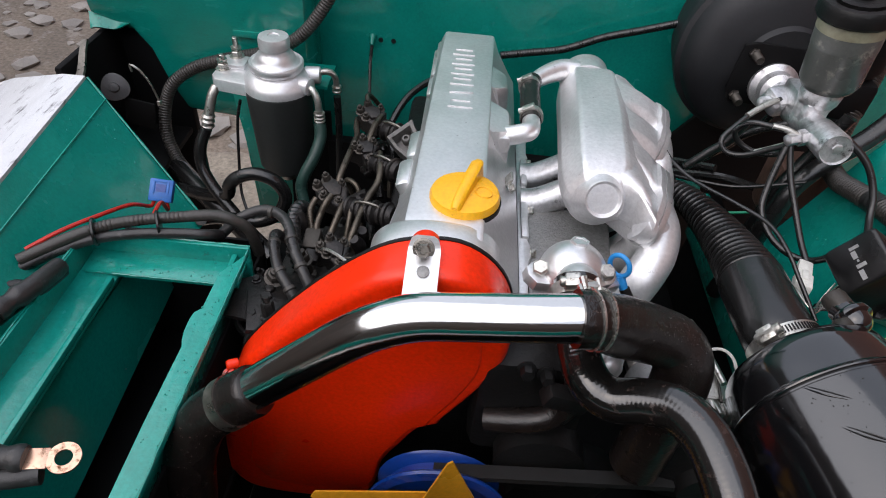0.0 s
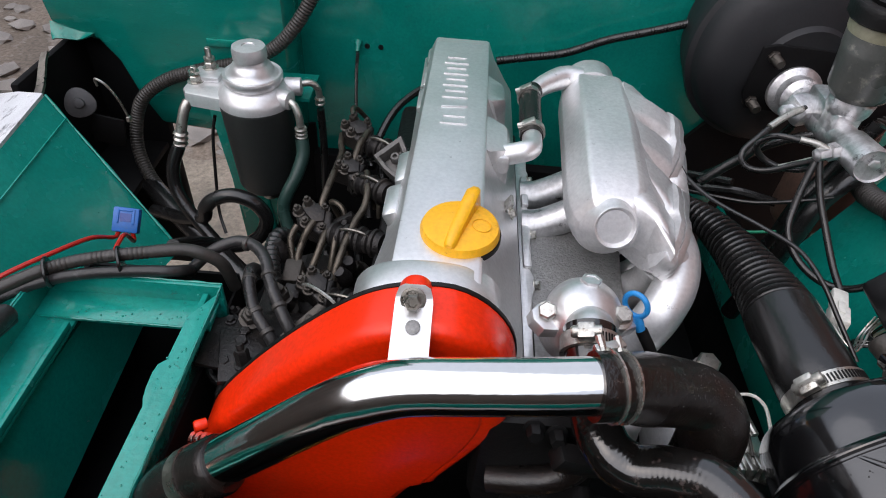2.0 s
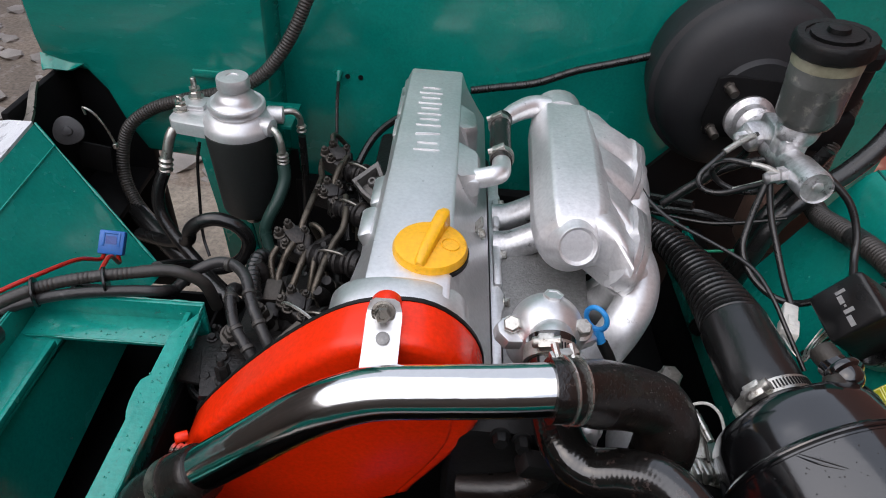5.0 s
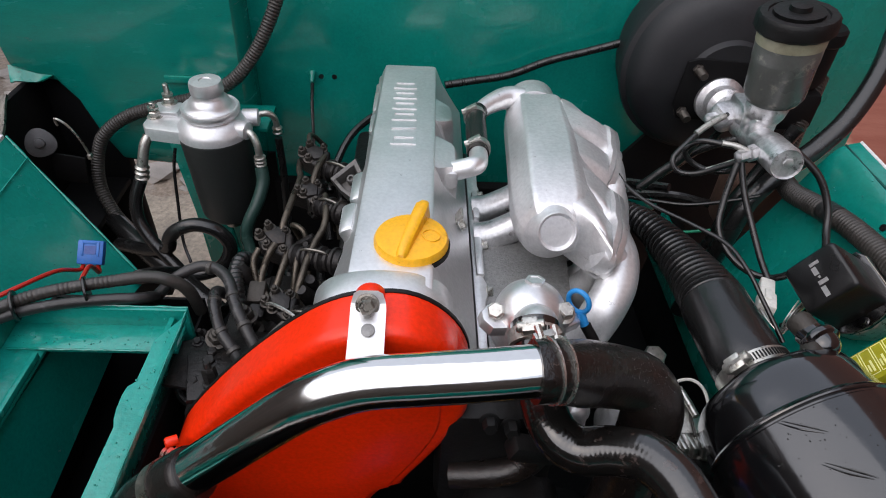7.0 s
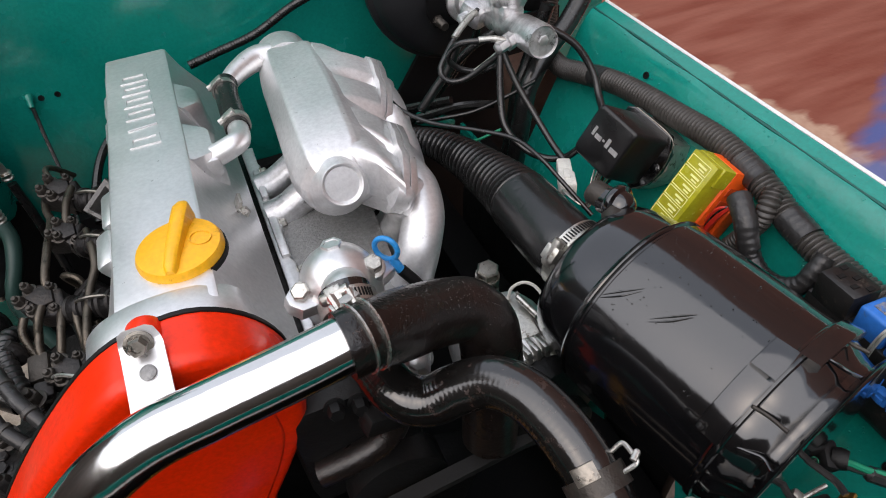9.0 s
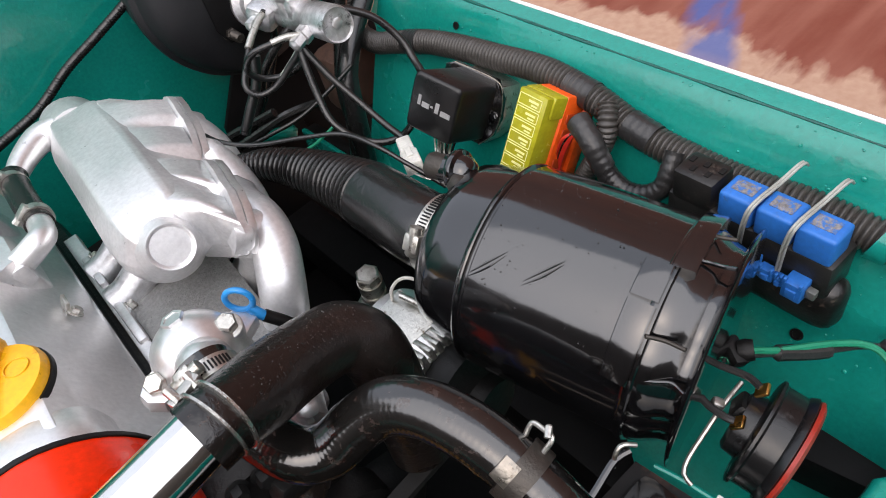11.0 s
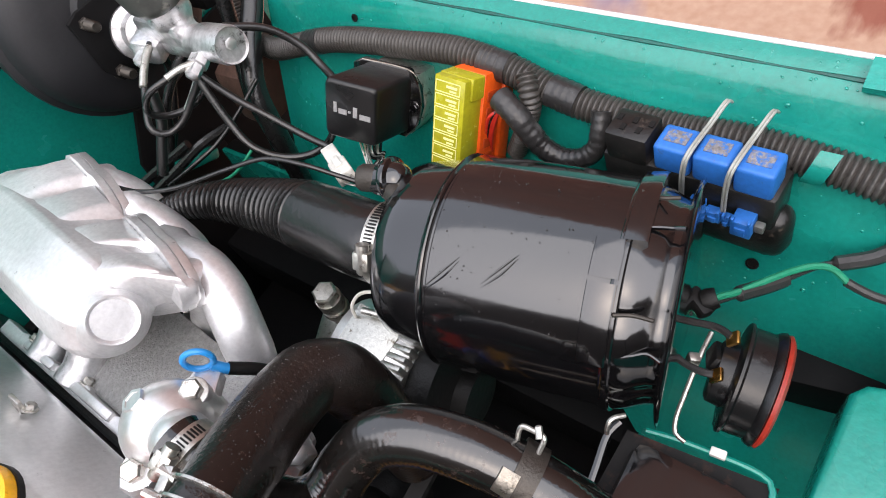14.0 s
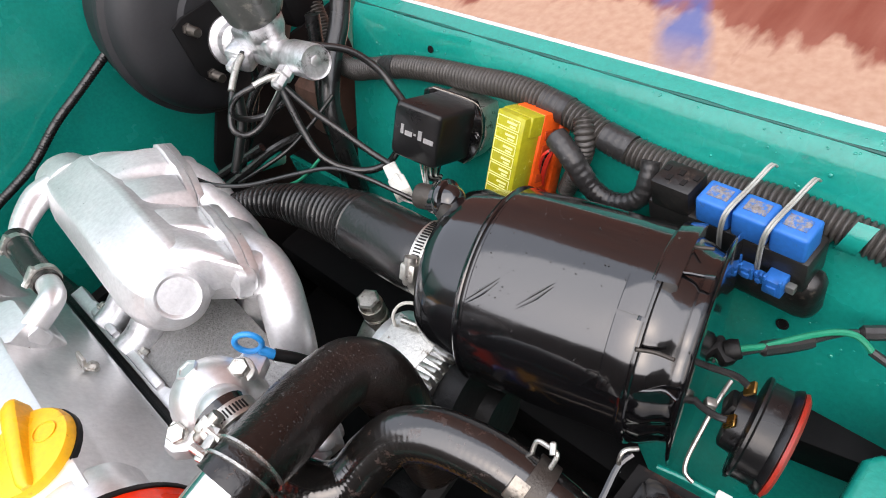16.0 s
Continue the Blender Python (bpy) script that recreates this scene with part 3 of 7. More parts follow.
sheet(bm, [(0.285, 0.66, 0.80), (0.345, 0.52, 0.80), (0.36, 0.53, 0.70), (0.30, 0.68, 0.70)], 0.006, 4, 3)
solid("engine_mount_plate", bm, GREEN, "green painted plate deep beside the engine", "car panel", kind="structure")


# ---- battery tray ----
def battery_tray():
    t = thing("battery_tray", (-0.33, 0.45, 0.6), "empty green angle-iron battery tray with chipped paint", "battery tray")
    x0, x1, y0, y1, z = -0.432, -0.235, 0.18, 0.712, 0.853
    xm, ym = (x0 + x1) / 2, (y0 + y1) / 2
    for name_, centre_, size_, turn_ in (("rear_web", (xm, y1 - 0.003, z - 0.022), (x1 - x0, 0.006, 0.05), (0, 0, 0)),
                                         ("rear_flange", (xm, y1 - 0.022, z - 0.026), (x1 - x0 - 0.012, 0.036, 0.006), (4, 0, 0)),
                                         ("side_web", (x1 - 0.017, ym, z - 0.031), (0.006, y1 - y0 - 0.014, 0.05), (0, 0, 0)),
                                         ("side_web", (x0 + 0.003, ym, z - 0.02), (0.006, y1 - y0 - 0.014, 0.05), (0, 0, 0)),
                                         ("side_flange", (x0 + 0.026, ym, z - 0.03), (0.046, y1 - y0 - 0.014, 0.006), (0, 6, 0)),
                                         ("seam_bar", (x0 + 0.047, ym - 0.014, z - 0.024), (0.006, y1 - y0 - 0.07, 0.008), (0, 0, 0))):
        bm = bmesh.new()
        block(bm, centre_, size_, 0.001, turn_)
        part(name_, bm, GREEN_WORN, t)
    rg = random.Random(3)
    for a, b in (((x0, y1 - 0.001, z + 0.0035), (x1, y1 - 0.001, z + 0.0035)), ((x1 - 0.001, y1, z + 0.001), (x1 - 0.001, y0, z + 0.001)), ((x0 + 0.003, y1, z + 0.0055), (x0 + 0.003, y0, z + 0.0055)),
                 ((x0 + 0.012, y1 - 0.042, z - 0.0225), (x1 - 0.03, y1 - 0.042, z - 0.0225))):
        bm = bmesh.new()
        a, b = Vector(a), Vector(b)
        tube(bm, [a.lerp(b, k / 40) + Vector((rg.uniform(-1, 1), rg.uniform(-1, 1), rg.uniform(-1, 1))) * 0.0004 for k in range(41)], lambda s_, g: 0.0010 + 0.0005 * math.sin(g * 210) * math.sin(g * 67), 6, 0.004)
        part("paint_bead", bm, GREEN_WET, t)
    bm = bmesh.new()
    ins = [(x1 - 0.022, y0), (x1, y0), (x1, y1 - 0.008), (x1 - 0.022, y1 - 0.046), (x1 - 0.0225, 0.612), (x1 - 0.0285, 0.606), (x1 - 0.030, 0.596), (x1 - 0.0295, 0.580), (x1 - 0.0275, 0.568), (x1 - 0.0245, 0.560), (x1 - 0.0255, 0.47)]
    prism(bm, ins, Matrix.Translation((0, 0, z - 0.005)), 0.005, 0.001)
    part("side_flange", bm, GREEN_WORN, t, "green rail flange with a torn notch")
    bm = bmesh.new()
    sheet(bm, [(-0.405, y0, 0.814), (-0.390, 0.757, 0.806), (-0.381, 0.764, 0.712), (-0.376, y0, 0.665)], 0.004, 4, 4)
    part("side_wall", bm, GREEN, t)
    # inner walls and floor are black to paint the dark depth of the tray
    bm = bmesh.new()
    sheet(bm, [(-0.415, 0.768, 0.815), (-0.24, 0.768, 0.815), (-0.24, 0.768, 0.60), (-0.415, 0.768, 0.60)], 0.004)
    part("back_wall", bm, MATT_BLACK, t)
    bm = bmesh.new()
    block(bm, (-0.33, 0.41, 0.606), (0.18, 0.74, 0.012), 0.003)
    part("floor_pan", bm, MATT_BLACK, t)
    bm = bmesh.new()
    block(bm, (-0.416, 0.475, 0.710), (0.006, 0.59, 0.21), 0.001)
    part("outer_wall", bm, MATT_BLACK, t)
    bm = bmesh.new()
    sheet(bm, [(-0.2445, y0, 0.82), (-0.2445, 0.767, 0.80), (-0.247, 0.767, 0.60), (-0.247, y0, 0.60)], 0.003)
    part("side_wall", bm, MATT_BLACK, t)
    return t


battery_tray()


# ---- engine ----
def engine_block():
    t = thing("engine_block", (0, 0.85, 0.35), "black oily engine block and cylinder head in the bay", "engine")
    bm = bmesh.new()
    block(bm, (0.0, 0.87, 0.64), (0.17, 0.52, 0.42), 0.012)
    block(bm, (0.06, 0.84, 0.6), (0.14, 0.4, 0.2), 0.02)
    part("crankcase", bm, BLACK_ENGINE, t)
    bm = bmesh.new()
    block(bm, (0.012, 0.84, 0.853), (0.122, 0.48, 0.09), 0.006)
    block(bm, (0.070, 0.84, 0.824), (0.04, 0.46, 0.05), 0.006)
    for k in range(4):
        block(bm, (-0.056, 0.66 + 0.085 * k, 0.868), (0.02, 0.03, 0.07), 0.005)
    part("cylinder_head", bm, GRIME, t)
    bm = bmesh.new()
    rail = [(0.0825, 0.640), (0.0925, 0.640), (0.0935, 0.700), (0.0955, 0.722), (0.0985, 0.732), (0.0985, 0.752), (0.0950, 0.762), (0.0955, 0.808), (0.0990, 0.816), (0.0990, 0.836), (0.0960, 0.846), (0.0970, 0.915), (0.1000, 0.923), (0.1000, 0.945), (0.0980, 0.952), (0.0990, 0.990), (0.0830, 0.990)]
    prism(bm, rail, Matrix.Translation((0, 0, 0.853)), 0.013, 0.002)
    block(bm, (0.0915, 0.800, 0.867), (0.010, 0.075, 0.008), 0.003)
    block(bm, (0.0925, 0.900, 0.868), (0.009, 0.060, 0.010), 0.003)
    part("head_flange", bm, SILVER_CAST, t, "rough silver flange strip along the head")
    for y in (0.742, 0.826, 0.934):
        bm = bmesh.new()
        hexbolt(bm, (0.0985, y, 0.861), (1, -0.1, 0.25), 0.0055, 0.007)
        part("flange_bolt", bm, STEEL, t)
    bm = bmesh.new()
    sheet(bm, [(0.095, 0.640, 0.860), (0.190, 0.645, 0.856), (0.205, 0.83, 0.858), (0.097, 0.87, 0.858)], 0.02, 6, 6, lambda u, v: 0.003 * math.sin(4 * u) * math.sin(3 * v))
    part("side_casting", bm, GREY_CAST, t, "grey pitted casting between the runners")
    bm = bmesh.new()
    block(bm, (0.10, 0.585, 0.80), (0.12, 0.06, 0.16), 0.015)
    lathe(bm, [(0.05, 0), (0.05, 0.03), (0.03, 0.035)], (0.12, 0.56, 0.74), (0, -1, 0), 24)
    block(bm, (0.15, 0.56, 0.67), (0.1, 0.05, 0.12), 0.015, (0, 20, 0))
    part("water_pump", bm, BLACK_ENGINE, t)
    bm = bmesh.new()
    tube(bm, [(0.055, 0.55, 0.795), (0.085, 0.546, 0.803), (0.112, 0.545, 0.812), (0.130, 0.548, 0.828), (0.136, 0.552, 0.85), (0.137, 0.558, 0.88)], 0.0135, 16, 0.004)
    part("bypass_hose", bm, RUBBER, t, "glossy black bypass hose")
    bm = bmesh.new()
    hexbolt(bm, (0.085, 0.55, 0.885), (0, -1, 0.3), 0.007, 0.012)
    hexbolt(bm, (0.105, 0.55, 0.88), (0, -1, 0.3), 0.007, 0.014)
    block(bm, (0.125, 0.535, 0.865), (0.05, 0.02, 0.02), 0.004, (0, 25, 10))
    part("bracket", bm, BLACK_ENGINE, t)
    bm = bmesh.new()
    block(bm, (0.155, 0.572, 0.885), (0.045, 0.03, 0.035), 0.008, (20, 30, 0))
    block(bm, (0.148, 0.556, 0.898), (0.010, 0.030, 0.022), 0.003, (30, 50, 20))
    block(bm, (0.166, 0.560, 0.893), (0.012, 0.034, 0.018), 0.003, (10, 65, -15))
    lathe(bm, [(0.008, 0), (0.009, 0.003), (0.009, 0.012), (0.006, 0.014)], (0.158, 0.553, 0.902), (0.2, -0.6, 0.7), 8)
    part("coolant_elbow", bm, SILVER_CAST, t)
    return t


engine_block()


def valve_cover():
    t = thing("valve_cover", (0, 0.86, 0.93), "long silver valve cover with raised lettering blocks on top", "valve cover")

    def edge(y):
        k = (y - 0.63) / 0.47
        return -0.046 + 0.011 * k, 0.0290 + 0.006 * k

    bm = bmesh.new()
    rows = []
    stations = [0.602, 0.607, 0.63, 0.66, 0.72, 0.76, 0.81, 0.85, 0.88, 0.93, 0.98, 1.02, 1.06, 1.095, 1.108, 1.113]
    for y in stations:
        a, b = edge(y)
        drop = 0.0 if 0.63 <= y <= 1.095 else (0.008 if y in (0.607, 1.108) else (0.016 if y == 1.113 else 0.014))
        left = -0.070 if y < 0.70 else (-0.062 if y < 0.83 else -0.052)
        right = 0.0745
        z = 0.976 - drop
        rows.append([Vector(p) for p in ((left, y, 0.926), (left, y, 0.935), (left + 0.006, y, 0.944 - drop / 3), (a - 0.006, y, z - 0.012), (a - 0.001, y, z - 0.001), (a + 0.002, y, z), (b - 0.002, y, z),
                                         (b + 0.0015, y, z - 0.0015), (b + 0.0105, y, z - 0.0235), (b + 0.0125, y, z - 0.0275), (right + 0.0015, y, 0.8960), (right + 0.0030, y, 0.893), (right + 0.0030, y, 0.884))])
    loft(bm, rows)
    body = part("cover_shell", bm, SILVER, t, "silver painted cast shell", smooth=28)
    for y, x, w in ((0.745, -0.066, 0.03), (0.805, -0.060, 0.035), (0.955, -0.050, 0.03), (1.015, -0.049, 0.035), (1.078, -0.046, 0.026)):
        bm = bmesh.new()
        block(bm, (x + 0.012, y + 0.012, 0.940), (0.018, w + 0.020, 0.032), 0.005, (0, -26, 0))
        part("side_lobe", bm, SILVER, t)
    # ribs and hold-down bolts on the steep side
    for y, w, reach in ((0.868, 0.052, 0.020), (0.972, 0.040, 0.016)):
        a, b = edge(y)
        bm = bmesh.new()
        rows = []
        for yy, g in ((y - w / 2 - 0.010, 0.0), (y - w / 2, 0.85), (y - w / 2 + 0.006, 1.0), (y + w / 2 - 0.006, 1.0), (y + w / 2, 0.85), (y + w / 2 + 0.010, 0.0)):
            rows.append([Vector(p) for p in ((b, yy, 0.955), (b + 0.002, yy, 0.9725), (b + 0.006 + reach * g, yy, 0.9700 - 0.004 * g), (b + 0.010 + reach * g, yy, 0.9640 - 0.004 * g), (b + 0.020 + reach * 0.5 * g, yy, 0.930), (b + 0.030, yy, 0.912), (b, yy, 0.915))])
        loft(bm, rows)
        part("side_rib", bm, SILVER, t, smooth=40)
    bm = bmesh.new()
    hexbolt(bm, (0.0655, 0.790, 0.920), (0.85, 0, 0.52), 0.0052, 0.006)
    block(bm, (0.0635, 0.800, 0.926), (0.004, 0.018, 0.014), 0.0012, (0, 30, 0))
    part("side_bolt", bm, STEEL, t)
    bm = bmesh.new()
    ring = []
    for y, grow in ((0.600, 0.97), (0.606, 1.0), (0.640, 1.0), (0.6445, 0.975), (0.6455, 0.93)):
        arc = [math.pi * k / 28 for k in range(29)]
        ring.append([Vector((0.066 * grow * math.cos(a) - 0.014, y, 0.900 + 0.0815 * grow * max(0.0, math.sin(a)) ** 0.34)) for a in arc] + [Vector((-0.080, y, 0.86)), Vector((0.052, y, 0.86))])
    loft(bm, ring)
    part("front_arch", bm, SILVER, t, "silver arched front end", smooth=30)
    # six raised plain blocks, one for each cast sign
    u = Vector((0.036, 0.004, 0))
    for k in range(6):
        s = k * 0.175 + 0.06
        c = Vector((-0.004 - 0.002 * s, 0.872 + 0.168 * s, 0.9762))
        bm = bmesh.new()
        if k == 1:
            block(bm, c, (0.031, 0.0042, 0.0028), 0.0008, (0, 0, 6))
        else:
            ring = []
            for w, d in ((0.0155, 0.0095), (0.0120, 0.0060)):
                ring.append([Vector((sx * w, sy * d, 0)) for sx, sy in ((-1, -1), (1, -1), (1, 1), (-1, 1))])
            o, i = ring
            up = Vector((0, 0, 0.0014))
            loft(bm, [[c + p - up for p in o], [c + p + up for p in o], [c + p + up for p in i], [c + p - up for p in i]], cap=False)
        part("raised_bar", bm, SILVER, t)
    return t


valve_cover()


def filler_cap():
    c, ax = Vector((0.010, 0.690, 0.974)), Vector((0, 0, 1))
    t = thing("oil_filler_cap", c, "yellow plastic oil filler cap with a grip fin", "oil cap")
    bm = bmesh.new()
    lathe(bm, [(0.034, 0), (0.0365, 0.0015), (0.0365, 0.0055), (0.0345, 0.0095), (0.02, 0.0125), (0.004, 0.013)], c, ax, 40)
    part("cap_disc", bm, YELLOW, t)
    bm = bmesh.new()
    m = Matrix.Translation(c) @ pose(0, 0, 0, 0, 0, 74)
    rows = []
    for x, w, h in ((-0.034, 0.0045, 0.013), (-0.03, 0.0065, 0.017), (-0.01, 0.0075, 0.021), (0.02, 0.0085, 0.024), (0.036, 0.0085, 0.025), (0.044, 0.006, 0.022), (0.046, 0.003, 0.016)):
        rows.append([m @ Vector(p) for p in ((x, -w, 0.006), (x, -w * 0.75, h - 0.002), (x, -w * 0.4, h), (x, w * 0.4, h), (x, w * 0.75, h - 0.002), (x, w, 0.006))])
    loft(bm, rows)
    part("grip_fin", bm, YELLOW, t)
    bm = bmesh.new()
    ring = []
    for k in range(25):
        a = 2 * math.pi * k / 24
        x, y = 0.019 + 0.0085 * math.cos(a), -0.002 + 0.0085 * math.sin(a)
        ring.append(c + Vector((x, y, 0.0136 - 0.12 * max(0.0, math.hypot(x, y) - 0.012))))
    tube(bm, ring, 0.0006, 6, 0.002)
    part("moulded_ring", bm, YELLOW, t)
    bm = bmesh.new()
    lathe(bm, [(0.036, -0.006), (0.038, -0.004), (0.038, 0.001), (0.03, 0.001)], c, ax, 32)
    part("seal", bm, BLACK_ENGINE, t)
    return t


filler_cap()


def timing_cover():
    t = thing("timing_cover", (-0.07, 0.575, 0.55), "glossy red painted timing belt cover at the engine's front", "timing cover")
    out = [(-0.255, 0.62), (-0.238, 0.72), (-0.222, 0.79), (-0.205, 0.825), (-0.17, 0.872), (-0.14, 0.907), (-0.117, 0.931), (-0.09, 0.956), (-0.065, 0.975), (-0.042, 0.986), (-0.015, 0.991), (0.008, 0.990),
           (0.028, 0.981), (0.045, 0.966), (0.058, 0.946), (0.066, 0.920), (0.066, 0.885), (0.056, 0.852), (0.040, 0.818), (0.020, 0.782), (0.009, 0.762), (0.006, 0.753), (-0.012, 0.746), (-0.034, 0.705), (-0.055, 0.660), (-0.075, 0.58), (-0.15, 0.56), (-0.225, 0.572)]
    curve, _ = spline([(x, z, 0) for x, z in out + out[:1]], 0.011)
    out = [(v.x, v.y) for v in curve[:-1]]
    m = Matrix(((1, 0, 0, 0), (0, 0, -1, 0.603), (0, 1, 0, 0), (0, 0, 0, 1)))
    bm = bmesh.new()
    prism(bm, out, m, 0.046, 0.012, 4)
    part("cover_shell", bm, RED, t, smooth=45)
    bm = bmesh.new()
    inner = [(x * 0.80 - 0.012, 0.775 + (z - 0.775) * 0.84) for x, z in out]
    prism(bm, inner, m, 0.049, 0.004, 2)
    part("raised_face", bm, RED, t, smooth=45)
    bm = bmesh.new()
    prism(bm, [(-0.07 + (x + 0.07) * 1.009, 0.77 + (z - 0.77) * 1.007) for x, z in out], Matrix(((1, 0, 0, 0), (0, 0, -1, 0.607), (0, 1, 0, 0), (0, 0, 0, 1))), 0.004, 0.001)
    part("rubber_seal", bm, BLACK_ENGINE, t, "black sealing edge")
    bm = bmesh.new()
    lathe(bm, [(0.0125, 0), (0.0135, 0.002), (0.0135, 0.016), (0.0125, 0.019), (0.0110, 0.0205), (0.008, 0.0205)], (-0.0225, 0.607, 0.9855), (0, -1, 0.1), 32)
    part("bolt_boss", bm, RED, t)
    bm = bmesh.new()
    rows = []
    for y, z, w in ((0.5845, 1.0115, 0.0075), (0.5840, 1.0085, 0.0118), (0.5815, 1.0015, 0.0140), (0.578, 0.9975, 0.0145), (0.567, 0.9945, 0.0145), (0.552, 0.990, 0.0145), (0.530, 0.985, 0.0145), (0.508, 0.980, 0.0145)):
        rows.append([Vector((-0.0225 - w, y, z)), Vector((-0.0225 + w, y, z)), Vector((-0.0225 + w, y - 0.0015, z - 0.003)), Vector((-0.0225 - w, y - 0.0015, z - 0.003))])
    loft(bm, rows)
    strap = part("support_strap", bm, SILVER, t, "silver painted steel strap")
    bm = bmesh.new()
    lathe(bm, [(0.0098, 0), (0.0098, 0.0025), (0.0078, 0.003), (0.0078, 0.004)], (-0.0232, 0.580, 1.000), (0, -0.85, 0.5), 18)
    lathe(bm, [(0.0066, 0.003), (0.0068, 0.011), (0.0058, 0.0125), (0.0036, 0.0125), (0.0034, 0.010)], (-0.0232, 0.580, 1.000), (0, -0.85, 0.5), 6)
    part("bolt", bm, STEEL_AGED, strap)
    bm = bmesh.new()
    lathe(bm, [(0.0056, -0.002), (0.0056, 0.0012), (0.004, 0.002)], (-0.0215, 0.5585, 0.9925), (0, -0.3, 0.95), 14)
    part("rivet", bm, GREY_CAST, strap)
    bm = bmesh.new()
    lathe(bm, [(0.0052, 0), (0.0052, 0.009), (0.004, 0.011)], (-0.203, 0.556, 0.840), (-0.8, -0.5, 0.2), 14)
    part("bolt_sleeve", bm, RED, t)
    bm = bmesh.new()
    for k in range(4):
        lathe(bm, [(0.0058, 0), (0.0080, 0.0018), (0.0058, 0.0036)], Vector((-0.211, 0.540, 0.838)) + Vector((0.0055 * k, -0.001 * k, 0.0014 * k)), (0.95, -0.2, 0.25), 14)
    part("coil", bm, CHROME, t, "bright coiled spring fitting")
    return t


timing_cover()


def cooling_fan():
    c = Vector((0.014, 0.49, 0.690))
    t = thing("cooling_fan", c, "yellow bladed fan on a blue pulley before the engine", "fan")
    bm = bmesh.new()
    lathe(bm, [(0.068, -0.031), (0.0695, -0.030), (0.068, -0.027), (0.058, -0.022), (0.058, -0.012), (0.075, -0.005), (0.0775, -0.002), (0.0765, 0.001), (0.066, 0.003), (0.062, -0.002), (0.03, -0.004)], c + Vector((0, 0.008, 0)), (0, -1, 0), 48)
    part("pulley", bm, BLUE_PAINT, t, "blue painted pulley")
    for k in range(5):
        a = math.radians(88 + 72 * k)
        r, s = Vector((math.cos(a), 0, math.sin(a))), Vector((-math.sin(a), 0, math.cos(a)))
        bm = bmesh.new()
        d = Vector((0, -0.016, 0))
        sheet(bm, [c + d + r * 0.03 + s * 0.026, c + d + r * 0.03 - s * 0.045 + Vector((0, 0.014, 0)), c + d + r * 0.137 - s * 0.004 + Vector((0, 0.004, 0)), c + d + r * 0.139 + s * 0.001], 0.002, 4, 4)
        part("blade", bm, YELLOW_PAINT, t)
    bm = bmesh.new()
    lathe(bm, [(0.035, 0), (0.035, 0.01), (0.02, 0.02)], c + Vector((0, -0.005, 0)), (0, -1, 0), 24)
    part("hub", bm, BLACK_ENGINE, t)
    bm = bmesh.new()
    sheet(bm, [(0.006, 0.520, 0.748), (0.006, 0.505, 0.748), (0.292, 0.505, 0.777), (0.292, 0.520, 0.777)], 0.008, 8, 2)
    solid("drive_belt", bm, RUBBER_BELT, "dull black rubber belt running over the blue pulley", "belt")
    return t


cooling_fan()


# ---- coolant pipe and hoses ----
def chrome_pipe():
    t = thing("chrome_pipe", (-0.03, 0.5, 0.98), "polished chrome coolant pipe across the red timing cover", "pipe")
    bm = bmesh.new()
    tube(bm, [(-0.205, 0.492, 0.850), (-0.17, 0.496, 0.880), (-0.11, 0.498, 0.936), (-0.075, 0.499, 0.968), (-0.05, 0.5, 0.986), (-0.02, 0.502, 0.998), (0.02, 0.503, 1.003), (0.07, 0.505, 1.007), (0.112, 0.508, 1.010)],
         0.0195, 36, 0.004)
    part("pipe_body", bm, CHROME, t)
    bm = bmesh.new()
    tube(bm, [(-0.16, 0.496, 0.887), (-0.19, 0.493, 0.862), (-0.215, 0.486, 0.838), (-0.228, 0.47, 0.80), (-0.23, 0.45, 0.74)], lambda s, g: 0.0245 - 0.0015 * (g < 0.004), 24, 0.004)
    part("end_hose", bm, RUBBER, t, "short black rubber hose")
    bm = bmesh.new()
    clamp_band(bm, (-0.186, 0.4935, 0.8655), (-0.75, -0.06, -0.66), 0.0245, 0.012)
    part("hose_clamp", bm, STEEL_AGED, t, "aged steel hose clamp")
    return t


chrome_pipe()


ELBOW = [(0.102, 0.507, 1.009), (0.118, 0.510, 1.006), (0.145, 0.526, 0.985), (0.170, 0.540, 0.966), (0.192, 0.549, 0.951), (0.209, 0.551, 0.941), (0.2205, 0.544, 0.926), (0.2225, 0.537, 0.902), (0.219, 0.53, 0.86), (0.213, 0.525, 0.78)]


def elbow_hose():
    t = thing("elbow_hose", (0.2, 0.53, 0.9), "dusty black rubber elbow hose clamped onto the chrome pipe", "hose")
    bm = bmesh.new()
    tube(bm, ELBOW,
         lambda s, g: 0.0235 + 0.0030 * min(1, max(0, (g - 0.024) / 0.03)), 28, 0.005)
    part("hose_body", bm, RUBBER, t)
    for k, x in enumerate((0.113, 0.121)):
        bm = bmesh.new()
        lathe(bm, [(0.0238, -0.0012), (0.0256, -0.0008), (0.0256, 0.0008), (0.0238, 0.0012)], (x, 0.509 + 0.002 * k, 1.0085 - 0.002 * k), (0.95, 0.25, -0.12 - 0.1 * k), 32)
        part("wire_clamp", bm, STEEL, t)
    bm = bmesh.new()
    block(bm, (0.113, 0.53, 1.022), (0.022, 0.007, 0.007), 0.001, (0, 0, 20))
    tube(bm, [(0.108, 0.524, 1.024), (0.106, 0.536, 1.026)], 0.003, 8)
    tube(bm, [(0.120, 0.526, 1.022), (0.119, 0.538, 1.024)], 0.003, 8)
    part("clamp_screw", bm, STEEL, t)
    return t


elbow_hose()


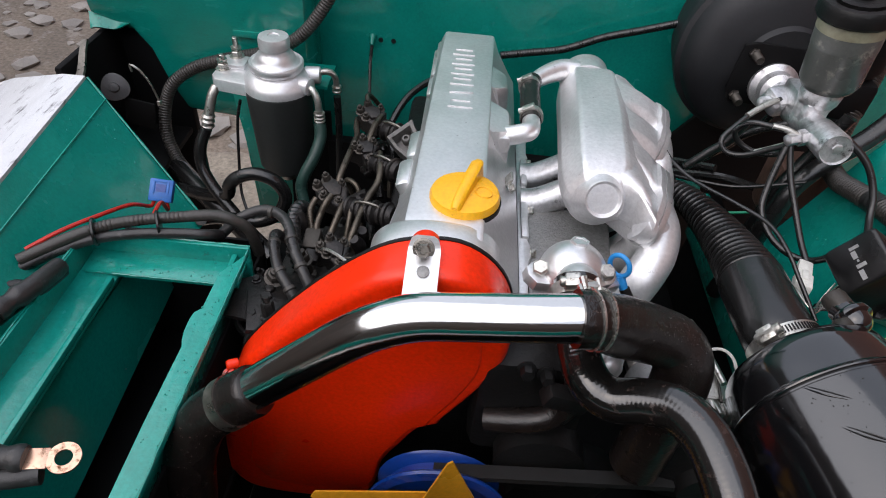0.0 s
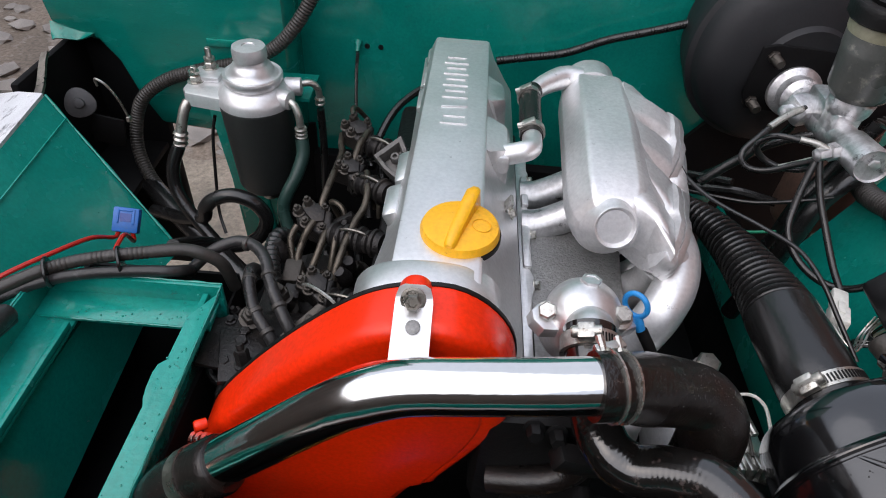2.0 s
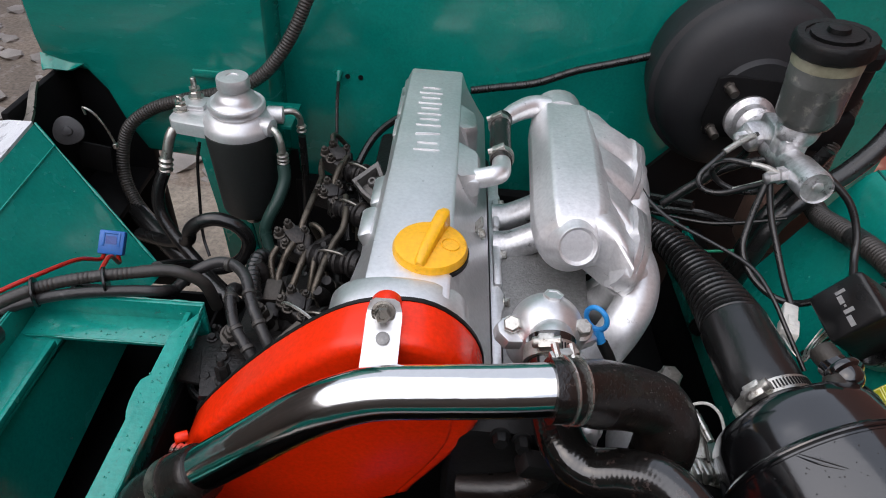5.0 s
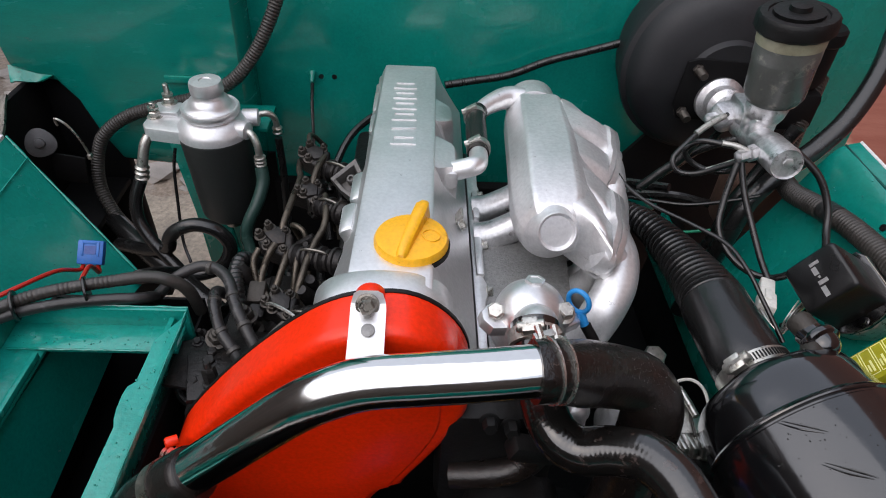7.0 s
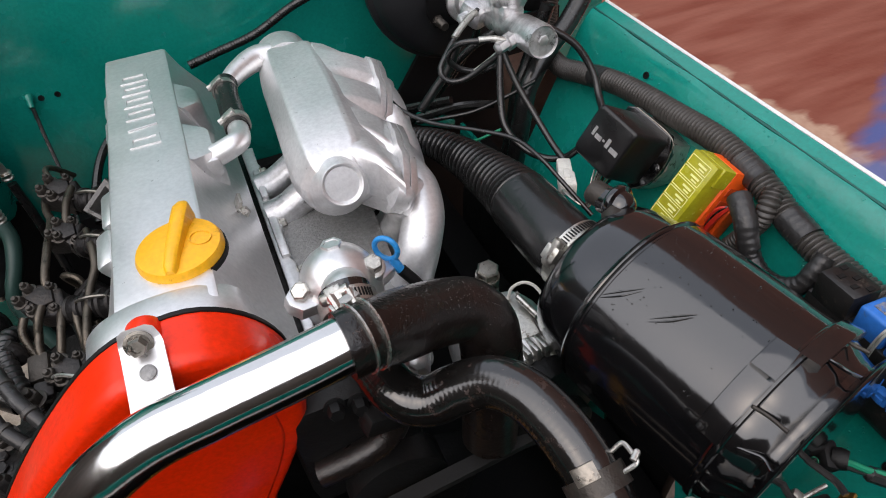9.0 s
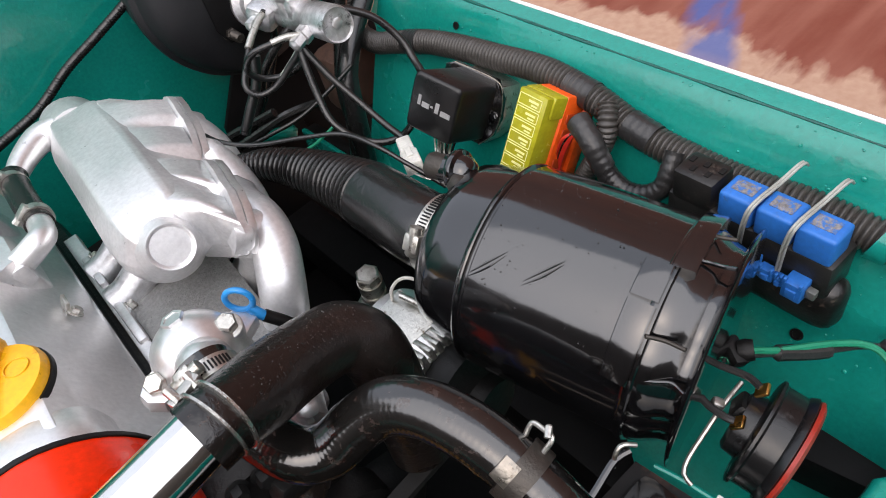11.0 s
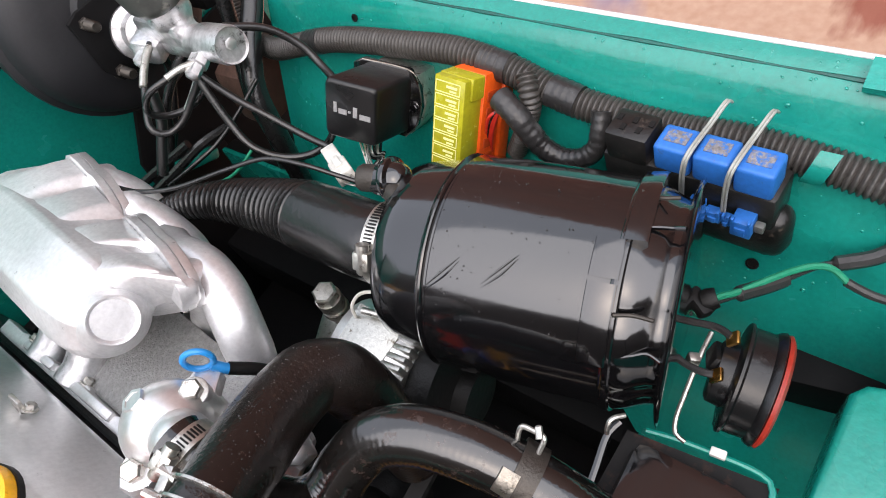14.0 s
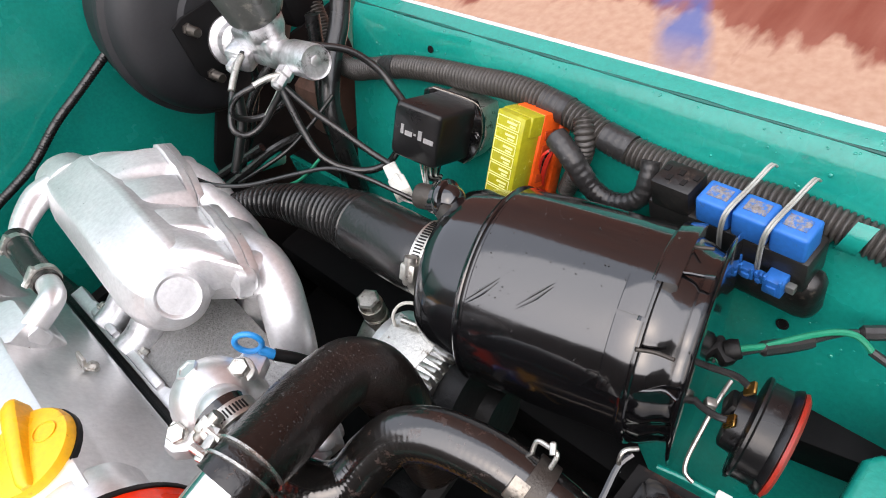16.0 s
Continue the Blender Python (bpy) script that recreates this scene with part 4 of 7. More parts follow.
def radiator_hose():
    t = thing("radiator_hose", (0.2, 0.46, 0.9), "glossy black S-shaped radiator hose with clamps", "hose")
    bm = bmesh.new()
    tube(bm, [(0.123, 0.604, 0.954), (0.122, 0.575, 0.946), (0.124, 0.543, 0.930), (0.134, 0.514, 0.921), (0.152, 0.500, 0.920), (0.174, 0.493, 0.931), (0.195, 0.481, 0.942), (0.210, 0.458, 0.947), (0.219, 0.430, 0.944), (0.224, 0.402, 0.936), (0.226, 0.372, 0.922), (0.226, 0.345, 0.905)],
         lambda s, g: 0.0195 + 0.0025 * max(0.0, 1 - g / 0.05) + 0.000035 * math.sin(2 * math.pi * g / 0.0042), 28, 0.00105)
    part("hose_body", bm, RUBBER_GLOSS, t)
    bm = bmesh.new()
    clamp_band(bm, (0.225, 0.388, 0.930), (0.03, -0.93, -0.37), 0.0208, 0.015)
    part("hose_clamp", bm, DARK_STEEL, t)
    bm = bmesh.new()
    qc = frame_of((0.2252, 0.396, 0.9335), (0.03, -0.93, -0.37))
    rows = []
    for k in range(13):
        a = math.radians(100 + 3.6 * k)
        rows.append([qc @ Vector((rr * math.cos(a), rr * math.sin(a), h)) for rr, h in ((0.0216, -0.0060), (0.0224, -0.0056), (0.0226, 0), (0.0224, 0.0056), (0.0216, 0.0060))])
    loft(bm, rows)
    part("clamp_tongue", bm, STEEL_AGED, t, "bare metal tongue of the hose clamp")
    bm = bmesh.new()
    tube(bm, [(0.236, 0.397, 0.938), (0.240, 0.397, 0.945), (0.2455, 0.397, 0.951), (0.2475, 0.395, 0.9525), (0.248, 0.389, 0.9525), (0.248, 0.383, 0.9525), (0.246, 0.381, 0.951), (0.239, 0.382, 0.945), (0.234, 0.383, 0.938)], 0.0017, 8, 0.001)
    part("clamp_tab", bm, STEEL, t, "bright square clamp ear")
    bm = bmesh.new()
    lathe(bm, [(0.0024, -0.004), (0.0024, 0.003), (0.0014, 0.004)], (0.2485, 0.385, 0.954), (0.8, 0.5, 0.2), 8)
    part("clamp_screw", bm, STEEL, t)
    bm = bmesh.new()
    at, way = Vector((0.1225, 0.589, 0.950)), Vector((-0.04, -0.96, -0.27))
    clamp_band(bm, at, way, 0.0235, 0.014)
    band = part("hose_clamp", bm, STEEL, t, "bright perforated hose clamp")
    q = frame_of(at, way)
    for k in range(9):
        bm = bmesh.new()
        block(bm, (0, 0, 0), (0.001, 0.0013, 0.0075), 0.0, m=q @ pose(0, 0, 0, 0, 0, 40 + 6.5 * k) @ pose(0.0249, 0, 0))
        part("slot", bm, BLACK_ENGINE, band)
    bm = bmesh.new()
    w = q @ pose(0, 0, 0, 0, 0, 108) @ pose(0.0295, 0, 0)
    block(bm, (0, 0, 0), (0.010, 0.014, 0.014), 0.002, m=w)
    lathe(bm, [(0.0052, -0.012), (0.0052, 0.010), (0.004, 0.012)], w.translation, w.to_3x3() @ Vector((0, 1, 0)), 12)
    part("worm_screw", bm, STEEL, band)
    return t


radiator_hose()


def thermostat_housing():
    c = Vector((0.126, 0.640, 0.925))
    t = thing("thermostat_housing", c, "domed silver thermostat housing with two flange bolts", "thermostat housing")
    bm = bmesh.new()
    prof = [(0.035 * math.cos(a), 0.008 + 0.033 * math.sin(a)) for a in [math.pi / 2 * k / 9 for k in range(10)]]
    lathe(bm, [(0.037, -0.02), (0.037, 0.0), (0.0355, 0.004)] + prof, c, (-0.05, -0.15, 1), 36)
    tube(bm, [c + Vector((0, -0.006, 0.006)), c + Vector((0.0, -0.022, 0.012)), (0.125, 0.606, 0.950), (0.1225, 0.588, 0.950)], 0.021, 24, 0.004)
    part("housing_body", bm, SILVER, t)
    bm = bmesh.new()
    prism(bm, [(-0.053, -0.010), (-0.045, -0.020), (0.035, -0.014), (0.052, -0.006), (0.055, 0.006), (0.045, 0.016), (-0.045, 0.008), (-0.053, 0.0)], Matrix.Translation(c + Vector((-0.001, -0.001, -0.002))) @ pose(0, 0, 0, 8, 13, 10), 0.012, 0.003)
    part("flange", bm, SILVER, t)
    bm = bmesh.new()
    lathe(bm, [(0.0095, -0.002), (0.0095, 0.0012), (0.007, 0.0012), (0.007, 0.0002), (0.002, 0.0004)], c + Vector((0.002, 0.012, 0.040)), (0, 0.25, 1), 6)
    part("cast_mark", bm, SILVER, t)
    for p, d in (((0.092, 0.630, 0.941), (-0.2, -0.4, 0.9)), ((0.155, 0.630, 0.944), (0.1, -0.4, 0.9))):
        bm = bmesh.new()
        lathe(bm, [(0.0118, -0.026), (0.0118, 0.0), (0.011, 0.001)], p, d, 20)
        part("bolt_seat", bm, SILVER, t)
        bm = bmesh.new()
        hexbolt(bm, p, d, 0.0084, 0.011)
        part("flange_bolt", bm, STEEL, t)
    return t


thermostat_housing()


def blue_ring():
    bm = bmesh.new()
    q = frame_of((0.175, 0.653, 0.937), (-0.66, -0.68, 0.12))
    tube(bm, [q @ Vector((0.0115 * math.cos(a), 0.0115 * math.sin(a), 0)) for a in [2 * math.pi * k / 18 for k in range(19)]], 0.0027, 10, 0.003)
    tube(bm, [(0.178, 0.648, 0.927), (0.181, 0.643, 0.920), (0.184, 0.640, 0.914)], 0.0046, 10)
    t = thing("dipstick", (0.175, 0.64, 0.86), "oil dipstick with a blue plastic pull ring", "dipstick")
    part("pull_ring", bm, RING_BLUE, t)
    bm = bmesh.new()
    tube(bm, [(0.183, 0.641, 0.917), (0.196, 0.631, 0.897), (0.205, 0.624, 0.87), (0.208, 0.62, 0.84)], 0.0055, 10)
    part("tube", bm, BLACK_ENGINE, t)


blue_ring()


# ---- intake manifold ----
def axes_at(at, x, z):
    """A frame at a point from its x and z directions."""
    z = Vector(z).normalized()
    y = z.cross(Vector(x)).normalized()
    return Matrix.Translation(at) @ Matrix((y.cross(z), y, z)).transposed().to_4x4()


def intake_manifold():
    t = thing("intake_manifold", (0.18, 0.85, 0.85), "silver painted cast intake manifold with a faceted plenum", "intake manifold")
    bm = bmesh.new()
    rows = []
    for y, cx, s, dz in ((0.748, 0.165, 0.42, 0.006), (0.750, 0.165, 0.60, 0.007), (0.755, 0.165, 0.76, 0.008), (0.763, 0.166, 0.88, 0.009), (0.776, 0.167, 0.96, 0.010), (0.795, 0.168, 1.0, 0.010), (0.90, 0.176, 1.03, 0.008), (1.00, 0.181, 1.02, 0.004), (1.03, 0.182, 0.96, 0.002), (1.047, 0.182, 0.80, -0.002), (1.055, 0.182, 0.6, -0.005)):
        pts = [(-0.040, -0.030), (-0.047, -0.006), (-0.046, 0.012), (-0.029, 0.039), (-0.025, 0.041), (0.022, 0.041), (0.028, 0.0385), (0.058, 0.012), (0.062, -0.004), (0.050, -0.036), (0.02, -0.05), (-0.02, -0.048)]
        low = 0.70 + 0.30 * min(1.0, max(0.0, (y - 0.775) / 0.07))
        rows.append([Vector((cx + x * s, y, 0.930 + dz + (z if z > 0 else z * low) * s)) for x, z in pts])
    loft(bm, rows)
    bmesh.ops.recalc_face_normals(bm, faces=bm.faces[:])
    folds = [e for e in bm.edges if len(e.link_faces) == 2 and e.calc_face_angle() > 0.3]
    bmesh.ops.bevel(bm, geom=folds, offset=0.006, segments=4, affect="EDGES", profile=0.5, clamp_overlap=True)
    part("plenum", bm, SILVER_CAST, t, "faceted silver plenum chamber", smooth=40)
    bm = bmesh.new()
    f = Vector((0.1635, 0.7435, 0.953))
    ax = Vector((0.02, -0.80, 0.42))
    lathe(bm, [(0.037, -0.030), (0.031, -0.014), (0.0250, -0.002), (0.0222, 0.003), (0.0215, 0.0072), (0.0205, 0.0084), (0.0192, 0.0080), (0.0180, 0.0052), (0.0172, 0.0040), (0.002, 0.0045)], f, ax, 36)
    part("end_boss", bm, SILVER_CAST, t, "round machined end boss")
    # four ridged outlets to two bolted flanges
    def flange_x(y):
        return 0.2190 + 0.190 * (y - 0.70)

    bm = bmesh.new()
    rows = []
    crests = (0.738, 0.808, 0.884, 0.955)
    for k in range(81):
        y = 0.712 + 0.288 * k / 80
        shear = 0.062 - 0.05 * min(1.0, k / 40)
        gap = min(abs(y - c) for c in crests)
        valley = min(1.0, max(0.0, (gap - 0.021) / 0.016)) ** 1.2
        x0, x1 = 0.190 + 0.09 * (y - 0.78), flange_x(y) - 0.002
        top = []
        for s in (0.0, 0.2, 0.4, 0.6, 0.8, 1.0):
            lift = 0.9745 - 0.006 * s - 0.017 * s * s - (0.002 + 0.018 * s) * valley * min(1.0, s * 2.2)
            top.append(Vector((x0 + (x1 - x0) * s, y + shear * (1 - s), lift)))
        rows.append([Vector((x0 - 0.012, y + shear * 1.2, 0.93))] + top + [Vector((x1 - 0.004, y + 0.004, 0.905)), Vector((0.185, y + shear, 0.895))])
    loft(bm, rows)
    part("outlet_casting", bm, SILVER_CAST, t, "ridged outlet casting in one with the plenum", smooth=60)
    bm = bmesh.new()
    rows = []
    for x, ya, yb, top, low in ((0.172, 0.762, 0.85, 0.977, 0.930), (0.190, 0.750, 0.84, 0.9765, 0.924), (0.204, 0.740, 0.825, 0.972, 0.922), (0.214, 0.729, 0.81, 0.964, 0.918), (0.2185, 0.724, 0.80, 0.956, 0.916)):
        rows.append([Vector((x, y, z)) for y, z in ((ya - 0.001, low), (ya, top - 0.012), (ya + 0.003, top - 0.005), (ya + 0.009, top - 0.001), (ya + 0.018, top), (yb, top - 0.001), (yb, low))])
    loft(bm, rows)
    part("front_shoulder", bm, SILVER_CAST, t, "smooth cast shoulder towards the flange", smooth=70)
    along = Vector((0.200, 0.975, -0.03)).normalized()
    n = Vector((0.84, -0.148, -0.52)).normalized()
    for ya, yb, zc in ((0.710, 0.846, 0.936), (0.858, 1.002, 0.935)):
        for e, mat in ((-0.008, SILVER_CAST), (0.0005, SILVER)):
            at = Vector((flange_x((ya + yb) / 2), (ya + yb) / 2, zc))
            m = axes_at(at + n * e, along, n)
            half = (yb - ya) / 2 * 1.015
            top = [(-half, -0.022), (-half + 0.001, -0.010), (-half + 0.010, 0.004), (-half + 0.030, 0.014), (-0.020, 0.019), (0.0, 0.017), (0.020, 0.019), (half - 0.026, 0.017), (half - 0.010, 0.010), (half, -0.002), (half, -0.018)]
            low = [(half - 0.012, -0.030), (0.02, -0.036), (0.0, -0.030), (-0.02, -0.036), (-half + 0.014, -0.034)]
            bm = bmesh.new()
            prism(bm, top + low, m, 0.008, 0.0014)
            part("flange", bm, mat, t, "two thin cast flange plates" if e < 0 else "bright machined flange")
        # web and bolt boss in the trough between two outlets
        ym = (ya + yb) / 2
        c = Vector((flange_x(ym) - 0.014, ym + 0.004, 0.934))
        bm = bmesh.new()
        block(bm, c, (0.030, 0.020, 0.020), 0.004, (0, 26, 10))
        lathe(bm, [(0.008, -0.010), (0.008, 0.005), (0.0065, 0.006), (0.0025, 0.006), (0.002, 0.003)], c + Vector((0, 0, 0.006)), (0.5, -0.1, 0.85), 16)
        part("bolt_boss", bm, SILVER, t)
    # front ear with its bolt, and the rib to the plenum
    bm = bmesh.new()
    ear = axes_at(Vector((0.2180, 0.724, 0.932)), along, n)
    prism(bm, [(-0.012, -0.014), (-0.0145, -0.004), (-0.011, 0.007), (-0.003, 0.011), (0.016, 0.012), (0.030, 0.006), (0.030, -0.014)], ear @ pose(0, 0, -0.010), 0.019, 0.005, 4)
    part("flange_ear", bm, SILVER_CAST, t, "rounded bolt ear of the flange", smooth=60)
    # runners that curl under and back to the head
    for y, pts in ((0.742, [(0.228, 0.752, 0.902), (0.230, 0.758, 0.875), (0.220, 0.768, 0.845), (0.196, 0.782, 0.812), (0.15, 0.79, 0.79)]),
                   (0.806, [(0.242, 0.785, 0.912), (0.244, 0.752, 0.908), (0.236, 0.720, 0.901), (0.223, 0.698, 0.890), (0.212, 0.688, 0.872), (0.202, 0.686, 0.848), (0.188, 0.692, 0.822), (0.16, 0.70, 0.795)]),
                   (0.884, [(0.256, 0.880, 0.920), (0.262, 0.860, 0.895), (0.258, 0.830, 0.868), (0.238, 0.805, 0.842), (0.20, 0.80, 0.812), (0.13, 0.80, 0.80)]),
                   (0.955, [(0.268, 0.95, 0.920), (0.276, 0.93, 0.892), (0.270, 0.905, 0.865), (0.242, 0.885, 0.842), (0.20, 0.88, 0.812), (0.13, 0.88, 0.80)])):
        bm = bmesh.new()
        at = Vector((flange_x(y), y, 0.917))
        tube(bm, [at - n * 0.004, at + n * 0.010] + pts, lambda s, g: 0.0190 + 0.0035 * min(1.0, g / 0.04), 24)
        part("runner", bm, SILVER_CAST, t)
    # duller silver here imitates the shade under the plenum
    for y in (0.846, 0.904):
        bm = bmesh.new()
        tube(bm, [(0.090, y, 0.858), (0.115, y, 0.864), (0.160, y + 0.004, 0.888)], 0.0195, 18)
        part("head_port", bm, SILVER_DULL, t)
    bm = bmesh.new()
    lathe(bm, [(0.036, 0), (0.036, 0.03), (0.031, 0.038), (0.018, 0.041)], (0.176, 1.036, 0.938), (-0.02, 1, 0.1), 28)
    part("rear_cap", bm, SILVER_CAST, t)
    bm = bmesh.new()
    tube(bm, [(0.160, 1.042, 0.955), (0.138, 1.040, 0.958), (0.112, 1.020, 0.957), (0.094, 0.998, 0.955)], lambda s, g: 0.018 - 0.007 * s, 16)
    part("breather_stub", bm, SILVER_CAST, t)
    return t


intake_manifold()


def breather_hose():
    t = thing("breather_hose", (0.09, 0.94, 0.93), "short black breather hose with two clamps and a silver elbow", "hose")
    bm = bmesh.new()
    tube(bm, [(0.040, 0.850, 0.952), (0.062, 0.850, 0.957), (0.078, 0.852, 0.961), (0.0855, 0.860, 0.960), (0.088, 0.876, 0.957), (0.089, 0.90, 0.955)], lambda s, g: 0.0125 - 0.0010 * s, 18, 0.003)
    block(bm, (0.048, 0.852, 0.950), (0.028, 0.036, 0.024), 0.006)
    part("elbow", bm, SILVER, t, "silver painted outlet elbow")
    bm = bmesh.new()
    tube(bm, [(0.0885, 0.890, 0.955), (0.089, 0.94, 0.956), (0.091, 0.985, 0.956), (0.094, 1.000, 0.956)], 0.0138, 18, 0.004)
    part("hose_body", bm, RUBBER, t)
    for y in (0.902, 0.985):
        bm = bmesh.new()
        clamp_band(bm, (0.0895, y, 0.9555), (0.02, 1, 0), 0.0141, 0.009)
        block(bm, (0.084, y, 0.968), (0.016, 0.010, 0.007), 0.001, (0, -30, 0))
        lathe(bm, [(0.004, 0), (0.004, 0.014)], (0.072, y, 0.962), (1, 0, 0.4), 8)
        part("hose_clamp", bm, STEEL, t)
    return t


breather_hose()


# ---- air cleaner ----
AC_S = Vector((0.3537, 0.5222, 0.9026))  # centre of the seam ring
AC = Vector((0.2111, -0.9762, -0.0494)).normalized()
AC_A = AC_S - AC * 0.053


def air_cleaner():
    t = thing("air_cleaner", (0.37, 0.47, 0.78), "glossy black cylindrical air cleaner canister with a latched end cap", "air cleaner")
    m = frame_of(AC_S, AC)
    dented = lambda a: 1 + 0.006 * math.sin(2 * a + 0.6) + 0.003 * math.sin(5 * a)
    bm = bmesh.new()
    lathe(bm, [(0.0345, -0.077), (0.035, -0.053), (0.045, -0.0520), (0.060, -0.0505), (0.0685, -0.0475), (0.0730, -0.0420), (0.0760, -0.0310), (0.0785, -0.0150), (0.0805, -0.004), (0.0845, -0.001), (0.0862, 0.0012), (0.0858, 0.0025), (0.0838, 0.004), (0.0838, 0.0055), (0.0855, 0.007),
               (0.0862, 0.02), (0.0858, 0.05), (0.0853, 0.08), (0.0847, 0.11), (0.0842, 0.13)], AC_S, AC, 64, dented)
    body = part("canister", bm, GLOSS_BLACK, t, smooth=30)
    bm = bmesh.new()
    lathe(bm, [(0.080, 0.128), (0.0858, 0.129), (0.0866, 0.130), (0.0872, 0.133), (0.0870, 0.1355), (0.0862, 0.1365), (0.080, 0.137)], AC_S, AC, 64)
    part("latch_band", bm, GLOSS_BLACK, t, smooth=30)
    # fluted dome of the cap, and its turned lip
    flute = lambda a: 1 + 0.026 * (2 * abs(math.sin(4 * a + 0.5)) ** 0.5 - 1.4)
    bm = bmesh.new()
    lathe(bm, [(0.080, 0.133), (0.0835, 0.136), (0.0830, 0.140), (0.0810, 0.146), (0.0780, 0.152), (0.0750, 0.158), (0.0735, 0.163), (0.0745, 0.166), (0.04, 0.168)], AC_S, AC, 108, flute)
    cap = part("end_cap", bm, GLOSS_BLACK, t, "fluted glossy black end cap", smooth=50)
    bm = bmesh.new()
    lathe(bm, [(0.070, 0.1625), (0.079, 0.1645), (0.0862, 0.1662), (0.0892, 0.1676), (0.0900, 0.1686), (0.0892, 0.1696), (0.0862, 0.1702), (0.078, 0.1706), (0.060, 0.173), (0.02, 0.176)], AC_S, AC, 72)
    part("cap_lip", bm, GLOSS_BLACK, cap, smooth=40)

    def over(angle, h, r):
        a = math.radians(angle)
        return m @ Vector((r * math.cos(a), r * math.sin(a), h))

    # latch plates: two raised plates with a notch between them
    for a0, a1, h0, h1 in ((40, 97, 0.131, 0.146), (97.5, 114, 0.115, 0.1335), (116, 151, 0.115, 0.1335)):
        bm = bmesh.new()
        rows = []
        for k in range(11):
            a = a0 + (a1 - a0) * k / 10
            rows.append([over(a, h0, 0.081), over(a, h0, 0.0880), over(a, h0 + 0.0006, 0.0888), over(a, h1 - 0.0015, 0.0905), over(a, h1, 0.0898), over(a, h1, 0.081)])
        loft(bm, rows)
        part("latch_plate", bm, GLOSS_BLACK, t)
    for a, h in ((126, 0.011), (120, 0.051)):
        for e in (-1, 1):
            bm = bmesh.new()
            tube(bm, [over(a + 8 + e * 0.9, h - 0.004, 0.0858), over(a + e * 1.6, h + 0.008, 0.0862), over(a - 8 + e * 0.9, h + 0.018, 0.0858)], lambda s, g: 0.0001 + 0.0005 * math.sin(math.pi * s), 8, 0.002)
            part("dent", bm, GLOSS_BLACK, body)
    for a in (88, 148):
        bm = bmesh.new()
        tube(bm, [over(a, 0.140, 0.0825), over(a - 2, 0.148, 0.0815), over(a - 4, 0.157, 0.0795), over(a - 3, 0.1655, 0.083)], 0.0014, 8, 0.002)
        part("cap_rib", bm, GLOSS_BLACK, cap)
    # wire stays that hold the cap
    for a in (70, 128):
        bm = bmesh.new()
        tube(bm, [over(a, 0.134, 0.0885), over(a - 1, 0.145, 0.0845), over(a - 1, 0.158, 0.0865)], 0.0014, 8, 0.002)
        part("cap_wire", bm, DARK_STEEL, cap)
    bm = bmesh.new()
    c = Vector(KNOB)
    d = Vector((0.24, -0.94, 0.16)).normalized()
    lathe(bm, [(0.0125, -0.012), (0.0130, -0.002), (0.0172, -0.001), (0.0182, 0.002), (0.0176, 0.005), (0.0140, 0.0065), (0.0132, 0.010), (0.0112, 0.0140), (0.0078, 0.0168), (0.0030, 0.018)], c, d, 28)
    part("service_knob", bm, GLOSS_BLACK, t, "black rubber-capped service port")
    bm = bmesh.new()
    lathe(bm, [(0.0112, 0), (0.0112, 0.020), (0.0095, 0.023)], c - d * 0.004, (-0.32, 0.92, 0.1), 16)
    tube(bm, [c - d * 0.004, AC_S - AC * 0.03 + Vector((0.0, 0.0, 0.062))], 0.010, 14, straight=True)
    part("port_stub", bm, DARK_STEEL, t)
    return t


KNOB = (0.366, 0.580, 0.968)
air_cleaner()


def intake_hose():
    t = thing("intake_hose", (0.32, 0.72, 0.86), "ribbed black rubber intake hose from the air cleaner", "hose")
    bm = bmesh.new()
    tube(bm, [AC_A + AC * -0.008, AC_A + AC * -0.035, (0.336, 0.668, 0.901), (0.335, 0.72, 0.896), (0.322, 0.80, 0.890), (0.300, 0.862, 0.884), (0.272, 0.92, 0.862), (0.245, 0.975, 0.83)],
         lambda s, g: (ribbed(0.0352, 0.0075, 0.0082, 0.262, 0.93)(s, g)) - 0.019 * min(1.0, max(0.0, (s - 0.26) / 0.45)), 32, 0.0012)
    part("hose_body", bm, RUBBER_DULL, t, smooth=60)
    bm = bmesh.new()
    at = AC_A + AC * -0.018
    clamp_band(bm, at, AC, 0.0355, 0.013)
    m = frame_of(at, AC)
    band = part("hose_clamp", bm, STEEL, t, "bright perforated worm-drive clamp")
    for k in range(16):
        bm = bmesh.new()
        block(bm, (0, 0, 0), (0.0012, 0.0014, 0.0075), 0.0, m=m @ pose(0, 0, 0, 0, 0, 58 + 4.8 * k) @ pose(0.0368, 0, 0))
        part("slot", bm, BLACK_ENGINE, band)
    bm = bmesh.new()
    q = m @ pose(0, 0, 0, 0, 0, 142) @ pose(0.0410, 0, 0)
    block(bm, (0, 0, 0), (0.010, 0.016, 0.015), 0.002, m=q)
    lathe(bm, [(0.0055, -0.014), (0.0055, 0.010), (0.004, 0.012)], q.translation, q.to_3x3() @ Vector((0, 1, 0)), 12)
    part("worm_screw", bm, STEEL, band)
    return t


intake_hose()


